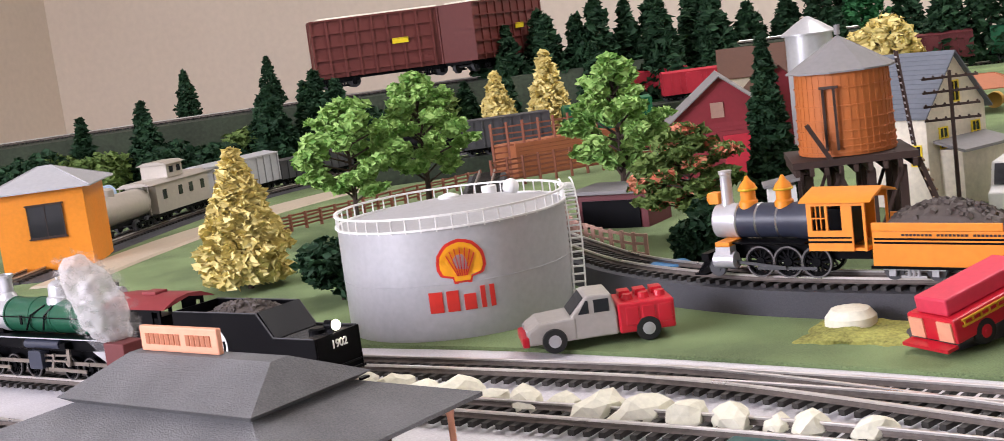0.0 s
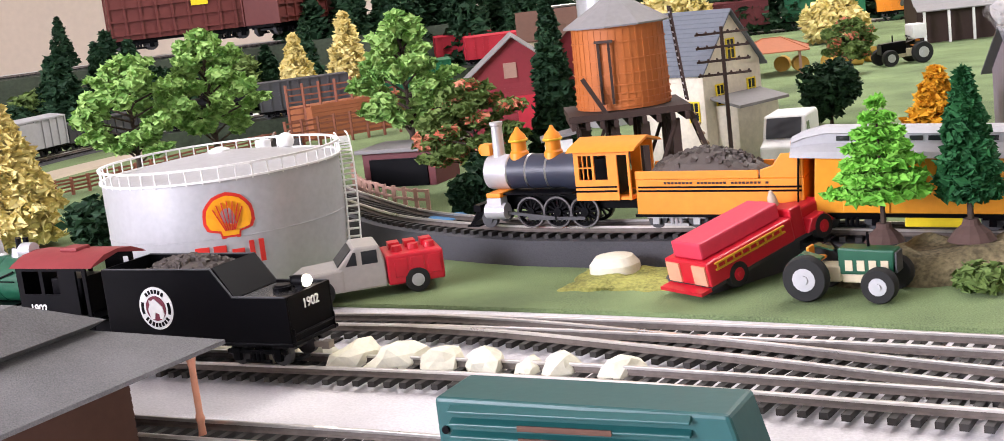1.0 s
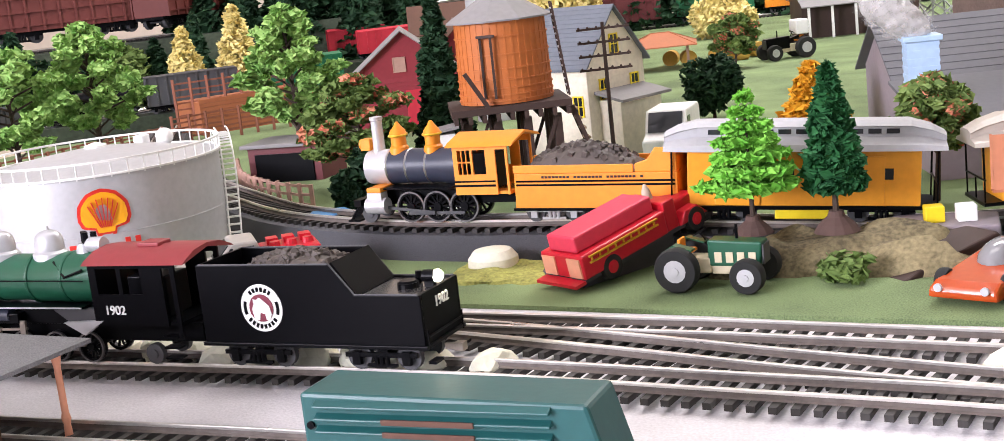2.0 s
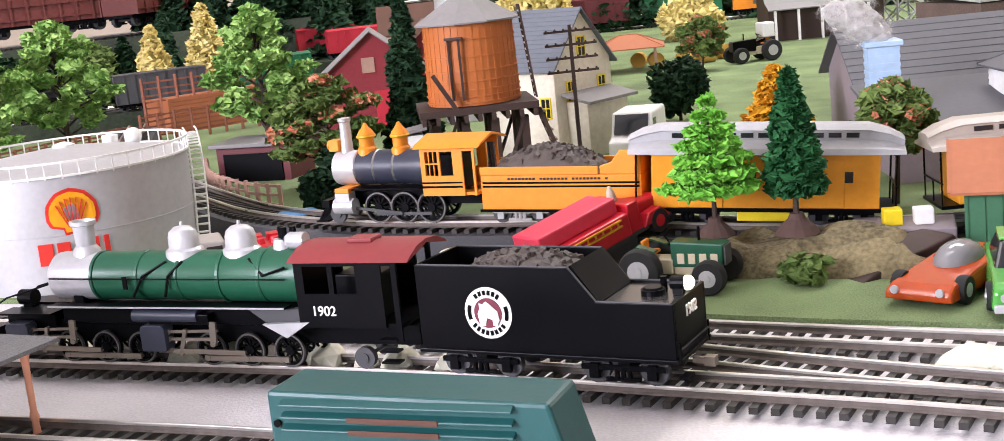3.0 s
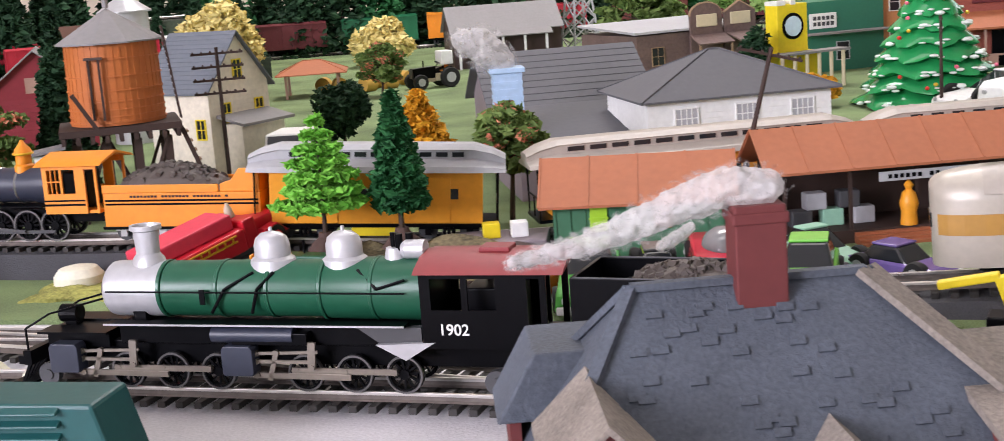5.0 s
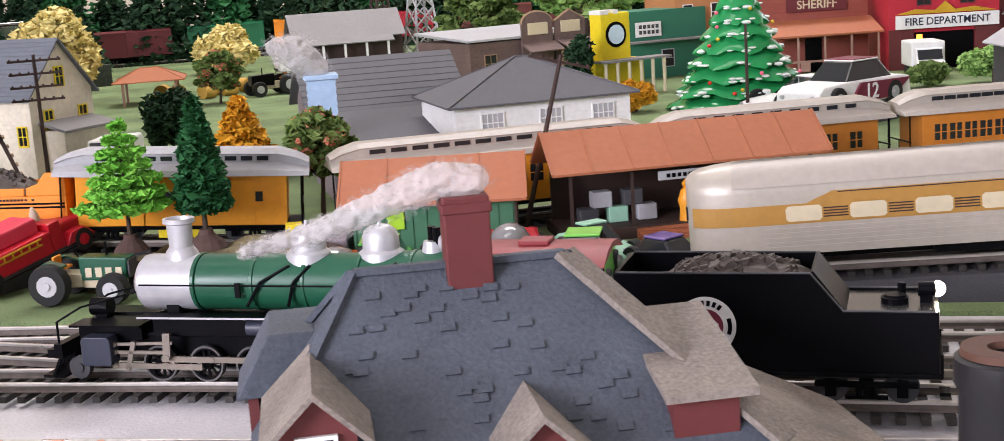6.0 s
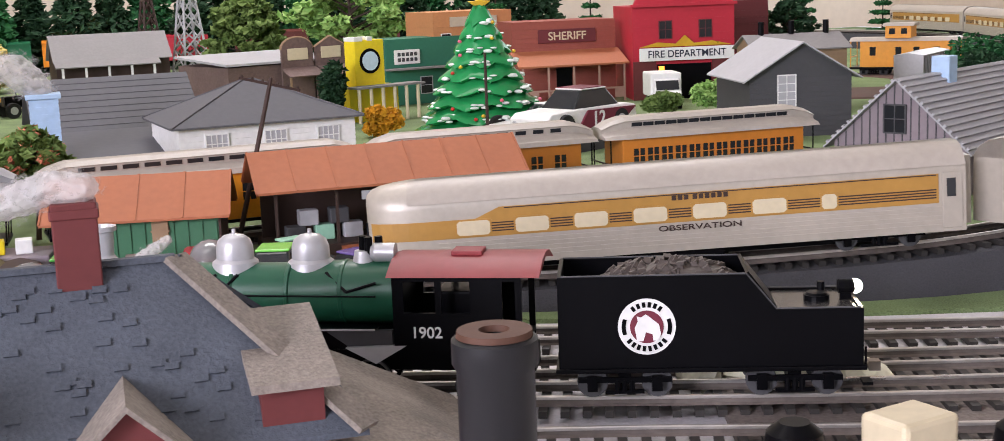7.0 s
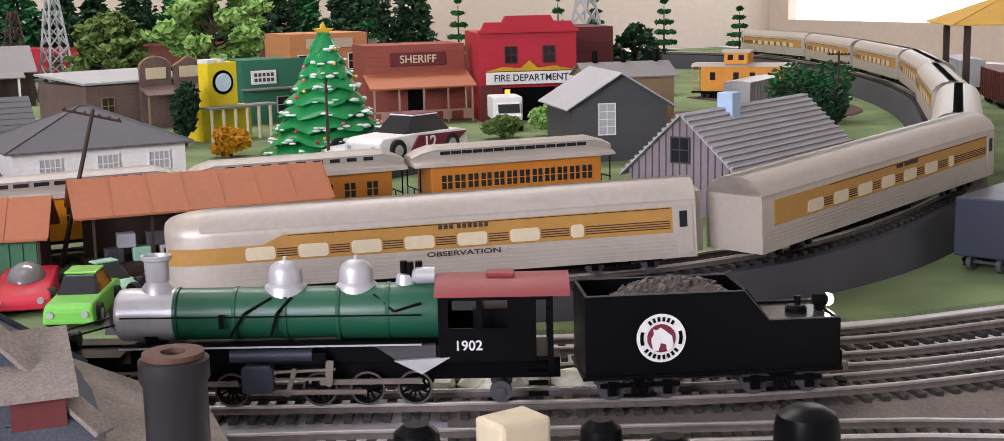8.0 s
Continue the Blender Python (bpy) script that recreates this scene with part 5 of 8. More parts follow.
def water_tower(m):
    e = thing("water_tower", "orange-brown wooden water tower on a dark trestle", "water tower", m)
    R, z0, z1 = 0.0285, 0.058, 0.109
    part("tank", Geo().lathe([(R, z0), (R * 0.97, z1)], 40), "tower_orange", e, "orange-brown tank", True)
    n = 40
    for k in range(n):
        a = 2 * math.pi * k / n
        part("stave", Geo().bar((R * math.cos(a), R * math.sin(a), z0), (R * 0.97 * math.cos(a), R * 0.97 * math.sin(a), z1), 0.0012, 0.0005), "tower_orange", e)
    for k, z in enumerate((0.06, 0.0635, 0.0675, 0.0725, 0.079, 0.0875, 0.098)):
        rr = R * (1 - 0.03 * (z - z0) / (z1 - z0)) + 0.0006
        part("hoop", Geo().lathe([(rr - 0.0008, z - 0.0004), (rr + 0.0003, z - 0.0004), (rr + 0.0003, z + 0.0004), (rr - 0.0008, z + 0.0004)], 40), "tower_orange", e)
    v = [(1.14 * R * math.cos(2 * math.pi * k / 10), 1.14 * R * math.sin(2 * math.pi * k / 10), z1 - 0.001) for k in range(10)]
    rf = part("roof", Geo().add(v + [(0, 0, z1 + 0.019)] + [(x, y, z - 0.001) for x, y, z in v], [(k, (k + 1) % 10, 10) for k in range(10)] + [(k, 11 + k, 11 + (k + 1) % 10, (k + 1) % 10) for k in range(10)] + [tuple(range(11, 21))]), "tower_roof", e, "grey ten-sided roof")
    part("finial", Geo().cyl((0, 0, z1 + 0.019), (0, 0, z1 + 0.025), 0.0018, n=8), "tower_roof", rf)
    part("deck", Geo().box(-0.036, 0.036, -0.033, 0.033, z0 - 0.0045, z0 - 0.0005), "dark_brown", e)
    for k in range(9):
        part("joist", Geo().box(-0.035 + k * 0.0084, -0.0325 + k * 0.0084, -0.036, 0.036, z0 - 0.009, z0 - 0.0046), "dark_brown", e)
    for x in (-0.027, -0.009, 0.009, 0.027):
        for y in (-0.026, 0, 0.026):
            part("post", Geo().box(x - 0.0025, x + 0.0025, y - 0.0025, y + 0.0025, -0.001, z0 - 0.009), "dark_brown", e)
    for k in range(9):
        part("stair_tread", Geo().box(0.036 + k * 0.002, 0.0395 + k * 0.002, -0.03, -0.018, 0.05 - k * 0.006, 0.0512 - k * 0.006), "wood", e)
    for y in (-0.0305, -0.0175):
        part("stair_string", Geo().bar((0.036, y, 0.053), (0.0545, y, -0.001), 0.0011, 0.0025), "dark_brown", e)
    for y in (-0.028, 0.028):
        for x0, x1 in ((-0.027, -0.009), (0.009, -0.009), (0.009, 0.027)):
            part("brace", Geo().bar((x0, y, 0.004), (x1, y, z0 - 0.01), 0.002), "dark_brown", e)
    g = Geo()
    for s in (-0.0045, 0.0045):
        g.bar((0.037, -0.012 + s, z0), (0.031, -0.012 + s, z1 + 0.006), 0.0012)
    part("ladder_rail", g, "dark_brown", e)
    for k in range(14):
        t = (k + 0.5) / 14
        part("ladder_rung", Geo().bar((0.037 - 0.006 * t, -0.0165, z0 + (z1 + 0.004 - z0) * t), (0.037 - 0.006 * t, -0.0075, z0 + (z1 + 0.004 - z0) * t), 0.0009), "light_grey", e)
    g = Geo().bar((-0.0145, -R + 0.003, 0.062), (-0.0145, -R + 0.003, 0.099), 0.0015).bar((-0.0085, -R - 0.001, 0.062), (-0.0085, -R - 0.001, 0.099), 0.0015).bar((-0.0165, -R + 0.002, 0.099), (-0.006, -R - 0.0015, 0.099), 0.0016)
    g.bar((-0.026, -R - 0.004, 0.079), (-0.012, -R - 0.003, 0.054), 0.0026)
    part("spout", g, "dark_brown", e, "dark folded water spout")
    return e


def pole(x, y, h, arms, label, lean=0.0, turn=0.0, z=0.0):
    e = thing("telegraph_pole", label, "pole", pose(x, y, z, 0, lean, turn), "telegraph poles")
    part("mast", Geo().cyl((0, 0, -0.001), (0, 0, h), 0.0015, 0.0011, 8), "dark_brown", e)
    for k in range(arms):
        zz = h * 0.96 - k * 0.0085
        a = part("crossarm", Geo().box(-0.0165, 0.0165, -0.0006, 0.0006, zz - 0.0007, zz + 0.0007), "dark_brown", e)
        for j in (-0.015, -0.0095, -0.004, 0.004, 0.0095, 0.015):
            part("insulator", Geo().lathe([(0.0006, zz), (0.0008, zz + 0.001), (0.0004, zz + 0.0018)], 8, (j, 0, 0)), "dark_brown", a)
    return e


def fence(pts, h, label, material="rust_fence", rails=4, gap=0.018, z=0.0):
    """A plank fence: posts and rails along a line."""
    line = spline([(x, y, 0) for x, y in pts], gap)
    e = thing("fence", label, "fence", pose(0, 0, z), "fences")
    r = random.Random(3)
    for p in line:
        part("post", Geo().box(p.x - 0.0012, p.x + 0.0012, p.y - 0.0012, p.y + 0.0012, -0.001, h), material, e)
    for a, b in zip(line, line[1:]):
        for k in range(rails):
            zz = h * (0.25 + 0.66 * k / max(rails - 1, 1)) + r.uniform(-0.0004, 0.0004)
            part("rail", Geo().bar((a.x, a.y, zz), (b.x, b.y, zz + r.uniform(-0.0006, 0.0006)), 0.0009, 0.0017), material, e)
    return e


def freight(m, L, H, material, label, kind="box", W=0.0145, name="freight_car"):
    """A simple freight car: box, hopper, gondola or tank."""
    e = thing(name, label, "train car", m, "freight cars")
    h = L / 2
    if kind == "tank":
        part("tank", Geo().lathe([(0.001, -h), (0.008, -h + 0.001), (0.0118, -h + 0.004), (0.0118, h - 0.004), (0.008, h - 0.001), (0.001, h)], 24, (0, 0, 0), pose(0, 0, 0.021, 0, 90, 0)), material, e, "", True)
        part("dome", Geo().lathe([(0.005, 0.03), (0.005, 0.0375), (0.003, 0.039)], 16), material, e, "", True)
        part("sill", Geo().box(-h, h, -0.006, 0.006, 0.007, 0.01), "black", e)
    else:
        part("body", Geo().box(-h, h, -W, W, 0.0085, 0.0085 + H), material, e, bevel=0.0004)
        g = Geo()
        nr = max(6, int(L / 0.011))
        for k in range(nr + 1):
            x = -h + L * k / nr
            for s in (-1, 1):
                g.box(x - 0.0008, x + 0.0008, s * W, s * (W + 0.0012), 0.0085, 0.0085 + H)
        g.box(-h - 0.0005, h + 0.0005, -W - 0.0014, W + 0.0014, 0.0078 + H, 0.0092 + H)
        part("rib", g, material, e)
        if kind == "box":
            part("roof", Geo().prism([(-W - 0.001, 0.0092 + H), (W + 0.001, 0.0092 + H), (0, 0.0115 + H)], -h - 0.001, h + 0.001, "x"), material, e)
            part("door", Geo().box(-0.011, 0.011, -W - 0.0018, -W, 0.009, 0.007 + H), material, e, "sliding door", bevel=0.0003)
        part("sill", Geo().box(-h - 0.003, h + 0.003, -W * 0.8, W * 0.8, 0.0065, 0.0085), "black", e)
    truck(e, -L * 0.33)
    truck(e, L * 0.33)
    return e


def wheel4(e, xs, y, r, w, hub="silver"):
    """Four road wheels: tyre and hub."""
    for x in xs:
        for s in (-1, 1):
            rr = r[0] if x == xs[0] else r[-1]
            t = part("wheel", Geo().lathe([(rr * 0.6, -w / 2), (rr * 0.92, -w / 2), (rr, -w / 4), (rr, w / 4), (rr * 0.92, w / 2), (rr * 0.6, w / 2)], 20, (0, 0, 0), pose(x, s * y, rr, 90, 0, 0)), "rubber", e, "", True)
            part("hub", Geo().cyl((x, s * (y + w * 0.2), rr), (x, s * (y + w * 0.52), rr), rr * 0.6, rr * 0.5, 14).cyl((x, s * (y + w * 0.5), rr), (x, s * (y + w * 0.62), rr), rr * 0.2, n=8), hub, t)


def car(m, L, W, H, material, label, prof, cabin, wheels=(0.0055, 0.0055), glass="glass", category="car", group="toy cars", bumper="", bubble=False):
    """A toy car: body drawn from a side outline, narrower cabin, glass, wheels."""
    e = thing("toy_car", label, category, m, group)

    def loft(outline, name, mt, win, wtop, extra=""):
        g = Geo()
        n = len(outline)
        zs = [z for _, z in outline]
        for s, t in ((-1, 1.0), (1, 1.0)):
            for x, z in outline:
                k = (z - min(zs)) / (max(zs) - min(zs) + 1e-9)
                g.v.append((x * L, s * (win + (wtop - win) * k), z * H))
        g.f = [(k, (k + 1) % n, n + (k + 1) % n, n + k) for k in range(n)] + [tuple(range(n))[::-1], tuple(range(n, 2 * n))]
        return part(name, g, mt, e, extra, False, 0.0012)
    loft(prof, "body", material, W / 2, W / 2 * 0.9)
    if bubble:
        g = Geo().ball((0, 0, 0), 1.0, 20)
        g.v = [(0.06 * L + x * 0.23 * L, y * 0.33 * W, 0.5 * H + z * 0.46 * H) for x, y, z in g.v]
        part("canopy", g, "canopy_clear", e, "clear grey bubble canopy", True)
    else:
        loft(cabin, "windscreen", glass, W / 2 * 0.84, W / 2 * 0.62)
        roof = [(x, z) for x, z in cabin if z > max(q for _, q in cabin) - 0.02]
        xs = [x for x, _ in roof]
        zt = max(q for _, q in cabin) * H
        part("roof", Geo().box(min(xs) * L, max(xs) * L, -W * 0.32, W * 0.32, zt - 0.0002, zt + 0.0009), material, e, "", False, 0.0005)
    wheel4(e, (-0.31 * L, 0.3 * L), W / 2 - 0.001, wheels, 0.0042)
    for s in (-1, 1):
        part("headlight", Geo().cyl((-0.5 * L, s * W * 0.33, 0.36 * H), (-0.515 * L, s * W * 0.33, 0.36 * H), 0.0016, n=12), "silver", e)
    if bumper:
        part("bumper", Geo().box(-0.525 * L, -0.49 * L, -W * 0.47, W * 0.47, 0.12 * H, 0.26 * H), bumper, e, "chrome bumper", False, 0.0006)
    return e


CAR_LOW = [(-0.5, 0.14), (0.5, 0.14), (0.5, 0.5), (0.42, 0.62), (0.2, 0.62), (-0.15, 0.55), (-0.42, 0.46), (-0.5, 0.34)]
CAB_LOW = [(-0.2, 0.5), (0.32, 0.55), (0.18, 0.95), (0.02, 0.95)]
CAR_TALL = [(-0.5, 0.14), (0.5, 0.14), (0.5, 0.55), (0.4, 0.6), (-0.15, 0.6), (-0.45, 0.56), (-0.5, 0.45)]
CAB_TALL = [(-0.2, 0.55), (0.34, 0.55), (0.22, 0.98), (-0.06, 0.98)]


# ---- the set ----
room()
table()
track("t0", T0, "brass-railed model track with dark ties beside the yard")
track("t1", T1, "brass-railed model track with dark ties under the locomotive")
track("t2", T2, "crossover model track with silver rails and dark ties")
track("t3", T3, "model track with silver rails and dark ties beside the grass")
roadbed(T4, 0.019, -0.001, 0.0002, "grey raised bed of the curving track", rise=rise4)
track("t4", T4, "curving model track on a raised grey bed", 0.0002, limit=(-0.36, 0.0), rise=rise4)
roadbed(T5, 0.019, -0.001, 0.0002, "dark grey raised bed of the curving track", rise=rise5)
track("t5", T5, "curving model track on a dark raised bed", 0.0002, limit=(0.4, 0.78), rise=rise5)
roadbed(T6, 0.034, -0.001, 0.0006, "dark ballast under the curving track")
track("t6", T6, "model track curving behind the yellow tree", 0.0, ties=False)
roadbed([(-0.77, 0.88), (-0.785, 1.0), (-0.79, 1.12), (-0.775, 1.26), (-0.73, 1.4), (-0.65, 1.52)], 0.024, -0.001, 0.002, "tan dirt road beside the track", "tan")
track("t7", T7, "distant model track along the back of the table", 0.0, ties=False)
roadbed([(-1.6, 1.35), (-1.25, 1.7), (-0.9, 1.98), (-0.5, 2.2), (-0.25, 2.32)], 0.1, -0.001, 0.085, "dark green embankment at the back of the layout", "embank", 0.05)
track("t8", [(-1.6, 1.35), (-1.25, 1.7), (-0.9, 1.98), (-0.5, 2.2), (-0.25, 2.32)], "track on the dark embankment", 0.085, ties=False)
# thin blotchy brown sheet, darker than the plywood, below the yard tracks
roadbed([(0.29, 0.268), (0.36, 0.242), (0.41, 0.226), (0.497, 0.212), (0.7, 0.204)], 0.05, -0.001, 0.0005, "dark brown sheet under the yard tracks", "brown_sheet")
RAIL = 0.0054


def place_on(line, s, z, rise=level):
    p, a = on_line([(x, y, 0) for x, y in line], s)
    u = Vector((math.cos(radians(a)), math.sin(radians(a)), 0)) * 0.05
    lo, hi = rise(p.x - u.x), rise(p.x + u.x)
    return pose(p.x, p.y, z + (lo + hi) / 2, 0, -math.degrees(math.atan2(hi - lo, 0.1)), a)


def s_at(line, x):
    """How far along a line the given x lies."""
    pts = spline([(a, b, 0) for a, b in line], 0.005)
    return min(range(len(pts)), key=lambda k: abs(pts[k].x - x)) * 0.005


# -- trains
loco, loco_wheels, loco_rods = green_loco(pose(-0.1, 0.44, RAIL, 0, 0, -18))
tender, tender_wheels = black_tender(pose(0.0, 0.41, RAIL, 0, 0, -18))
S4 = s_at(T4, -0.1)
orange_loco(place_on(T4, S4 - 0.0135, RAIL, rise4))
orange_tender(place_on(T4, S4 + 0.028, RAIL, rise4))
arch_coach(place_on(T4, s_at(T4, 0.017), RAIL, rise4), 0.102, "orange baggage car with grey clerestory roof", baggage=True)
arch_coach(place_on(T4, s_at(T4, 0.178), RAIL, rise4), 0.15, "orange passenger car with grey clerestory roof", windows=10)
arch_coach(place_on(T4, s_at(T4, 0.335), RAIL, rise4), 0.115, "short orange passenger car with grey roof", "coach_orange", windows=7)
arch_coach(place_on(T4, s_at(T4, 0.481), RAIL, rise4), 0.121, "orange and brown old-time passenger car with many windows", "coach_orange", windows=12)
S5 = s_at(T5, 0.341)
streamliner(place_on(T5, S5, RAIL, rise5), 0.245, "silver and gold streamlined observation car with rounded end", True, "OBSERVATION")
streamliner(place_on(T5, S5 + 0.2475, RAIL, rise5), 0.24, "silver and gold streamlined passenger car on the curve", False, " ")
streamliner(place_on(T5, S5 + 0.505, RAIL, rise5), 0.24, "silver and gold streamlined passenger car on the far curve", False, "")
for s5 in (0.762, 1.02, 1.278, 1.536, 1.794):
    streamliner(place_on(T5, S5 + s5, RAIL, rise5), 0.24, "silver and gold streamlined passenger car at the back", False, "")
freight(place_on(T6, 0.21, RAIL), 0.1, 0.02, "rg_silver", "silver tank car on the curving track", "tank").scale = (1.25, 1.25, 1.25)


def caboose(m, material, roof, label):
    e = thing("caboose", label, "train car", m, "cabooses")
    part("body", Geo().box(-0.045, 0.045, -0.0145, 0.0145, 0.0085, 0.033), material, e, bevel=0.0004)
    part("roof", Geo().prism([(-0.0165, 0.033), (0.0165, 0.033), (0.009, 0.0362), (-0.009, 0.0362)], -0.056, 0.056, "x"), roof, e)
    cu = part("cupola", Geo().box(-0.02, 0.006, -0.0125, 0.0125, 0.0355, 0.047), material, e, bevel=0.0004)
    part("roof", Geo().prism([(-0.0145, 0.047), (0.0145, 0.047), (0.008, 0.0495), (-0.008, 0.0495)], -0.023, 0.009, "x"), roof, cu)
    for x in (-0.013, -0.001):
        part("window", Geo().box(x - 0.003, x + 0.003, -0.0129, -0.0124, 0.0395, 0.0448), "glass", cu)
    for x in (-0.032, -0.006, 0.012, 0.032):
        for s in (-1, 1):
            part("window", Geo().box(x - 0.003, x + 0.003, s * 0.0143, s * 0.0149, 0.0195, 0.0275), "glass", e)
    part("sill", Geo().box(-0.056, 0.056, -0.014, 0.014, 0.0065, 0.0085), "black", e)
    g = Geo()
    for s in (-1, 1):
        for y in (-0.013, 0.013):
            g.cyl((s * 0.055, y, 0.0085), (s * 0.055, y, 0.033), 0.0005, n=6)
        g.cyl((s * 0.055, -0.013, 0.018), (s * 0.055, 0.013, 0.018), 0.0005, n=6)
    part("railing", g, material, e)
    truck(e, -0.032)
    truck(e, 0.032)
    return e


caboose(place_on(T6, 0.335, RAIL), "rg_silver", "rg_roof", "silver-grey caboose with cupola").scale = (1.25, 1.25, 1.25)
freight(place_on(T6, 0.46, RAIL), 0.11, 0.026, "light_grey", "pale grey switcher car behind the caboose", "box").scale = (1.25, 1.25, 1.25)
freight(place_on(T6, 0.6, RAIL), 0.12, 0.022, "dark_grey", "dark grey gondola car", "gondola")
freight(place_on(T6, 0.735, RAIL), 0.12, 0.02, "black", "black tank car on the curving track", "tank")
solo("track_bed", Geo().box(-0.26, 0.14, -0.02, 0.02, -0.001, 0.019, pose(-0.5, 1.5, 0, 0, 0, 26)), "embank", "raised dark bed behind the loading pit", "track bed", kind="structure")
for s6, mt, lab, kd in ((0.03, "boxcar_green", "green boxcar with sliding door", "box"), (-0.09, "dark_grey", "dark grey hopper car beside the boxcar", "gondola"), (-0.2, "black", "black tank car behind the trees", "tank")):
    freight(pose(-0.5, 1.5, 0.019, 0, 0, 26) @ pose(s6, 0, 0), 0.1, 0.032, mt, lab, kd)
freight(pose(-1.04, 1.28, RAIL, 0, 0, 83), 0.1, 0.02, "sky_blue", "pale blue tank car behind the caboose", "tank")
freight(pose(-1.03, 1.14, RAIL, 0, 0, 86), 0.1, 0.02, "fire_red", "red and white tank car", "tank")
freight(pose(-0.97, 1.47, 0.0, 0, 0, 70), 0.16, 0.025, "light_grey", "pale grey flat-roofed freight car", "box")
caboose(pose(1.11, 1.32, 0.0, 0, 0, -48), "yellow_orange", "rg_roof", "yellow caboose with cupola").scale = (1.2, 1.2, 1.3)
for k, (x, mt, lab) in enumerate(((-0.42, "boxcar_green", "green boxcar at the back"), (-0.28, "yellow", "green and yellow diesel at the back"), (-0.14, "dark_red", "red-brown boxcar at the back"), (0.02, "boxcar_green", "green diesel with yellow stripe at the back"), (0.17, "orange", "orange and red diesel at the back"), (0.32, "fire_red", "bright red flat car at the back"), (0.5, "hopper_brown", "brown boxcar at the back"), (0.66, "dark_red", "dark red boxcar at the back"), (0.85, "rg_silver", "silver car at the back"))):
    c = freight(place_on(T7, s_at(T7, x), RAIL), 0.13, 0.032, mt, lab, "box")
    c.scale = (1.0, 1.2, 1.3)
for x, y, a, sc in ((-0.945, 1.945, 32, 2.1), (-0.795, 2.06, 78, 2.1)):
    c = freight(pose(x, y, 0.1, 0, 0, a), 0.1, 0.042, "hopper_brown", "large reddish-brown hopper car on the embankment", "hopper")
    c.scale = (sc, sc, sc)
    part("plate", Geo().box(0.008, 0.02, -0.0162, -0.0157, 0.028, 0.032), "yellow", c)
    part("load", Geo().box(-0.045, 0.045, -0.012, 0.012, 0.0505, 0.0525), "rock", c, "pale load heaped inside", bevel=0.001)
    g = Geo()
    for k in range(5):
        g.box(-0.05, 0.05, -0.0162, -0.0145, 0.012 + k * 0.0095, 0.0128 + k * 0.0095)
    part("brace", g, "hopper_brown", c)
for x, y, mt in ((-0.44, 1.86, "fire_red"), (-0.33, 1.9, "fire_red"), (-0.24, 1.93, "white"), (-0.52, 2.0, "fire_red")):
    freight(pose(x, y, 0.03, 0, 0, 20), 0.085, 0.03, mt, ("white" if mt == "white" else "bright red") + " railway car on the raised back track", "box")
solo("track_bed", Geo().box(-0.62, -0.1, -0.03, 0.03, -0.001, 0.03, pose(-0.05, 1.98, 0, 0, 0, 18)), "embank", "raised bed of the back track", "track bed", kind="structure")

# -- oil tank and pickup
tank, tank_r, tank_a = storage_tank(pose(-0.349, 0.70, 0))
for k, (w, h) in enumerate(((0.0037, 0.0055), (0.0033, 0.0055), (0.0032, 0.0042), (0.0013, 0.0058), (0.0013, 0.0058))):
    a = tank_a + (-0.0155, -0.0065, 0.0025, 0.0095, 0.0145)[k] / tank_r
    m = pose((tank_r + 0.0003) * math.cos(a), (tank_r + 0.0003) * math.sin(a), 0.0205) @ pose(0, 0, 0, 0, 0, math.degrees(a) + 90)
    part("lettering", Geo().box(-w, w, -0.0004, 0.0006, -0.0055, 2 * h - 0.0055, m), "logo_red", tank, "red lettering bar", bevel=0.0002)



def pickup(m):
    e = thing("pickup_truck", "silver and red toy fire pickup truck", "truck", m)
    L, W = 0.072, 0.0135
    part("bonnet", Geo().prism([(-0.036, 0.005), (-0.012, 0.005), (-0.012, 0.0165), (-0.03, 0.0155), (-0.036, 0.012)], -W, W), "silver_beige", e, "silver-beige bonnet", bevel=0.0012)
    part("cab", Geo().prism([(-0.016, 0.005), (0.008, 0.005), (0.008, 0.0165), (0.006, 0.0255), (-0.006, 0.0258), (-0.0145, 0.0168)], -W + 0.0004, W - 0.0004), "silver_beige", e, "silver-beige cab", bevel=0.001)
    for s in (-1, 1):
        part("window", Geo().prism([(-0.011, 0.0172), (-0.0055, 0.0172), (-0.0055, 0.0235), (-0.0068, 0.0235)], s * (W - 0.0006), s * (W - 0.0001)), "glass", e)
        part("window", Geo().box(-0.003, 0.0045, s * (W - 0.0006), s * (W - 0.0001), 0.0172, 0.0235), "glass", e)
        part("headlight", Geo().box(-0.0365, -0.0355, s * 0.007, s * 0.011, 0.0095, 0.0118), "silver", e)
    part("windscreen", Geo().slab([(-0.0148, -0.0105, 0.0172), (-0.0148, 0.0105, 0.0172), (-0.0075, 0.0105, 0.0248), (-0.0075, -0.0105, 0.0248)], 0.0004), "glass", e)
    part("bumper", Geo().box(-0.039, -0.0355, -W, W, 0.0045, 0.0095), "red_truck", e, "red front bumper", bevel=0.0008)
    part("bed", Geo().box(0.0085, 0.036, -W - 0.0005, W + 0.0005, 0.005, 0.0195), "red_truck", e, "red equipment body", bevel=0.001)
    for x in (0.012, 0.02, 0.028):
        part("locker", Geo().box(x, x + 0.0065, -W - 0.0009, -W, 0.0085, 0.0175), "red_truck", e, bevel=0.0004)
        part("hatch", Geo().cyl((x + 0.003, -0.004, 0.0195), (x + 0.003, -0.004, 0.0222), 0.003, 0.0024, 12).box(x, x + 0.0055, 0.002, 0.01, 0.0195, 0.0225), "red_truck", e)
    wheel4(e, (-0.0235, 0.0225), 0.012, (0.0062, 0.0062), 0.0055)
    return e


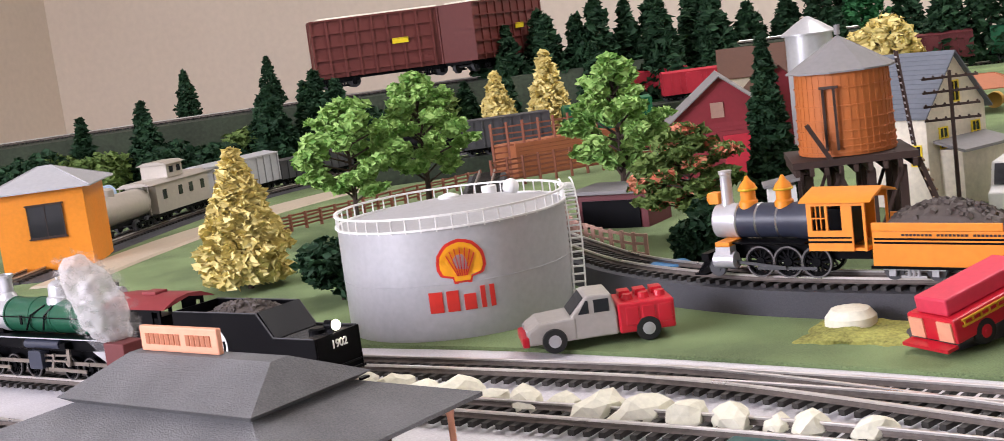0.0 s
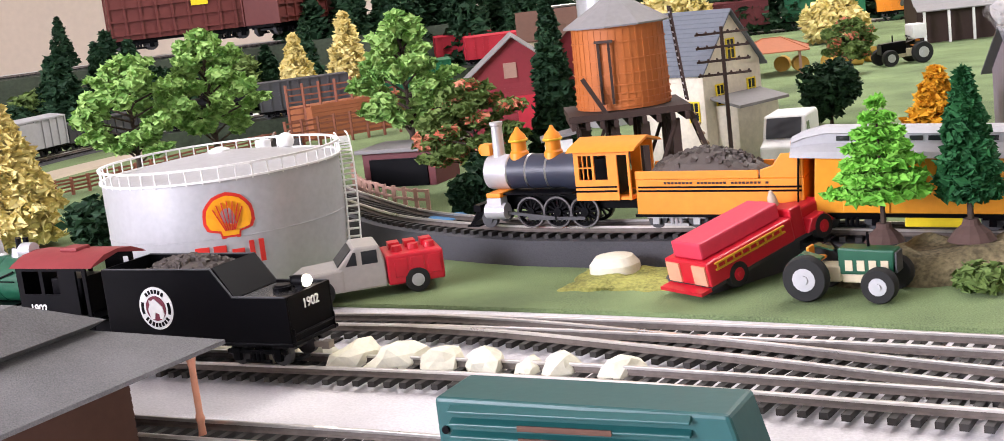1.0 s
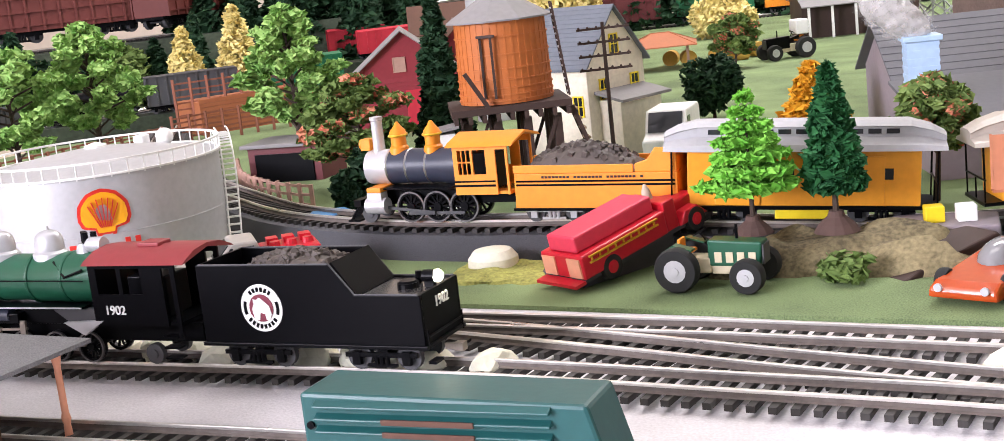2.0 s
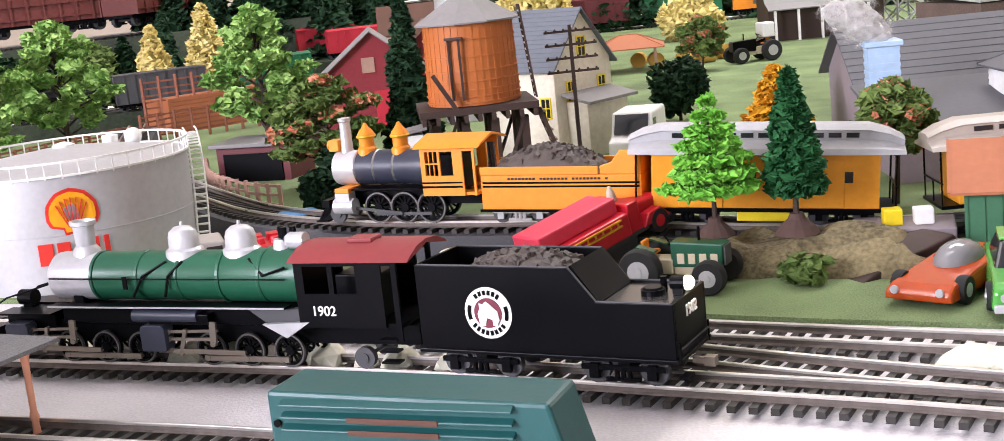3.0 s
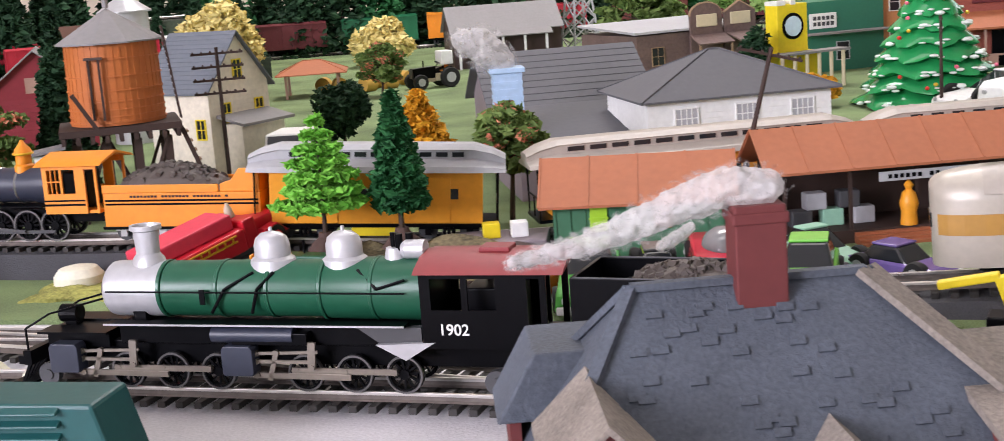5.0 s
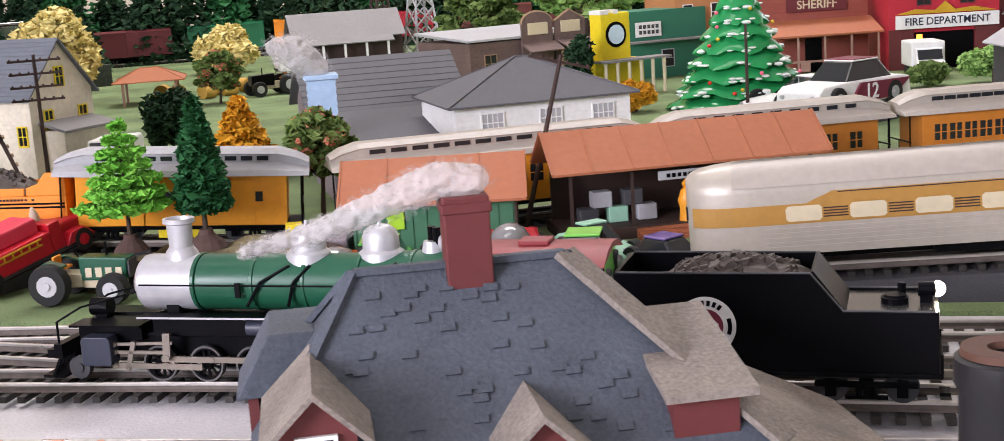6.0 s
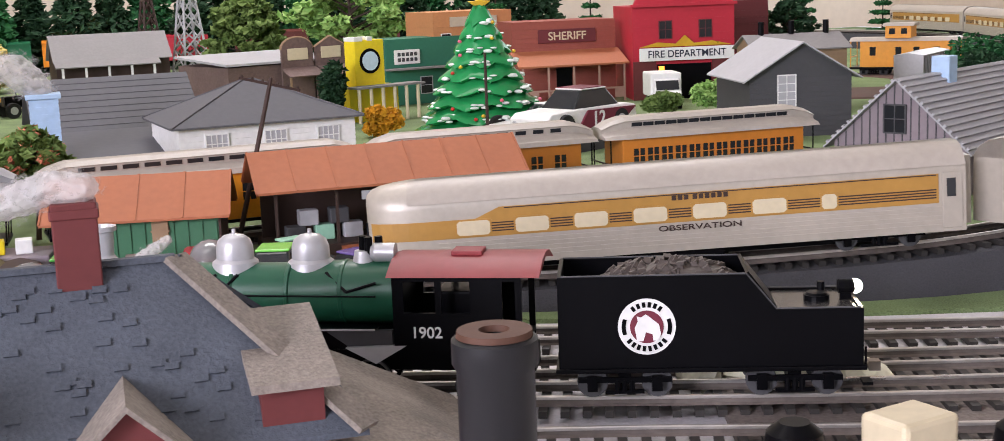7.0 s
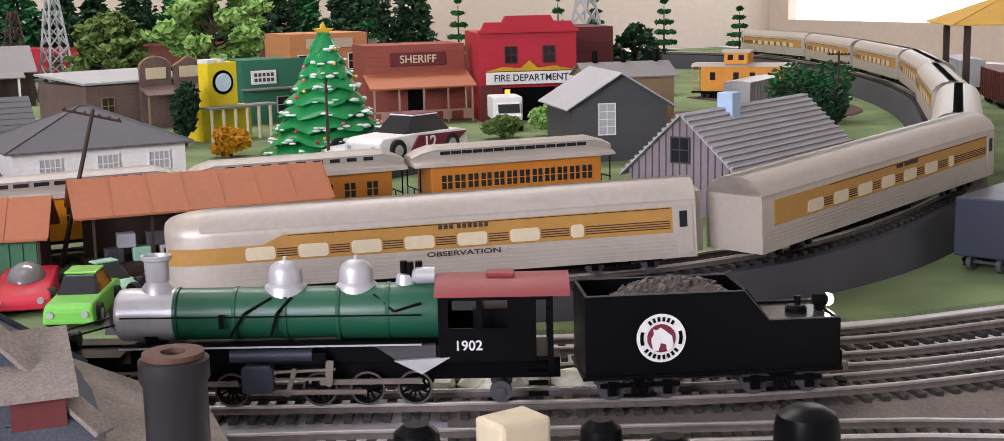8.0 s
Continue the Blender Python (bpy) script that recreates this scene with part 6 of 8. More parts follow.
pickup(pose(-0.247, 0.622, 0, 0, 0, 24))
bush(-0.455, 0.76, 0.045, 0.06, "dark green bush with pink flowers beside the tank", "leaf_dark", 3, n=2200)
bush(-0.225, 0.775, 0.05, 0.035, "dark green bush behind the oil tank", "leaf_dark", 4, n=1800)
solo("toy_car", Geo().prism([(-0.02, 0.002), (0.02, 0.002), (0.02, 0.009), (0.01, 0.015), (-0.008, 0.015), (-0.02, 0.009)], -0.01, 0.01), "blue", "small blue toy car behind the tank", "car", pose(-0.235, 0.735, 0, 0, 0, 20), bevel=0.0012)

# -- near station with two-tier roof
e = thing("station_building", "small station with two-tier grey roof and peach posts", "station", pose(-0.325, 0.40, 0, 0, 0, -18))
walls(e, 0.11, 0.06, 0.034, "brown", clap=0.003)
w2, d2 = 0.082, 0.05
v = [(-w2, -d2, 0.034), (w2, -d2, 0.034), (w2, d2, 0.034), (-w2, d2, 0.034), (-0.045, -0.022, 0.0445), (0.045, -0.022, 0.0445), (0.045, 0.022, 0.0445), (-0.045, 0.022, 0.0445)]
lo = part("lower_roof", Geo().add(v + [(x, y, z - 0.0015) for x, y, z in v[:4]], [(0, 1, 5, 4), (1, 2, 6, 5), (2, 3, 7, 6), (3, 0, 4, 7), (4, 5, 6, 7), (8, 9, 1, 0), (9, 10, 2, 1), (10, 11, 3, 2), (11, 8, 0, 3), (11, 10, 9, 8)]), "shingle_grey", e, "dark grey lower roof")
w3, d3 = 0.052, 0.028
v = [(-w3, -d3, 0.0465), (w3, -d3, 0.0465), (w3, d3, 0.0465), (-w3, d3, 0.0465), (-0.038, -0.004, 0.0575), (0.038, -0.004, 0.0575), (0.038, 0.004, 0.0575), (-0.038, 0.004, 0.0575)]
part("upper_roof", Geo().add(v + [(x * 0.9, y * 0.85, z - 0.003) for x, y, z in v[:4]], [(0, 1, 5, 4), (1, 2, 6, 5), (2, 3, 7, 6), (3, 0, 4, 7), (4, 5, 6, 7), (8, 9, 1, 0), (9, 10, 2, 1), (10, 11, 3, 2), (11, 8, 0, 3), (11, 10, 9, 8)]), "shingle_grey", e, "dark grey upper roof")
sg = part("sign_board", Geo().box(-0.034, 0.009, -0.0012, 0.0012, 0.0575, 0.067), "peach", e, "peach sign board with worn lettering", bevel=0.0006)
g = Geo()
for k in range(13):
    if k != 7:
        g.box(-0.0305 + k * 0.0028, -0.0285 + k * 0.0028, -0.0015, -0.0011, 0.0603, 0.0643)
part("sign_lettering", g, "terracotta", sg)
part("chimney", Geo().box(-0.052, -0.04, -0.005, 0.005, 0.045, 0.0605), "brick_red", e, "red brick chimney", bevel=0.0004)
for x in (-0.072, -0.024, 0.024, 0.072):
    for y in (-0.043, 0.043):
        part("post", Geo().lathe([(0.0016, -0.001), (0.0012, 0.006), (0.0017, 0.008), (0.0012, 0.01), (0.0012, 0.026), (0.002, 0.031), (0.003, 0.0345)], 10, (x, y, 0)), "peach", e, "turned peach post", True)
steam_puff(pose(-0.375, 0.418, 0.06), [(0, 0, 0.004, 0.009), (-0.004, 0, 0.012, 0.012), (-0.008, 0.001, 0.02, 0.0115), (-0.013, 0.001, 0.027, 0.009)], "white cotton smoke on the station chimney")

# -- teal boxcar body lying beside the track
e = thing("teal_container", "teal louvred railcar shell standing beside the track", "container", pose(-0.101, 0.368, 0, 0, 0, -15))
part("body", Geo().prism([(-0.043, -0.002), (0.052, -0.002), (0.044, 0.026), (-0.043, 0.0275)], -0.011, 0.011), "teal", e, "teal painted shell", bevel=0.0012)
for k in range(3):
    lv = part("louvre", Geo().prism([(-0.0108, 0.0182 + k * 0.0037), (-0.0134, 0.017 + k * 0.0037), (-0.0134, 0.0162 + k * 0.0037), (-0.0108, 0.0164 + k * 0.0037)], -0.038, 0.034, "x"), "teal", e, bevel=0.0003)
    if k < 2:
        part("worn_patch", Geo().box(-0.016, 0.012, -0.0138, -0.0133, 0.0159 + k * 0.0037, 0.0175 + k * 0.0037), "brown", lv, "rusty worn patch")
part("bolt", Geo().cyl((0.034, -0.0118, 0.012), (0.034, -0.0108, 0.012), 0.0012, n=10).cyl((-0.04, -0.0118, 0.018), (-0.04, -0.0108, 0.018), 0.0012, n=10), "black", e)
solo("figurine", Geo().lathe([(0.003, -0.002), (0.0025, 0.006), (0.0035, 0.009), (0.0028, 0.014), (0.0012, 0.0155), (0.002, 0.017), (0.0018, 0.019), (0.0004, 0.0205)], 12), "peach", "small pale figurine standing on the layout", "figurine", pose(-0.098, 0.334, 0), smooth=True)
for k, (x, y, a, mt) in enumerate(((-0.028, 0.331, 20, "peach"), (-0.012, 0.327, -10, "peach"), (0.002, 0.32, 30, "peach"), (0.012, 0.314, 5, "blue"), (-0.02, 0.32, 50, "tan"), (0.02, 0.309, -20, "peach"), (-0.005, 0.312, 15, "tan"))):
    solo("block", Geo().box(-0.006, 0.006, -0.004, 0.004, -0.002, 0.012), mt, "small " + ("pink-orange" if mt == "peach" else mt) + " block in a loose pile", "block", pose(x, y, 0, 0, 0, a), "blocks", bevel=0.0008)

# -- slate-roofed station close to the viewer
e = thing("station_building", "red station with blue-grey shingled roof and dormers", "station", pose(0.101, 0.256, 0, 0, 0, -2))
walls(e, 0.1, 0.058, 0.032, "brick_red", label="dark red wall")
v = [(-0.053, -0.04, 0.029), (0.066, -0.04, 0.029), (0.066, 0.04, 0.029), (-0.053, 0.04, 0.029), (-0.0255, 0, 0.0675), (0.0255, 0, 0.0675)]
rf = part("roof", Geo().add(v + [(x, y, z - 0.0015) for x, y, z in v[:4]], [(0, 1, 5, 4), (1, 2, 5), (2, 3, 4, 5), (3, 0, 4), (6, 7, 1, 0), (7, 8, 2, 1), (8, 9, 3, 2), (9, 6, 0, 3), (9, 8, 7, 6)]), "slate_shingle", e, "blue-grey shingled hip roof")
for a, b in ((0, 4), (1, 5), (2, 5), (3, 4), (4, 5)):
    wide = 0.0075 if a == 1 else 0.0028
    part("ridge_cap", Geo().bar(Vector(v[a]) + Vector((0, 0, 0.0005)), Vector(v[b]) + Vector((0, 0, 0.0005)), wide, 0.0016), "tan_shingle" if a == 1 else "slate_shingle", rf)
rr = random.Random(9)
for k in range(60):
    u, t = rr.uniform(0.08, 0.92), rr.uniform(0.08, 0.9)
    p0 = Vector(v[0]).lerp(Vector(v[1]), u)
    p1 = Vector(v[4]).lerp(Vector(v[5]), u)
    p = p0.lerp(p1, t)
    part("shingle", Geo().box(-0.0017, 0.0017, -0.001, 0.001, -0.0002, 0.0006, Matrix.Translation(p) @ pose(0, 0, 0, 44, 0, 0)), "slate_shingle", rf)
part("chimney", Geo().box(-0.0035, 0.0075, -0.005, 0.005, 0.055, 0.0845).box(-0.004, 0.008, -0.0055, 0.0055, 0.0805, 0.083), "brick_red", e, "red brick chimney", bevel=0.0004)


def dormer(e, x, y, z, w, h, d, roof, win=True, face_side=1):
    dm = part("dormer", Geo().prism([(x - w / 2, z), (x + w / 2, z), (x + w / 2, z + h), (x, z + h + w * 0.45), (x - w / 2, z + h)], y, y + d), "brick_red", e, "dark red gabled dormer")
    o = 0.0035
    g = Geo()
    for s in (-1, 1):
        a, b = (x + s * (w / 2 + o), z + h - o * 0.9), (x, z + h + w * 0.45 + 0.0008)
        g.prism([a, b, (b[0], b[1] + 0.0016), (a[0], a[1] + 0.0016)], y - o, y + d)
    part("dormer_roof", g, roof, dm)
    if win:
        window(dm, pose(x, y - 0.0003, z + h * 0.15), w * 0.42, h * 0.8, "white", "glass", 2, 3)
    return dm


dormer(e, -0.037, -0.043, 0.026, 0.017, 0.018, 0.035, "tan_shingle")
dormer(e, 0.01, -0.046, 0.014, 0.032, 0.014, 0.042, "tan_shingle", False)
bx = part("box_dormer", Geo().box(0.041, 0.056, -0.037, -0.005, 0.026, 0.041), "brick_red", e, "dark red square dormer")
part("dormer_roof", Geo().prism([(-0.0405, 0.041), (0.002, 0.05), (0.002, 0.052), (-0.0405, 0.043)], 0.0385, 0.0595, "x"), "tan_shingle", bx, "tan-grey shed roof")
part("wing_roof", Geo().prism([(-0.056, 0.038), (-0.03, 0.038), (-0.03, 0.0535), (-0.047, 0.0535)], 0.005, 0.03), "slate_shingle", e, "blue-grey side roof", bevel=0.0006)
part("wing_wall", Geo().box(-0.053, -0.0505, 0.007, 0.028, -0.001, 0.038), "brick_red", e)
part("porch_roof", Geo().add([(0.05, -0.05, 0.022), (0.105, -0.035, 0.012), (0.105, 0.03, 0.012), (0.05, 0.03, 0.04), (0.05, -0.05, 0.020), (0.105, -0.035, 0.010), (0.105, 0.03, 0.010), (0.05, 0.03, 0.038)], [(0, 1, 2, 3), (7, 6, 5, 4), (0, 4, 5, 1), (1, 5, 6, 2), (2, 6, 7, 3), (3, 7, 4, 0)]), "tan_shingle", e, "tan-grey sloping porch roof")
for x, y in ((0.1, -0.03), (0.1, 0.026)):
    part("post", Geo().cyl((x, y, -0.001), (x, y, 0.011), 0.0012, n=8), "brick_red", e)
steam_puff(pose(0.1035, 0.256, 0.0845), [(0.001, 0, 0.003, 0.006), (-0.006, 0.001, 0.0035, 0.0062), (-0.014, 0.002, 0.001, 0.0058), (-0.022, 0.003, -0.002, 0.005), (-0.03, 0.004, -0.005, 0.0042), (-0.038, 0.005, -0.0075, 0.0034), (-0.046, 0.006, -0.009, 0.0028), (-0.052, 0.006, -0.01, 0.0022)], "long white cotton smoke trail on the chimney")

# -- small dark objects close to the viewer
solo("canister", Geo().lathe([(0.0075, -0.002), (0.0075, 0.062), (0.0083, 0.0635), (0.0083, 0.068), (0.0076, 0.0685), (0.003, 0.0685), (0.0026, 0.062), (0.0005, 0.062)], 28), "canister_black", "dark cylindrical canister with a brown ring lid and hole", "canister", pose(0.1748, 0.142, 0), smooth=True)
part("lid", Geo().lathe([(0.0026, 0.0686), (0.0074, 0.0686), (0.0072, 0.0698), (0.003, 0.0698), (0.0026, 0.0686)], 28), "brown", scene.objects["canister"], "brown ring lid", True)
solo("wooden_block", Geo().box(-0.0075, 0.0075, -0.006, 0.006, -0.002, 0.049), "cream", "pale yellow wooden block", "block", pose(0.2519, 0.12, 0, 0, 0, 12), bevel=0.0012)
for x, y, h, r in ((0.2275, 0.122, 0.05, 0.006), (0.272, 0.112, 0.0475, 0.0055), (0.339, 0.12, 0.0385, 0.009), (0.2875, 0.105, 0.043, 0.006)):
    solo("bottle", Geo().lathe([(r, -0.002), (r, h - 0.006), (r * 0.9, h - 0.002), (r * 0.5, h)], 20), "black", "black rounded bottle standing close by", "bottle", pose(x, y, 0), "bottles", smooth=True)


# -- rocks along the yard
def rock(x, y, s, seed):
    r = random.Random(seed)
    bm = bmesh.new()
    bmesh.ops.create_icosphere(bm, subdivisions=2, radius=1)
    for v in bm.verts:
        k = 1 + 0.35 * noise.noise(v.co * 1.3 + Vector((seed, 0, 0)))
        v.co = Vector((v.co.x * s * 1.35 * k, v.co.y * s * 0.9 * k, max(v.co.z, -0.45) * s * 0.75 * k))
        v.co.z = round(v.co.z / (s * 0.2)) * s * 0.2 * 0.3 + v.co.z * 0.7
    me = bpy.data.meshes.new("rock")
    bm.to_mesh(me)
    bm.free()
    me.materials.append(M["rock"])
    ob = new("rock", me)
    ob.matrix_basis = pose(x, y, s * 0.28, 0, 0, r.uniform(0, 180))
    return tagged(ob, "pale cream broken stone beside the track", "rock", "rocks")


for k, (x, y, s) in enumerate(((-0.345, 0.556, 0.0065), (-0.325, 0.546, 0.0075), (-0.305, 0.538, 0.007), (-0.287, 0.532, 0.009), (-0.268, 0.522, 0.006), (-0.25, 0.514, 0.0085), (-0.232, 0.509, 0.007), (-0.213, 0.5, 0.0095), (-0.195, 0.494, 0.0095), (-0.176, 0.488, 0.009), (-0.158, 0.483, 0.009), (-0.14, 0.476, 0.006), (-0.128, 0.473, 0.008), (-0.105, 0.467, 0.0075), (0.066, 0.43, 0.0085), (0.08, 0.424, 0.009), (0.298, 0.298, 0.009), (0.314, 0.293, 0.0105), (0.33, 0.284, 0.009), (0.345, 0.276, 0.008), (0.318, 0.281, 0.008))):
    rock(x, y, s, k)
solo("rock", Geo().lathe([(0.012, 0), (0.0118, 0.004), (0.009, 0.0075), (0.003, 0.0088)], 14, (0, 0, -0.001)), "rock", "large smooth cream stone on the scenery mat", "rock", pose(-0.126, 0.62, 0.004, 0, 0, 10), "rocks", smooth=True)

# -- fire engine, tractor and the scenery mats
def mound_mat(x, y, w, d, h, material, label, seed):
    g = Geo()
    n, k = 26, 14
    for i in range(n):
        for j in range(k):
            u, v = i / (n - 1), j / (k - 1)
            edge = min(u, 1 - u, v, 1 - v) * 5
            zz = min(edge, 1) * h * (0.6 + 0.5 * noise.noise(Vector((u * 4 + seed, v * 3, 0)))) if edge > 0 else -0.001
            jx, jy = noise.noise(Vector((u * 6, v * 6, seed))) * 0.006, noise.noise(Vector((u * 6 + 9, v * 6, seed))) * 0.006
            g.v.append(((u - 0.5) * w + jx, (v - 0.5) * d + jy, max(zz, -0.001)))
    g.f = [(i * k + j, (i + 1) * k + j, (i + 1) * k + j + 1, i * k + j + 1) for i in range(n - 1) for j in range(k - 1)]
    return solo("scenery_mat", g, material, label, "scenery", pose(x, y, 0, 0, 0, -16), smooth=True)


mound_mat(-0.118, 0.612, 0.06, 0.04, 0.006, "mat_yellow", "yellow-green turf scenery mat", 1)
mound_mat(0.034, 0.582, 0.115, 0.048, 0.019, "mat_mixed", "brown and green turf scenery mound", 2)
solo("ramp", Geo().prism([(-0.03, -0.001), (0.03, -0.001), (0.03, 0.012), (-0.025, 0.002)], -0.018, 0.018, "y"), "dark_grey", "dark grey sloping ramp", "ramp", pose(-0.075, 0.608, 0, 0, 0, 48), bevel=0.0005)
solo("ramp", Geo().prism([(-0.03, -0.001), (0.03, -0.001), (0.02, 0.012), (-0.02, 0.003)], -0.014, 0.014, "y"), "dark_brown", "dark brown earth ramp by the cars", "ramp", pose(0.066, 0.572, 0, 0, 0, 30), bevel=0.001)
solo("wooden_platform", Geo().box(-0.022, 0.022, -0.014, 0.014, -0.001, 0.012), "grey_purple", "low platform with small boxes beside the track", "platform", pose(0.075, 0.6, 0, 0, 0, -10), bevel=0.0008)
solo("crate", Geo().box(-0.004, 0.004, -0.004, 0.004, 0, 0.007), "yellow", "small yellow box on the platform", "crate", pose(0.07, 0.598, 0.012), bevel=0.0005)
solo("crate", Geo().box(-0.004, 0.004, -0.004, 0.004, 0, 0.007), "white", "small white box on the platform", "crate", pose(0.083, 0.596, 0.012), bevel=0.0005)


def fire_engine(m):
    e = thing("fire_engine", "red toy fire engine tilted on a ramp", "truck", m)
    part("chassis", Geo().box(-0.038, 0.04, -0.0115, 0.0115, 0.004, 0.007), "dark_grey", e)
    part("body", Geo().box(-0.04, 0.012, -0.0135, 0.0135, 0.006, 0.017), "red_truck", e, "red body", bevel=0.001)
    part("hose_bed", Geo().box(-0.038, 0.01, -0.009, 0.009, 0.017, 0.0245), "pink_red", e, "pinkish red hose bed", bevel=0.001)
    part("cab", Geo().box(0.0125, 0.02, -0.0125, 0.0125, 0.006, 0.02), "red_truck", e, bevel=0.0008)
    part("bonnet", Geo().box(0.0205, 0.038, -0.0075, 0.0075, 0.006, 0.016), "red_truck", e, bevel=0.001)
    for s in (-1, 1):
        part("mudguard", Geo().prism([(0.02, 0.006), (0.024, 0.0115), (0.032, 0.012), (0.038, 0.006)], s * 0.0078, s * 0.0135), "red_truck", e, bevel=0.0005)
        part("ladder", Geo().box(-0.036, 0.006, s * 0.0136, s * 0.0146, 0.0125, 0.0132).box(-0.036, 0.006, s * 0.0136, s * 0.0146, 0.0152, 0.0159), "gold", e)
    for k in range(9):
        part("ladder_rung", Geo().box(-0.035 + k * 0.0048, -0.0344 + k * 0.0048, -0.0145, -0.0137, 0.0132, 0.0152), "gold", e)
    part("rear_panel", Geo().box(-0.0408, -0.04, -0.012, -0.004, 0.007, 0.0155).box(-0.0408, -0.04, 0.004, 0.012, 0.007, 0.0155), "peach", e)
    part("rear_step", Geo().box(-0.046, -0.04, -0.013, 0.013, 0.0045, 0.006), "red_truck", e)
    part("bell", Geo().lathe([(0.0025, 0), (0.002, 0.004), (0.0006, 0.007)], 10, (0.016, 0, 0.02)), "tan", e, "", True)
    wheel4(e, (-0.024, 0.03), 0.0115, (0.0058, 0.0058), 0.0045, "red_truck")
    return e


fire_engine(pose(-0.06, 0.604, 0.007, 0, -11, 46))


def tractor(m, body, label, scale=1.0, hub="silver"):
    e = thing("tractor", label, "tractor", m, "tractors")
    part("bonnet", Geo().prism([(-0.001, 0.0095), (0.021, 0.0095), (0.022, 0.0195), (-0.001, 0.0205)], -0.0048, 0.0048), body, e, "", bevel=0.0008)
    g = Geo()
    for k in range(4):
        g.box(0.002 + k * 0.0048, 0.005 + k * 0.0048, -0.0052, -0.0047, 0.0112, 0.0155)
    part("engine_vent", g, "cream", e)
    part("engine", Geo().box(0.0, 0.018, -0.004, 0.004, 0.006, 0.01).box(-0.015, 0.0, -0.005, 0.005, 0.0065, 0.013), "cream", e, "cream engine block", bevel=0.0006)
    part("seat", Geo().box(-0.014, -0.008, -0.0035, 0.0035, 0.0145, 0.016).box(-0.0145, -0.013, -0.0035, 0.0035, 0.016, 0.0205), "orange", e, "", bevel=0.0006)
    part("steering_wheel", Geo().cyl((-0.003, 0, 0.0195), (-0.005, 0, 0.0225), 0.0004, n=6).lathe([(0.0028, 0), (0.0034, 0), (0.0034, 0.0005), (0.0028, 0.0005), (0.0028, 0)], 14, (0, 0, 0), pose(-0.0052, 0, 0.0228, 0, -30, 0)), "black", e)
    part("exhaust", Geo().cyl((0.01, 0.001, 0.02), (0.01, 0.001, 0.026), 0.0006, n=8), "black", e)
    part("grille", Geo().box(0.0219, 0.0226, -0.0042, 0.0042, 0.0105, 0.0185), "dark_grey", e)
    for s in (-1, 1):
        part("mudguard", Geo().prism([(-0.019, 0.0165), (-0.014, 0.0195), (-0.006, 0.0175), (-0.006, 0.0168), (-0.014, 0.0187), (-0.0185, 0.016)], s * 0.0055, s * 0.0105), body, e)
    wheel4(e, (-0.0122, 0.0175), 0.0115, (0.0095, 0.0072), 0.0065, hub)
    e.scale = (scale, scale, scale)
    return e


tractor(pose(-0.0245, 0.562, 0, 0, 0, -20), "green_paint", "dark green toy tractor with cream engine and chrome hubs")
tractor(pose(0.081, 1.56, 0, 0, 0, 200), "black", "black toy tractor with white seat on the grass", 1.25)
part("seat_back", Geo().box(-0.018, -0.006, -0.008, 0.008, 0.021, 0.034), "white", scene.objects["tractor.001"], "white hood", bevel=0.001)
bush(0.03, 0.555, 0.012, 0.026, "small olive green bush on the grass", "leaf_olive", 7, n=500, leaf=0.0024)
broad_tree(-0.257, 0.91, 0.078, 0.08, "green apple tree covered in pink-red blossom", "leaf_olive", 4, 0.22, n=6500, blossom="leaf_red")

# -- toy cars by the shed
car(pose(0.082, 0.53, 0, 0, 0, 54), 0.066, 0.027, 0.019, "car_orange", "metallic orange low toy sports car", CAR_LOW, CAB_LOW, bubble=True)
car(pose(0.1035, 0.514, 0, 0, 0, 80), 0.07, 0.027, 0.0225, "car_green", "bright green old toy saloon car with chrome bumper", CAR_TALL, CAB_TALL, bumper="silver")
car(pose(0.131, 0.512, 0, 0, 0, 84), 0.058, 0.017, 0.019, "tyre_grey", "grey toy hot rod with open engine", CAR_TALL, CAB_TALL, (0.005, 0.008))
car(pose(0.165, 0.535, 0, 0, 0, 80), 0.066, 0.03, 0.021, "car_red", "pink-red toy sports car with clear bubble canopy", CAR_LOW, CAB_LOW, bubble=True)
car(pose(0.188, 0.49, 0, 0, 0, 70), 0.06, 0.024, 0.022, "lime_car", "lime green toy car", CAR_TALL, CAB_TALL)
car(pose(0.229, 0.498, 0, 0, 0, 120), 0.046, 0.02, 0.015, "car_purple", "purple toy car beside the observation car", CAR_TALL, CAB_TALL)
car(pose(0.205, 0.53, 0, 0, 0, 110), 0.05, 0.02, 0.018, "pale_green", "pale green toy car in the yard", CAR_LOW, CAB_LOW)
steam_puff(pose(0.132, 0.505, 0.02), [(0, 0, 0.001, 0.003), (0.004, 0, 0.003, 0.0038), (0.008, 0, 0.005, 0.0036), (0.012, 0.001, 0.0075, 0.003)], "white cotton smoke on the grey hot rod")
e = thing("yellow_crane", "yellow toy crane arm beside the track", "crane", pose(0.218, 0.405, 0, 0, 0, -30))
part("arm", Geo().bar((-0.012, 0, 0.02), (0.008, 0, 0.024), 0.004, 0.003).bar((0.008, 0, 0.024), (0.013, 0, 0.01), 0.004, 0.004), "yellow", e, bevel=0.0006)
part("base", Geo().box(0.004, 0.018, -0.006, 0.006, -0.001, 0.011), "black", e, bevel=0.0008)

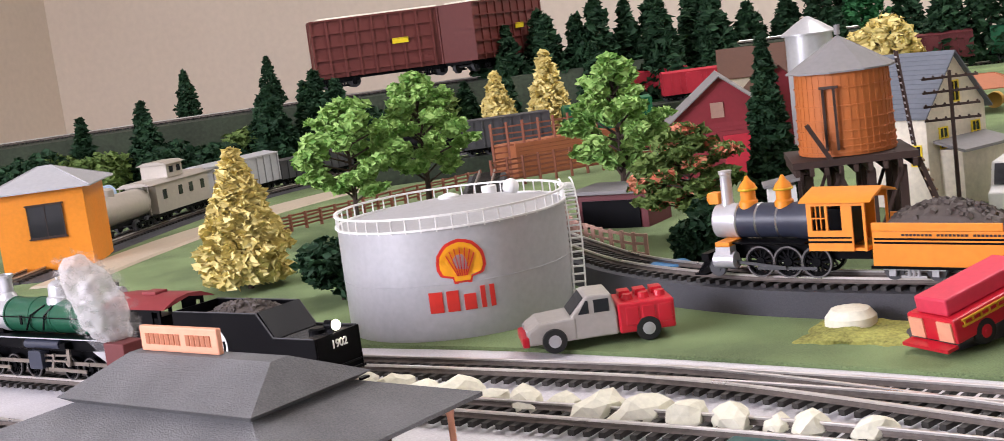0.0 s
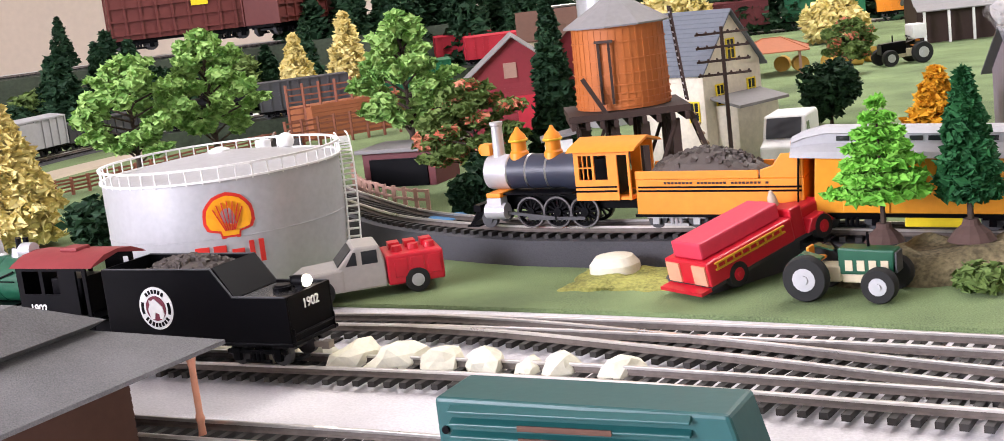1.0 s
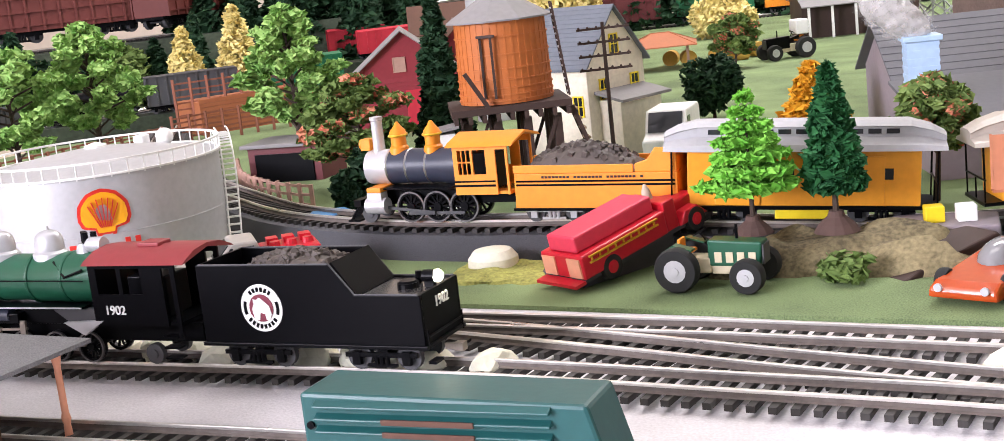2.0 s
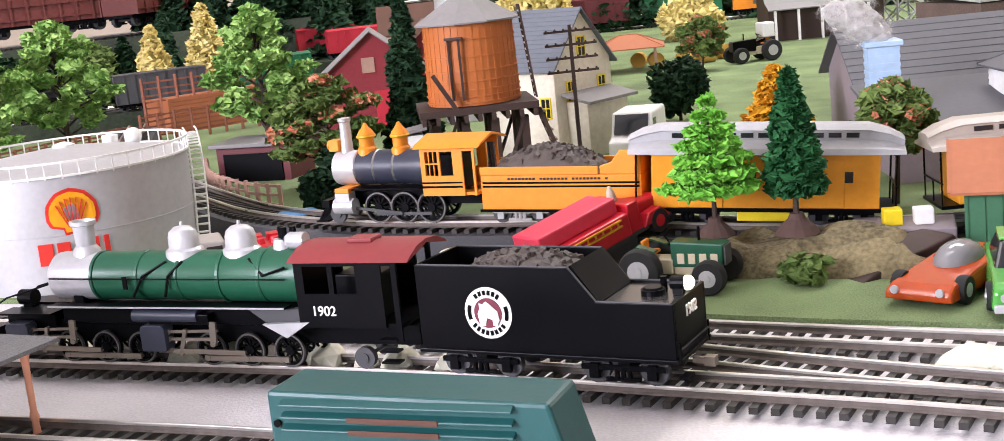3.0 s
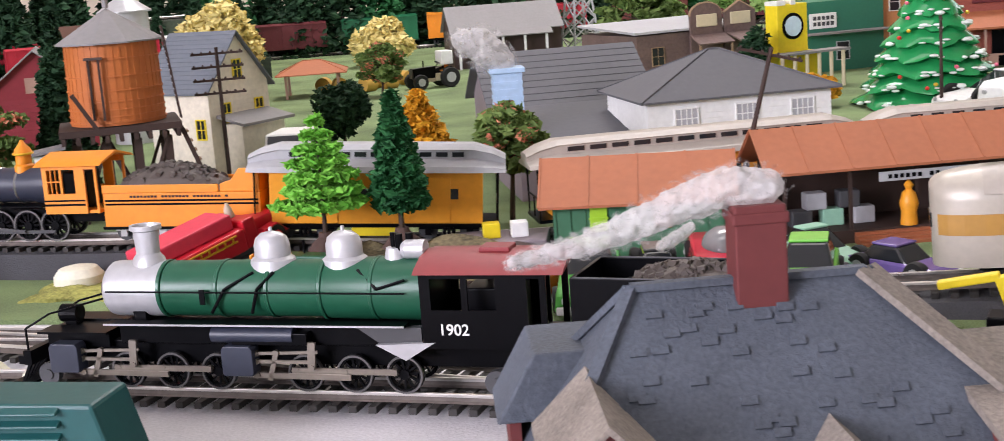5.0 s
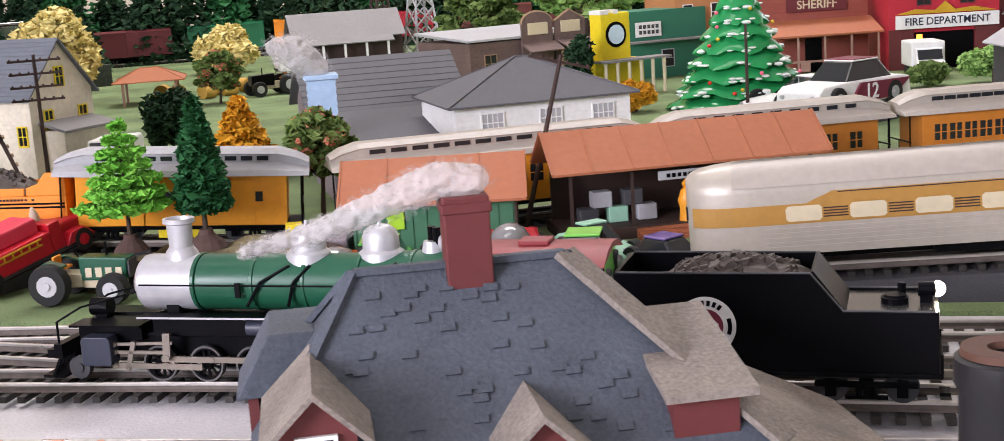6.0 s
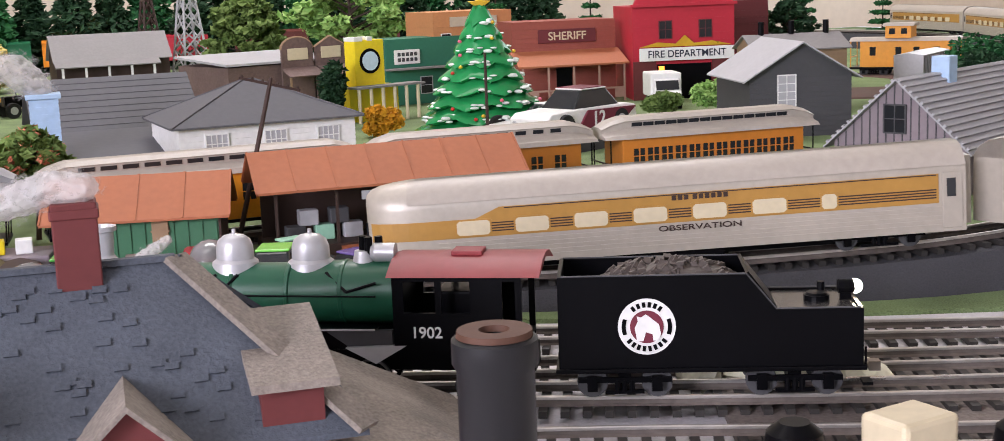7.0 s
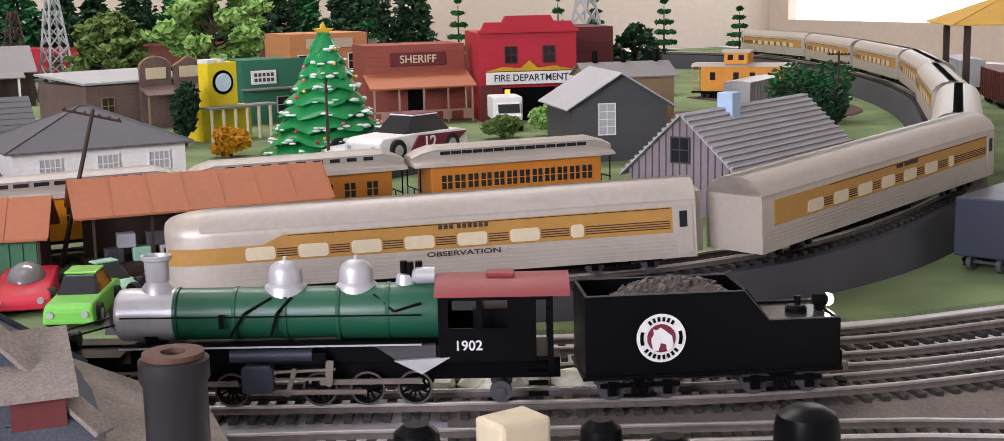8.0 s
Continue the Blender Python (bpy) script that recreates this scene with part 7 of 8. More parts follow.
# -- green shed and open shed with terracotta roofs
e = gable_house("freight_shed", pose(0.140, 0.595, 0, 0, 0, -12), 0.078, 0.04, 0.0305, 0.0145, "shed_green", "terracotta", "green shed with terracotta seamed roof", "x", 0, ribs=4, over=0.006)
for u, mt in ((-0.018, "lime"), (0.011, "wood")):
    w = part("shutter", Geo().box(u - 0.004, u + 0.004, -0.0212, -0.0198, 0.0145, 0.026), mt, e, "", bevel=0.0003)
    part("slat", Geo().box(u - 0.0045, u + 0.0045, -0.0216, -0.021, 0.02, 0.0208), mt, w)
for k in range(12):
    part("batten", Geo().box(-0.038 + k * 0.0069, -0.0376 + k * 0.0069, -0.0206, -0.0199, 0, 0.0298), "shed_green", e)
# closed shed end; the dark brown plate colours in the shade of an open one
part("gable_end", Geo().prism([(-0.02, 0), (0.02, 0), (0.02, 0.0305), (0, 0.045), (-0.02, 0.0305)], 0.039, 0.0402, "x"), "dark_brown", e, "dark brown plate painted as the shade in the open gable end")
e = thing("open_shed", "long open platform shed with terracotta roof", "shed", pose(0.265, 0.592, 0, 0, 0, 0))
gable_roof(e, 0.135, 0.042, 0.037, 0.015, "terracotta", "x", 0.004, 0.0012, 7)
for k in range(5):
    for y in (-0.018, 0.018):
        part("post", Geo().box(-0.062 + k * 0.031, -0.0605 + k * 0.031, y - 0.0008, y + 0.0008, -0.001, 0.038), "dark_brown", e)
part("beam", Geo().box(-0.066, 0.066, -0.019, -0.017, 0.034, 0.0365), "dark_brown", e)
part("back_wall", Geo().box(-0.064, 0.066, 0.0145, 0.0165, 0.006, 0.037), "dark_brown", e, "dark plank back wall")
part("platform", Geo().box(-0.066, 0.066, -0.022, 0.02, -0.001, 0.006), "dark_brown", e)
for k in range(4):
    part("step", Geo().box(-0.03, 0.04, -0.024 - k * 0.003, -0.021 - k * 0.003, -0.001, 0.005 - k * 0.0012), "terracotta", e)
sg = part("sign_board", Geo().box(-0.018, 0.034, -0.0225, -0.0212, 0.0275, 0.032), "light_grey", e, "grey name board", bevel=0.0003)
g = Geo()
for k in range(16):
    if k not in (6, 9):
        g.box(-0.014 + k * 0.0028, -0.0122 + k * 0.0028, -0.0228, -0.0224, 0.0288, 0.0307)
part("sign_lettering", g, "black", sg)
solo("figurine", Geo().lathe([(0.004, 0), (0.0035, 0.006), (0.0045, 0.01), (0.003, 0.015), (0.0014, 0.0165), (0.0024, 0.0185), (0.0005, 0.021)], 12), "yellow_orange", "small yellow-orange figurine on the platform", "figurine", pose(0.262, 0.573, 0.006), smooth=True)
for k, (x, mt) in enumerate(((0.215, "dark_grey"), (0.23, "pale_green"), (0.245, "light_grey"), (0.285, "yellow_orange"), (0.222, "light_grey"), (0.238, "dark_grey"))):
    solo("crate", Geo().box(-0.005, 0.005, -0.004, 0.004, 0, 0.008), mt, "small " + {"light_grey": "grey", "pale_green": "pale green", "dark_grey": "dark grey", "yellow_orange": "yellow-orange"}[mt] + " box on the platform", "crate", pose(x, 0.588, 0.006 + (0.008 if k > 3 else 0)), "crates", bevel=0.0006)
pole(0.189, 0.618, 0.092, 1, "dark leaning telegraph pole beside the sheds", 15, 0)

# -- water tower, white house, barn and things round them
water_tower(pose(-0.141, 0.835, 0, 0, 0, 12))
e = thing("pump_house", "small white pump house with flat grey roof", "shed", pose(-0.178, 0.80, 0, 0, 0, 12), "model buildings")
walls(e, 0.016, 0.018, 0.045, "white", clap=0.003)
part("roof", Geo().prism([(-0.0105, 0.045), (0.0105, 0.048), (0.0105, 0.0495), (-0.0105, 0.0465)], -0.0115, 0.0115), "tower_roof", e)
pole(-0.08, 0.86, 0.098, 4, "dark telegraph pole with four crossarms", 0, 8)
e = gable_house("white_house", pose(-0.104, 0.985, 0, 0, 0, -36), 0.058, 0.064, 0.066, 0.037, "house_cream", "slate", "cream house with steep grey shingle roof", "x", 0.003, shingles=14)
for sd, u, z in (("e", -0.015, 0.04), ("e", 0.02, 0.04), ("e", 0.0, 0.07), ("s", 0.02, 0.03)):
    window(e, face(sd, u, z, 0.058, 0.064), 0.0075, 0.013, "yellow", "glass")
part("porch_roof", Geo().add([(0.0292, -0.026, 0.046), (0.054, -0.026, 0.04), (0.054, 0.03, 0.04), (0.0292, 0.03, 0.046), (0.0292, -0.026, 0.044), (0.054, -0.026, 0.038), (0.054, 0.03, 0.038), (0.0292, 0.03, 0.044)], [(0, 1, 2, 3), (7, 6, 5, 4), (0, 4, 5, 1), (1, 5, 6, 2), (2, 6, 7, 3), (3, 7, 4, 0)]), "tower_roof", e, "grey-brown lean-to roof")
part("lean_to", Geo().box(0.0293, 0.048, -0.021, 0.025, -0.001, 0.039), "house_cream", e)
solo("silo", Geo().lathe([(0.021, -0.001), (0.021, 0.118), (0.0245, 0.118), (0.0245, 0.1195), (0.012, 0.128), (0.002, 0.134)], 32), "silver", "silver metal silo behind the water tower", "silo", pose(-0.205, 1.24, 0), smooth=True)
e = gable_house("barn", pose(-0.297, 1.272, 0, 0, 0, 12), 0.096, 0.1, 0.052, 0.038, "barn_red", "tower_roof", "dark red barn with brown-grey roof", "y", 0.004, over=0.006)
window(e, face("s", -0.004, 0.054, 0.096, 0.1), 0.01, 0.012, "pink_wood", "pink_wood")
part("barn_door", Geo().box(-0.001, 0.024, -0.0512, -0.0498, 0, 0.036), "fire_red", e, "bright red barn door", bevel=0.0005)
e = gable_house("barn", pose(-0.26, 1.38, 0, 0, 0, 14), 0.07, 0.1, 0.055, 0.034, "barn_red", "brown", "dark red barn with brown roof behind the first", "y", 0.004, over=0.006)
e = gable_house("small_house", pose(-0.31, 1.62, 0, 0, 0, 10), 0.09, 0.06, 0.07, 0.03, "tan", "brown", "tan house with brown roof at the back", "x", 0.004)
e = thing("tunnel_shed", "dark brown shed with flat grey roof", "shed", pose(-0.325, 0.985, 0, 0, 0, -12))
walls(e, 0.06, 0.04, 0.026, "dark_red")
part("roof", Geo().box(-0.034, 0.034, -0.025, 0.025, 0.026, 0.029), "tower_roof", e, "flat grey roof", bevel=0.0006)
# the wall is solid; a black plate gives the shade inside the doorway
part("doorway", Geo().box(-0.024, 0.024, -0.0212, -0.0199, 0, 0.021), "black", e, "black plate painted as the shade in the doorway")
fence([(-0.372, 0.985), (-0.345, 0.915), (-0.31, 0.862), (-0.265, 0.818)], 0.018, "weathered pinkish rail fence beside the curve", "pink_wood", 3, 0.014)
fence([(-0.7, 1.0), (-0.665, 1.085), (-0.615, 1.2), (-0.56, 1.32)], 0.016, "red-brown rail fence along the track", "rust_fence", 4)
fence([(-0.557, 1.345), (-0.5, 1.39), (-0.455, 1.44)], 0.06, "red-brown plank fence on the loading pit", "rust_fence", 7)
fence([(-0.53, 1.26), (-0.48, 1.31), (-0.42, 1.36), (-0.38, 1.38)], 0.03, "red-brown plank fence beside the ramp", "rust_fence", 5)
e = thing("loading_pit", "orange-brown wooden loading pit with plank sides", "loading dock", pose(-0.505, 1.41, 0, 0, 0, 42))
for k in range(9):
    part("plank", Geo().box(-0.065, 0.065, -0.035, -0.032, -0.001 + k * 0.0042, 0.003 + k * 0.0042), "pit_orange", e)
part("fill", Geo().box(-0.064, 0.064, -0.032, 0.03, -0.001, 0.034), "pit_orange", e)
solo("white_van", Geo().prism([(-0.03, 0.004), (0.03, 0.004), (0.03, 0.03), (0.027, 0.033), (-0.012, 0.033), (-0.02, 0.018), (-0.03, 0.015)], -0.014, 0.014), "white", "white toy delivery van", "van", pose(-0.044, 0.925, 0, 0, 0, 78), bevel=0.0015)
van = scene.objects["white_van"]
part("windscreen", Geo().slab([(-0.0205, -0.0115, 0.019), (-0.0205, 0.0115, 0.019), (-0.0135, 0.0115, 0.0315), (-0.0135, -0.0115, 0.0315)], -0.0005), "glass", van)
for y in (-0.0141, 0.0141):
    part("side_window", Geo().box(-0.012, -0.004, y - 0.0002, y + 0.0002, 0.019, 0.028), "glass", van)
wheel4(van, (-0.018, 0.018), 0.0128, (0.006, 0.006), 0.005)

# -- trees
for x, y, h, w, s in ((-0.58, 1.045, 0.118, 0.1, 1), (-0.54, 1.115, 0.132, 0.092, 2), (-0.333, 1.02, 0.13, 0.076, 3)):
    broad_tree(x, y, h, w, "bright green leafy model tree with a forked trunk", seed=s)
conifer(-0.557, 0.819, 0.098, 0.062, "pale yellow cone-shaped tree", "leaf_yellow", 5, 0.1, leaf=0.0045, n=6000)
conifer(-0.63, 1.58, 0.105, 0.06, "pale yellow cone-shaped tree at the back", "leaf_yellow", 15, 0.06, leaf=0.005)
conifer(-0.56, 1.57, 0.125, 0.07, "tall pale yellow tree at the back", "leaf_yellow", 16, 0.06, leaf=0.005)
bush(0.02, 2.0, 0.08, 0.1, "pale yellow bushy tree at the back", "leaf_yellow", 18, n=3000, leaf=0.006)
bush(-0.16, 1.6, 0.125, 0.115, "pale yellow bushy tree behind the cream house", "leaf_yellow", 19, n=5000, leaf=0.006)
conifer(-0.205, 0.955, 0.128, 0.04, "tall dark green conifer", "leaf_dark", 6, 0.03, n=6000)
conifer(-0.0065, 0.59, 0.060, 0.036, "bright green layered tree on an earth mound", "leaf_bright", 7, 0.34, tiers=7, mound=0.0085, n=4200, leaf=0.003, z=0.016)
conifer(0.0285, 0.59, 0.070, 0.024, "dark green pointed conifer on an earth mound", "leaf_conifer", 8, 0.28, mound=0.01, n=4500, leaf=0.003, z=0.014)
bush(-0.012, 1.1, 0.062, 0.05, "dark green round tree", "leaf_dark", 9, n=3000)
conifer(0.046, 0.875, 0.058, 0.05, "golden orange bushy tree", "leaf_gold", 10, 0.05)
broad_tree(0.089, 0.70, 0.064, 0.046, "green blossoming tree between the coaches", "leaf_olive", 11, 0.45, blossom="leaf_red", n=3500)
broad_tree(0.02, 1.5, 0.06, 0.06, "olive and pink leafy tree on the lawn", "leaf_olive", 12, 0.3, blossom="leaf_red")
broad_tree(0.48, 1.62, 0.19, 0.16, "large green leafy tree behind the shops", "leaf_light", 13, n=6000, leaf=0.006)
broad_tree(0.36, 1.7, 0.13, 0.12, "green leafy tree behind the shops", "leaf_olive", 14, leaf=0.006)
bush(0.385, 1.08, 0.03, 0.035, "golden brown small bush", "leaf_gold", 20)
bush(0.365, 1.2, 0.07, 0.03, "dark green bush beside the yellow shop", "leaf_dark", 21)
bush(0.715, 1.06, 0.04, 0.06, "green bush beside the fire station", "leaf_light", 22, n=2500)
bush(0.66, 1.08, 0.025, 0.04, "low green bush by the fire station", "leaf_olive", 23)
bush(0.9, 0.9, 0.06, 0.07, "dark green bush behind the grey barn", "leaf_dark", 24, n=2500)
rt = random.Random(21)
for k in range(16):
    x = -1.45 + k * 0.085 + rt.uniform(-0.02, 0.02)
    y = 1.52 + (x + 1.45) * 0.62 + rt.uniform(-0.06, 0.1) - 0.13
    conifer(x, y, rt.uniform(0.07, 0.125), rt.uniform(0.05, 0.075), "dark green conifer below the embankment", "leaf_dark", 30 + k, 0.02, n=1800, leaf=0.0055)
for x, y, h in ((-1.2, 1.78, 0.075), (-1.1, 1.86, 0.08), (-1.42, 1.56, 0.05), (-1.6, 1.45, 0.04)):
    conifer(x, y, h, h * 0.55, "small dark conifer on the embankment", "leaf_dark", int(h * 999), 0.03, z=0.085, n=1500)
for k in range(10):
    bush(-1.35 + k * 0.06, 1.36 + k * 0.045 + rt.uniform(-0.03, 0.03), rt.uniform(0.065, 0.095), rt.uniform(0.1, 0.13), "dark leafy bush below the embankment", "leaf_olive" if k % 3 == 0 else "leaf_dark", 50 + k, n=2200, leaf=0.0055)
for k in range(11):
    conifer(-0.8 + k * 0.036, 2.06 + rt.uniform(-0.05, 0.06), rt.uniform(0.16, 0.2), rt.uniform(0.085, 0.11), "tall dark green conifer behind the red cars", "leaf_dark", 140 + k, 0.02, n=2000, leaf=0.0075)
for x, y, h in ((-0.955, 1.6, 0.12), (-0.92, 1.66, 0.135), (-0.88, 1.64, 0.12), (-0.99, 1.63, 0.11)):
    conifer(x, y, h, h * 0.6, "broad dark green conifer beside the track", "leaf_dark", int(x * -999), 0.02, n=2200, leaf=0.006)
for k in range(24):
    x = -0.52 + k * 0.068
    conifer(x, 2.43 + rt.uniform(-0.04, 0.06), rt.uniform(0.15, 0.25), rt.uniform(0.09, 0.13), "tall dark green conifer along the back", "leaf_dark" if k % 4 else "leaf_conifer", 70 + k, 0.03, n=1800, leaf=0.008)
for k in range(7):
    conifer(0.75 + k * 0.14, 2.1 + rt.uniform(-0.1, 0.2), rt.uniform(0.1, 0.15), 0.05, "thin green conifer by the back wall", "leaf_conifer", 110 + k, 0.15, tiers=6, n=900, leaf=0.006)
broad_tree(1.02, 1.45, 0.1, 0.09, "dark green tree behind the caboose", "leaf_dark", 61, n=2500)
bush(1.0, 1.04, 0.07, 0.1, "dark green shrubs inside the curve", "leaf_conifer", 62, n=2500)

# -- town houses
e = thing("white_house", "white clapboard house with grey hip roof", "house", pose(0.225, 0.785, 0, 0, 0, 6))
walls(e, 0.112, 0.085, 0.054, "white", clap=0.0032)
hip_roof(e, 0.112, 0.085, 0.054, 0.024, "grey_roof", 0.005, 0.06)
for sd, u in (("s", -0.033), ("s", 0.004), ("s", 0.038)):
    window(e, face(sd, u, 0.037, 0.112, 0.085), 0.013, 0.011, "white", "light_grey", 4, 2)
for u in (-0.022, 0.02):
    window(e, face("e", u, 0.03, 0.112, 0.085), 0.008, 0.018, "pale_green", "glass", 1, 2)
e = thing("grey_building", "large building with dark grey gable roof", "house", pose(0.142, 0.9, 0, 0, 0, 4))
walls(e, 0.1, 0.1, 0.047, "grey_purple", 0.03, "x")
gable_roof(e, 0.1, 0.1, 0.047, 0.03, "grey_roof", "x", 0.006)
shingle_rows(e, 0.1, 0.1, 0.047, 0.03, "grey_roof", "x", 0.006, 9)
part("lean_to_roof", Geo().add([(-0.058, -0.15, 0.03), (0.035, -0.15, 0.03), (0.035, -0.055, 0.046), (-0.058, -0.055, 0.046), (-0.058, -0.15, 0.028), (0.035, -0.15, 0.028), (0.035, -0.055, 0.044), (-0.058, -0.055, 0.044)], [(0, 1, 2, 3), (7, 6, 5, 4), (0, 4, 5, 1), (1, 5, 6, 2), (2, 6, 7, 3), (3, 7, 4, 0)]), "grey_roof", e, "lower grey roof")
part("lean_to", Geo().box(-0.052, 0.03, -0.145, -0.05, -0.001, 0.0285), "grey_purple", e)
e = thing("brick_chimney", "pale blue block chimney with white cotton smoke", "chimney", pose(0.0985, 0.785, 0))
part("flue", Geo().box(-0.0085, 0.0085, -0.0085, 0.0085, 0.03, 0.074), "sky_blue", e)
for k in range(7):
    part("course", Geo().box(-0.0088, 0.0088, -0.0088, 0.0088, 0.044 + k * 0.0045, 0.0462 + k * 0.0045), "sky_blue", e)
part("cap", Geo().box(-0.0105, 0.0105, -0.0105, 0.0105, 0.0735, 0.0765), "sky_blue", e, bevel=0.0005)
steam_puff(pose(0.096, 0.785, 0.0765), [(0, 0, 0.004, 0.011), (-0.007, 0, 0.01, 0.014), (-0.014, 0.001, 0.0155, 0.013), (-0.022, 0.001, 0.018, 0.009)], "ball of white cotton smoke on the blue chimney")
e = gable_house("porch_house", pose(0.19, 1.86, 0, 0, 0, 5), 0.15, 0.09, 0.05, 0.032, "dark_brown", "tower_roof", "dark house with grey roof and white porch posts", "x", 0)
for k in range(5):
    part("porch_post", Geo().box(-0.07 + k * 0.03, -0.067 + k * 0.03, -0.062, -0.059, -0.001, 0.042), "white", e)
part("porch_roof", Geo().slab([(-0.078, -0.045, 0.05), (0.06, -0.045, 0.05), (0.06, -0.066, 0.042), (-0.078, -0.066, 0.042)], 0.0015), "tower_roof", e)
window(e, face("e", -0.01, 0.025, 0.15, 0.09), 0.014, 0.016, "white", "glass", 2, 2)
e = thing("old_shop", "brown-grey flat-roofed shop with curved false fronts", "shop", pose(0.335, 1.46, 0, 0, 0, 20))
walls(e, 0.14, 0.12, 0.052, "shop_brown", clap=0.005)
part("roof", Geo().slab([(-0.074, -0.064, 0.0535), (0.072, -0.064, 0.0535), (0.072, 0.062, 0.06), (-0.074, 0.062, 0.06)], 0.0025), "light_grey", e, "pale grey low-sloped roof")
arch = [(0.02 * math.cos(math.pi * k / 10), 0.068 + 0.013 * math.sin(math.pi * k / 10)) for k in range(11)]
for x, top in ((0.012, arch), (0.055, [(0.02, 0.069), (0.0, 0.08), (-0.02, 0.069)])):
    ff = part("false_front", Geo().prism([(x - 0.02, 0), (x + 0.02, 0)] + [(x + u, z) for u, z in top], -0.0685, -0.0655), "shop_brown", e, "brown false front")
    part("coping", Geo().tube([(x + u, -0.067, z) for u, z in top], 0.0016, 6), "wood", ff)
    part("sign_board", Geo().box(x - 0.013, x + 0.013, -0.07, -0.0685, 0.056, 0.069), "cream", ff, "pale worn sign board", bevel=0.0008)
for x0, x1, y1 in ((-0.01, 0.034, -0.088), (0.036, 0.1, -0.1)):
    part("awning", Geo().slab([(x0, y1, 0.038), (x1, y1, 0.038), (x1, -0.069, 0.047), (x0, -0.069, 0.047)], 0.0015), "shop_brown", e, "brown sloping awning roof")
    for x in (x0 + 0.002, x1 - 0.002):
        part("awning_post", Geo().box(x - 0.001, x + 0.001, y1 + 0.001, y1 + 0.003, -0.001, 0.039), "wood", e)
window(e, face("s", -0.045, 0.02, 0.14, 0.12, 0.0008), 0.014, 0.018, "wood", "glass", 2, 2)
e = thing("yellow_shop", "yellow shop front with round window tower", "shop", pose(0.405, 1.255, 0, 0, 0, 22))
walls(e, 0.06, 0.05, 0.035, "yellow")
tw = part("tower", Geo().box(-0.022, 0.014, -0.026, -0.008, -0.001, 0.081), "yellow", e, "yellow tower front", bevel=0.001)
part("battlement", Geo().box(-0.022, -0.012, -0.0262, -0.008, 0.08, 0.084).box(-0.006, 0.0, -0.0262, -0.008, 0.08, 0.084), "white", tw)
part("round_window", Geo().cyl((-0.004, -0.0268, 0.06), (-0.004, -0.0258, 0.06), 0.0125, n=28), "black", tw)
part("round_pane", Geo().cyl((-0.004, -0.0274, 0.06), (-0.004, -0.0266, 0.06), 0.0095, n=28), "bulb_glass", tw)
part("awning", Geo().box(-0.034, 0.05, -0.045, -0.026, 0.034, 0.036), "tower_roof", e)
for k in range(6):
    part("column", Geo().cyl((-0.03 + k * 0.0145, -0.042, -0.001), (-0.03 + k * 0.0145, -0.042, 0.034), 0.0018, n=8), "cream", e)
e = thing("green_shop", "dark green shop with a small white sign", "shop", pose(0.505, 1.41, 0, 0, 0, 12))
walls(e, 0.1, 0.06, 0.074, "green_wall")
part("awning", Geo().box(-0.052, 0.05, -0.045, -0.03, 0.04, 0.042), "tower_roof", e)
sg = part("sign_board", Geo().box(-0.04, -0.008, -0.0325, -0.031, 0.046, 0.062), "white", e, "white sign board", bevel=0.0004)
g = Geo()
for j in range(2):
    for k in range(5):
        g.box(-0.036 + k * 0.0052, -0.0325 + k * 0.0052, -0.033, -0.0324, 0.049 + j * 0.006, 0.053 + j * 0.006)
part("sign_lettering", g, "dark_grey", sg)
window(e, face("s", 0.0, 0.012, 0.1, 0.06), 0.014, 0.018, "light_grey", "glass", 1, 2)
e = thing("hotel", "tall orange-brown wooden hotel front", "shop", pose(0.57, 1.44, 0, 0, 0, 8))
walls(e, 0.1, 0.08, 0.101, "hotel_orange", clap=0.006)
part("sign_board", Geo().box(-0.03, 0.03, -0.0425, -0.041, 0.084, 0.095), "tan", e, "faded sign board")
for u in (-0.035, 0.0, 0.03):
    for z in (0.02, 0.058):
        window(e, face("s", u, z, 0.1, 0.08, 0.0008), 0.011, 0.018, "white", "glass", 1, 2)
e = thing("sheriff_office", "red-brown sheriff office with porch", "shop", pose(0.652, 1.335, 0, 0, 0, -6))
walls(e, 0.118, 0.07, 0.088, "sheriff_red", clap=0.005)
sg = part("sign_board", Geo().box(-0.03, 0.036, -0.0375, -0.0358, 0.064, 0.079), "dark_red", e, "dark red sign board", bevel=0.0005)
text("SHERIFF", 0.0125, pose(0.003, -0.0378, 0.0712, 90), "cream", sg)
part("porch_roof", Geo().add([(-0.062, -0.035, 0.056), (0.062, -0.035, 0.056), (0.062, -0.075, 0.042), (-0.062, -0.075, 0.042), (-0.062, -0.035, 0.054), (0.062, -0.035, 0.054), (0.062, -0.075, 0.04), (-0.062, -0.075, 0.04)], [(0, 3, 2, 1), (4, 5, 6, 7), (0, 1, 5, 4), (1, 2, 6, 5), (2, 3, 7, 6), (3, 0, 4, 7)]), "terracotta", e, "sloping brown-red porch roof")
for k in range(5):
    part("post", Geo().box(-0.058 + k * 0.0285, -0.056 + k * 0.0285, -0.073, -0.071, -0.001, 0.042), "pink_wood", e)
    part("baluster", Geo().box(-0.05 + k * 0.024, -0.04 + k * 0.024, -0.0725, -0.0715, 0.004, 0.014), "pink_wood", e)
part("hand_rail", Geo().box(-0.058, 0.058, -0.073, -0.071, 0.0135, 0.0155), "pink_wood", e)
part("doorway", Geo().box(-0.01, 0.008, -0.0362, -0.0348, 0, 0.036), "black", e)
e = thing("fire_station", "red brick fire station with white name board", "fire station", pose(0.775, 1.29, 0, 0, 0, -14))
walls(e, 0.112, 0.12, 0.1, "fire_red")
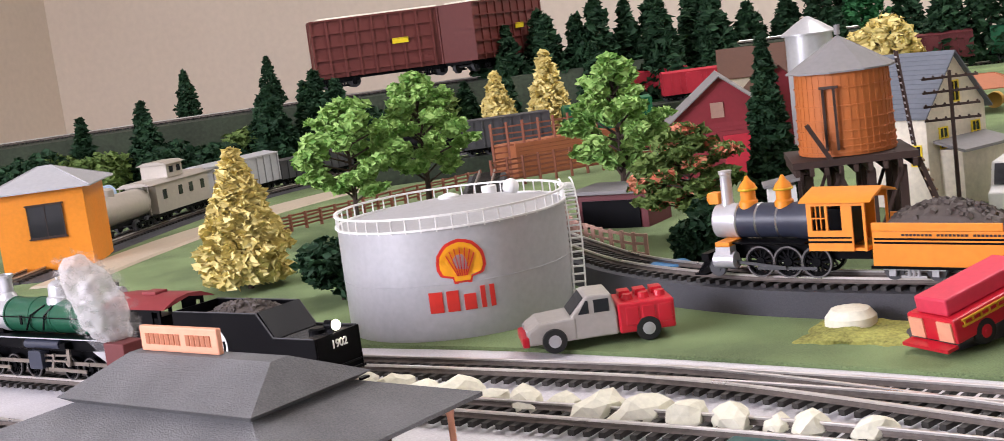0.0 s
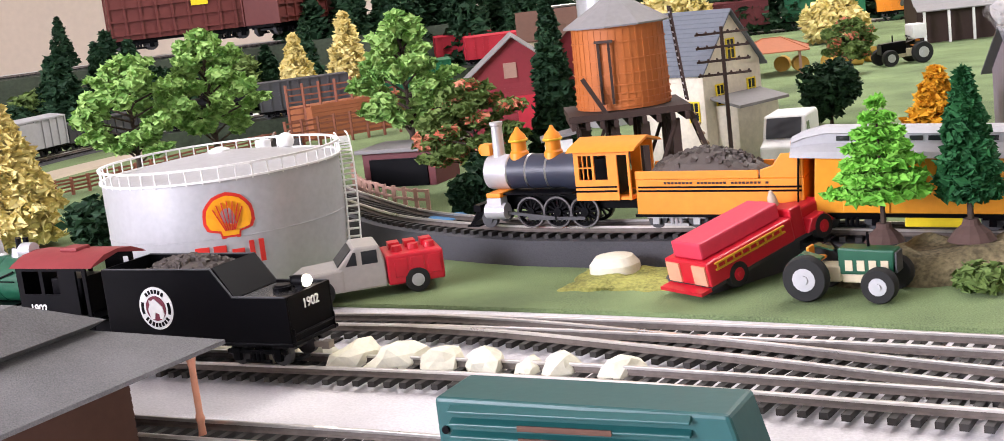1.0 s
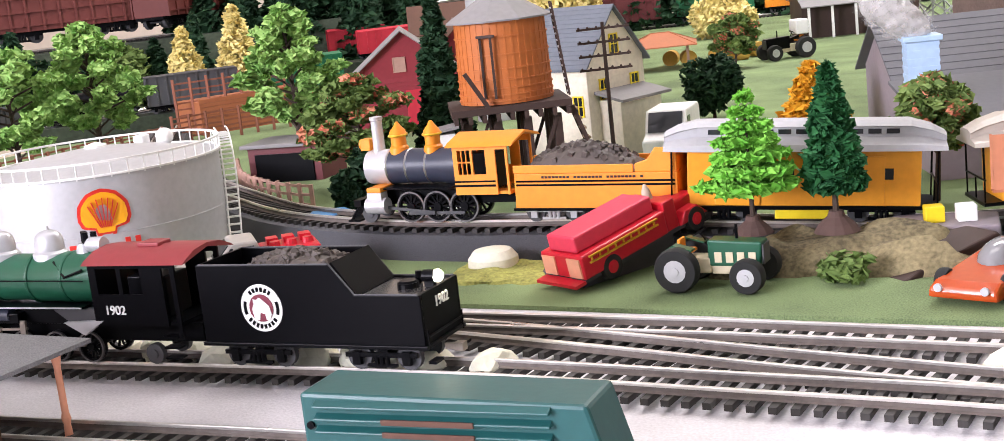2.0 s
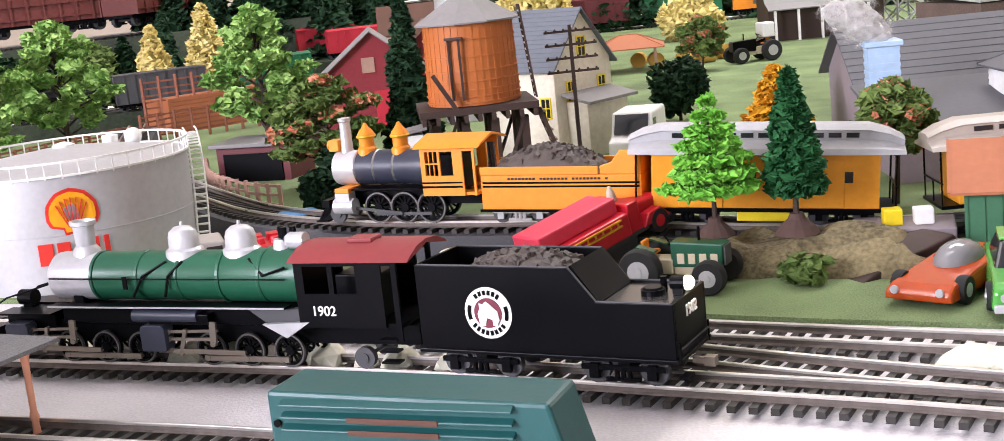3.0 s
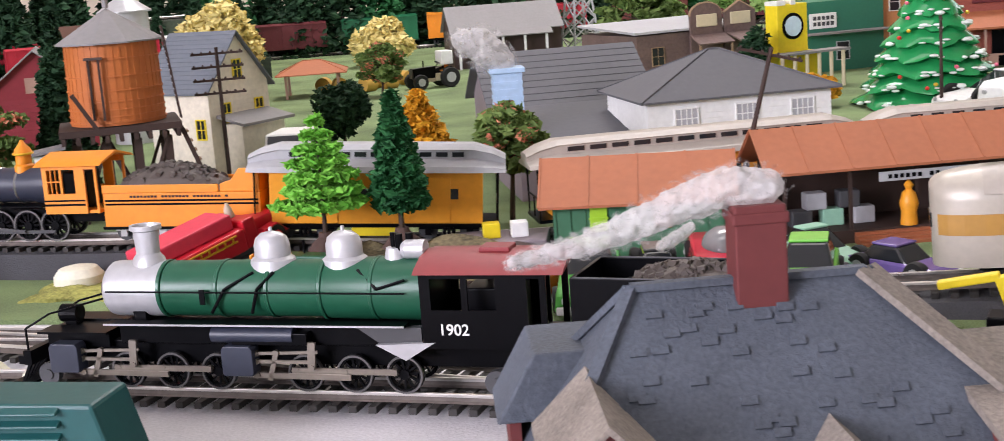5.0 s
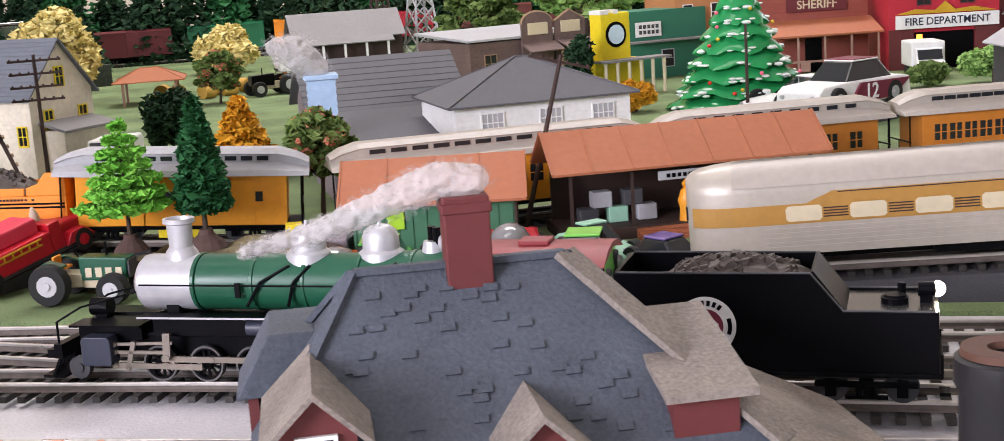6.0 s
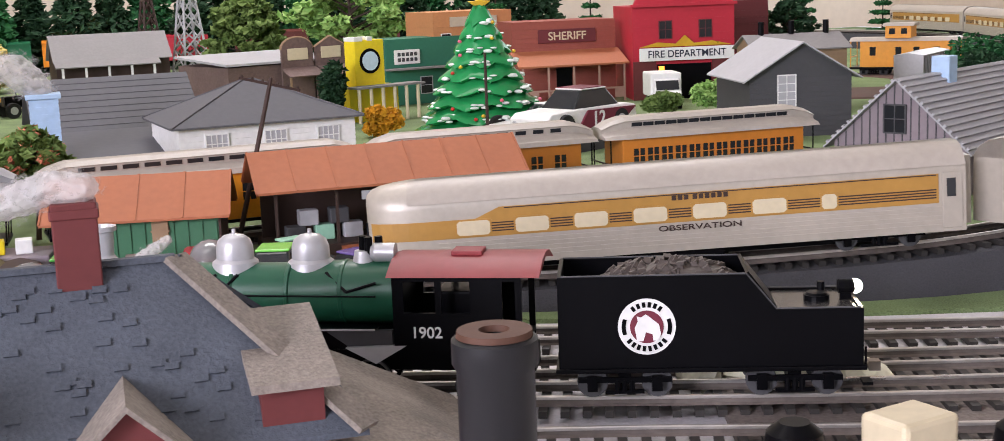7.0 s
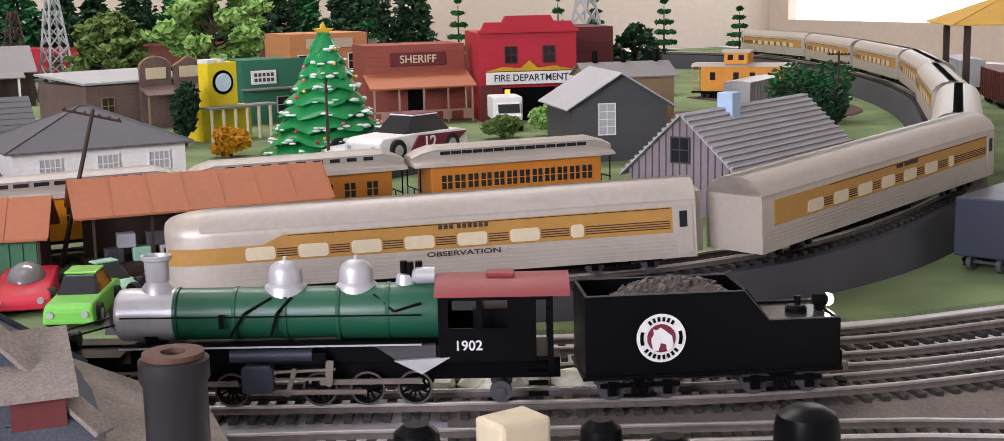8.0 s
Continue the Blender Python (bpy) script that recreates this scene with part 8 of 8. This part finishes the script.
part("parapet", Geo().prism([(-0.056, 0.1), (0.056, 0.1), (0.05, 0.112), (0.03, 0.112), (0.026, 0.119), (-0.026, 0.119), (-0.03, 0.112), (-0.05, 0.112)], -0.063, -0.0555), "fire_red", e, "stepped red parapet", bevel=0.0006)
part("cornice", Geo().box(-0.058, 0.058, -0.066, -0.06, 0.1, 0.103), "fire_red", e)
sg = part("sign_board", Geo().box(-0.05, 0.054, -0.0675, -0.065, 0.042, 0.056), "white", e, "white name board", bevel=0.0005)
text("FIRE DEPARTMENT", 0.0108, pose(0.002, -0.0678, 0.049, 90), "navy", sg, squeeze=0.95)
part("garland", Geo().prism([(-0.05, 0.057), (-0.03, 0.062), (-0.01, 0.06), (0.0, 0.069), (0.01, 0.06), (0.03, 0.062), (0.052, 0.057)], -0.0668, -0.0652), "gold", e, "gold scroll over the board")
for u in (-0.02, 0.024):
    window(e, face("s", u, 0.066, 0.112, 0.12, 0.0006), 0.013, 0.018, "dark_red", "glass", 2, 2)
for x0, x1 in ((-0.056, -0.031), (0.031, 0.056)):
    part("lower_front", Geo().box(x0, x1, -0.0625, -0.0601, 0, 0.0415), "brick_red", e, "dark brick ground floor")
# no real recess here: the bay's inner shade is a flat black plate
part("engine_bay", Geo().box(-0.03, 0.03, -0.0612, -0.0598, 0, 0.038), "black", e, "black plate painted as the shade in the engine bay")
part("lit_door", Geo().box(-0.028, -0.022, -0.0622, -0.0612, 0.004, 0.036), "fire_glow", e, "glowing orange lamp by the door")
for k in range(12):
    part("brick_course", Geo().box(-0.0565, 0.0565, -0.0605, -0.0598, 0.006 + k * 0.008, 0.0068 + k * 0.008), "fire_red", e)
e = thing("purple_building", "pale purple-grey tall wall behind the fire station", "house", pose(0.9, 1.4, 0, 0, 0, -10))
walls(e, 0.07, 0.12, 0.1, "dark_red", clap=0.008)
solo("toy_truck", Geo().box(-0.016, 0.016, -0.03, 0.012, 0.012, 0.036), "white", "white toy box truck before the fire station", "truck", pose(0.702, 1.17, 0, 0, 0, -14), bevel=0.0015)
tt = scene.objects["toy_truck"]
part("cab", Geo().prism([(-0.044, 0.006), (-0.028, 0.006), (-0.028, 0.03), (-0.034, 0.03), (-0.038, 0.019), (-0.044, 0.017)], -0.013, 0.013, "x"), "white", tt, bevel=0.001)
part("windscreen", Geo().slab([(-0.0115, -0.0385, 0.0195), (0.0115, -0.0385, 0.0195), (0.0115, -0.0345, 0.0285), (-0.0115, -0.0345, 0.0285)], 0.0004), "glass", tt)
part("grille", Geo().box(-0.008, 0.008, -0.0446, -0.0438, 0.007, 0.013), "black", tt)
for x in (-0.0125, 0.0125):
    for y in (-0.034, 0.0):
        part("wheel", Geo().cyl((x - 0.002, y, 0.006), (x + 0.002, y, 0.006), 0.006, n=16), "rubber", tt)
e = gable_house("grey_house", pose(0.688, 0.905, 0, 0, 0, -12), 0.085, 0.095, 0.05, 0.026, "dark_grey", "light_grey", "dark grey house with pale roof and white window", "y", 0.004, over=0.007)
window(e, face("s", -0.012, 0.024, 0.085, 0.095, 0.0008), 0.014, 0.026, "white", "light_grey", 2, 4)
e = gable_house("grey_house", pose(0.79, 1.06, 0, 0, 0, -12), 0.09, 0.06, 0.06, 0.012, "wood", "tower_roof", "low brown-grey shack with chimneys", "x", 0.004)
for x in (-0.03, 0.0, 0.035):
    part("stovepipe", Geo().cyl((x, 0, 0.06), (x, 0, 0.085), 0.003, n=10), "black", e)
e = gable_house("barn", pose(0.655, 0.628, 0, 0, 0, 28), 0.17, 0.085, 0.029, 0.038, "grey_purple", "light_grey", "grey-mauve barn with corrugated metal roof", "x", 0, over=0.005)
for k in range(13):
    t = (k + 0.5) / 13
    for sd in (-1, 1):
        part("corrugation", Geo().box(-0.0895, 0.0895, -0.0008, 0.0008, -0.0004, 0.0016, pose(0, sd * 0.0465 * (1 - t), 0.0265 + 0.0415 * t, -sd * 41.8, 0, 0)), "light_grey", e)
for k in range(16):
    part("batten", Geo().box(-0.0856, -0.0849, -0.04 + k * 0.0053, -0.0394 + k * 0.0053, 0, 0.03 + 0.036 * (1 - abs(-0.04 + k * 0.0053) / 0.0425)), "dark_grey", e)
window(e, face("w", 0.002, 0.036, 0.17, 0.085, 0.0008), 0.013, 0.016, "dark_grey", "glass", 2, 2)
part("chimney", Geo().box(-0.035, -0.023, -0.008, 0.004, 0.055, 0.078), "sky_blue", e, "pale blue chimney", bevel=0.0008)
# gazebo and hay
e = thing("gazebo", "small gazebo with red-brown roof", "gazebo", pose(-0.06, 1.58, 0))
hip_roof(e, 0.07, 0.06, 0.028, 0.014, "terracotta", 0.006, 0.3)
for x in (-0.03, 0.03):
    for y in (-0.025, 0.025):
        part("post", Geo().box(x - 0.0015, x + 0.0015, y - 0.0015, y + 0.0015, -0.001, 0.028), "pink_wood", e)
for k, (x, y) in enumerate(((0.016, 1.62), (0.03, 1.6), (0.004, 1.58), (0.035, 1.66), (-0.05, 1.62), (-0.03, 1.6), (0.05, 1.63))):
    solo("hay_bale", Geo().cyl((-0.008, 0, 0.008), (0.008, 0, 0.008), 0.009, n=18), "hay", "round golden hay bale on the grass", "hay bale", pose(x, y, 0.0005, 0, 0, 20 * k), "hay bales", smooth=True)


# -- ceramic tree, race cars, masts
def ceramic_tree(m):
    e = thing("ceramic_tree", "glossy green ceramic Christmas tree with a gold star", "ornament", m)
    r = random.Random(2)
    tiers = 9
    for k in range(tiers):
        t = k / tiers
        z0, z1 = 0.108 * t, 0.108 * (t + 1.5 / tiers)
        r0, r1 = 0.047 * (1 - t) + 0.006, 0.047 * (1 - t) * 0.62 + 0.002
        g = Geo()
        n = 26
        for rad, z in ((r0 * 0.8, z0 + 0.001), (r0, z0 + 0.0035), (r0 * 0.94, z0 + 0.0075), (r1, z1)):
            for j in range(n):
                a = 2 * math.pi * j / n
                q = rad * (1 + 0.1 * math.cos(a * 7 + k * 1.3))
                g.v.append((q * math.cos(a), q * math.sin(a), z - 0.0025 * math.cos(a * 7 + k * 1.3)))
        g.f = [(i * n + j, i * n + (j + 1) % n, (i + 1) * n + (j + 1) % n, (i + 1) * n + j) for i in range(3) for j in range(n)] + [tuple(range(n))[::-1], tuple(range(3 * n, 4 * n))]
        part("tier", g, "ceramic_green", e, "", True)
        for j in range(max(5, int(26 * (1 - t)))):
            a = r.uniform(-3.3, 0.2)
            q = r0 * 0.97
            rr = r.uniform(0.0022, 0.004)
            part("snow", Geo().ball((q * math.cos(a), q * math.sin(a), z0 + r.uniform(0.003, 0.007)), rr, 8, r.uniform(0.3, 0.5)), "snow_glaze", e)
    for k in range(14):
        t, a = r.uniform(0.05, 0.9), r.uniform(-2.8, -0.2)
        q = 0.047 * (1 - t) + 0.008
        part("bulb", Geo().ball((q * math.cos(a), q * math.sin(a), 0.108 * t + 0.006), 0.0016, 8), ("pink", "gold", "logo_red")[k % 3], e)
    star = []
    for k in range(10):
        a, q = math.pi / 2 + math.pi * k / 5, 0.0095 if k % 2 == 0 else 0.0042
        star.append((q * math.cos(a), 0.1165 + q * math.sin(a)))
    part("star", Geo().prism(star, -0.002, 0.002), "gold", e, "gold star", bevel=0.0006)
    part("base", Geo().lathe([(0.03, -0.001), (0.03, 0.003), (0.02, 0.004)], 20), "white", e)
    return e


ceramic_tree(pose(0.47, 1.05, 0)).scale = (1.14, 1.14, 0.98)
rc = car(pose(0.5, 0.985, 0.0, 0, 0, 12), 0.1, 0.04, 0.03, "white", "white and dark red toy race car", CAR_LOW, CAB_LOW, (0.0105, 0.0105))
part("stripe", Geo().box(-0.012, 0.02, -0.0206, -0.0196, 0.006, 0.014), "maroon", rc, "dark red side panel")
part("decal", Geo().box(0.024, 0.04, -0.0206, -0.0196, 0.007, 0.013), "pink", rc)
rc = car(pose(0.497, 0.9, 0.012, 0, 0, 26), 0.105, 0.044, 0.036, "white", "white and dark red toy race car with number 12", CAR_TALL, CAB_TALL, (0.0095, 0.0095))
part("stripe", Geo().prism([(-0.02, 0.006), (0.03, 0.006), (0.05, 0.019), (-0.008, 0.02)], -0.0228, -0.0212), "maroon", rc, "dark red side panel")
part("roof_panel", Geo().box(-0.005, 0.022, -0.013, 0.013, 0.0362, 0.0368), "maroon", rc)
text("12", 0.016, pose(0.004, -0.023, 0.0125, 90), "white", rc)
solo("display_stand", Geo().box(-0.055, 0.055, -0.025, 0.025, -0.001, 0.012), "dark_grey", "dark grey low stand under the race car", "stand", pose(0.5, 0.905, 0, 0, 0, 28), bevel=0.001)
pole(0.452, 0.985, 0.075, 2, "thin dark pole before the ceramic tree", 2, 70)
roadbed([(0.84, 1.2), (0.95, 1.14), (1.06, 1.12), (1.12, 1.24), (1.12, 1.4)], 0.06, -0.001, 0.0015, "brown earth yard inside the curve", "earth")
freight(pose(1.0, 1.14, 0.0015, 0, 0, 38), 0.1, 0.03, "silver", "silver-grey boxcar standing in the yard", "box")
pole(0.925, 0.885, 0.085, 2, "brown pole with crossarms behind the barn", 3, 15)


def lattice(x, y, h, w, material, label, name="mast"):
    e = thing(name, label, "tower", pose(x, y, 0, 0, 0, 20))
    for sx in (-1, 1):
        for sy in (-1, 1):
            part("leg", Geo().bar((sx * w, sy * w, -0.001), (sx * w * 0.25, sy * w * 0.25, h), w * 0.12), material, e)
    n = 6
    for k in range(n):
        a, b = k / n, (k + 1) / n
        wa, wb = w * (1 - 0.75 * a), w * (1 - 0.75 * b)
        for s in (-1, 1):
            part("brace", Geo().bar((-wa, s * wa, h * a), (wb, s * wb, h * b), w * 0.08).bar((wa, s * wa, h * a), (-wb, s * wb, h * b), w * 0.08), material, e)
            part("brace", Geo().bar((s * wa, -wa, h * a), (s * wb, wb, h * b), w * 0.08).bar((s * wa, wa, h * a), (s * wb, -wb, h * b), w * 0.08), material, e)
    return e


lattice(0.305, 1.89, 0.16, 0.022, "light_grey", "pale grey steel lattice windmill tower")
lattice(0.255, 1.97, 0.13, 0.02, "dark_brown", "dark steel lattice tower")
lattice(1.02, 1.6, 0.14, 0.03, "light_grey", "pale grey lattice tower behind the town")
# things at the edge of the yard
e = thing("black_boxcar", "black railcar standing at the edge of the yard", "train car", pose(0.655, 0.375, 0, 0, 0, 25))
part("body", Geo().box(-0.04, 0.06, -0.014, 0.014, 0.009, 0.04), "navy", e, bevel=0.001)
truck(e, -0.02)
truck(e, 0.04)
e = thing("yellow_canopy", "yellow-tan canopy on dark posts", "canopy", pose(1.175, 0.9, 0, 0, 0, -30))
hip_roof(e, 0.16, 0.12, 0.105, 0.03, "hay", 0.008, 0.2)
for x in (-0.07, 0.07):
    for y in (-0.05, 0.05):
        part("post", Geo().box(x - 0.003, x + 0.003, y - 0.003, y + 0.003, -0.001, 0.105), "dark_brown", e)
for x, y, mt, lab in ((1.3, 1.06, "hopper_brown", "red-brown boxcar beside the streamlined train"), (1.42, 1.26, "light_grey", "grey boxcar beside the streamlined train")):
    freight(pose(x, y, 0, 0, 0, 58), 0.12, 0.034, mt, lab, "box")
e = thing("orange_station", "bright orange station with pale grey hip roof", "station", pose(-0.855, 0.995, 0, 0, 0, 24))
walls(e, 0.078, 0.08, 0.072, "orange")
hip_roof(e, 0.078, 0.08, 0.072, 0.018, "light_grey", 0.009, 0.15)
for u, z, w, h in ((0.004, 0.029, 0.033, 0.0012), (0.004, 0.0585, 0.033, 0.0012)):
    part("window_trim", Geo().box(u - w / 2, u + w / 2, -0.0425, -0.04, z, z + h), "dark_brown", e)
window(e, face("s", 0.004, 0.031, 0.078, 0.08, 0.0008), 0.029, 0.027, "dark_brown", "glass", 2, 1)


# ---- what moves ----
LOCO_S = [(0.0, 0.640), (0.5, 0.698), (1.0, 0.756), (1.5, 0.814), (2.25, 0.894), (3.0, 0.973), (3.5, 1.0295), (4.0, 1.080), (4.5, 1.1295), (5.0, 1.178), (5.75, 1.246), (6.5, 1.3155), (7.0, 1.3625), (7.5, 1.4115), (8.0, 1.461)]


def s_of(t):
    for (a, p), (b, q) in zip(LOCO_S, LOCO_S[1:]):
        if t <= b:
            return p + (q - p) * (t - a) / (b - a)
    return LOCO_S[-1][1]


def motions():
    line = spline([(x, y, 0) for x, y in T1], 0.005)

    def on(s):
        k = s / 0.005
        i = int(k)
        p = line[i].lerp(line[i + 1], k - i)
        a, b = line[i - 8], line[i + 9]
        return p, math.degrees(math.atan2(b.y - a.y, b.x - a.x))
    times = [0.1 * k for k in range(81)]
    rows_t, rows_l = [], []
    for t in times[::5]:
        p, a = on(s_of(t))
        rows_t.append((t, pose(p.x, p.y, RAIL, 0, 0, a)))
        p, a = on(s_of(t) - 0.051 - 0.08)
        q = p + Vector((math.cos(radians(a)), math.sin(radians(a)), 0)) * 0.08
        rows_l.append((t, pose(q.x, q.y, RAIL, 0, 0, a)))
    walk(tender, rows_t)
    walk(loco, rows_l)
    s0 = s_of(0)
    for w, r in [(w, w.location.z) for w in tender_wheels] + loco_wheels:
        x = w.location.x
        walk(w, [(t, pose(x, 0, r, 0, math.degrees((s_of(t) - s0) / r), 0)) for t in times])
    for rod in loco_rods:
        walk(rod, [(t, pose(0.0032 * math.sin((s_of(t) - s0) / 0.0062), 0, 0.0062 + 0.0032 * math.cos((s_of(t) - s0) / 0.0062))) for t in times])


motions()
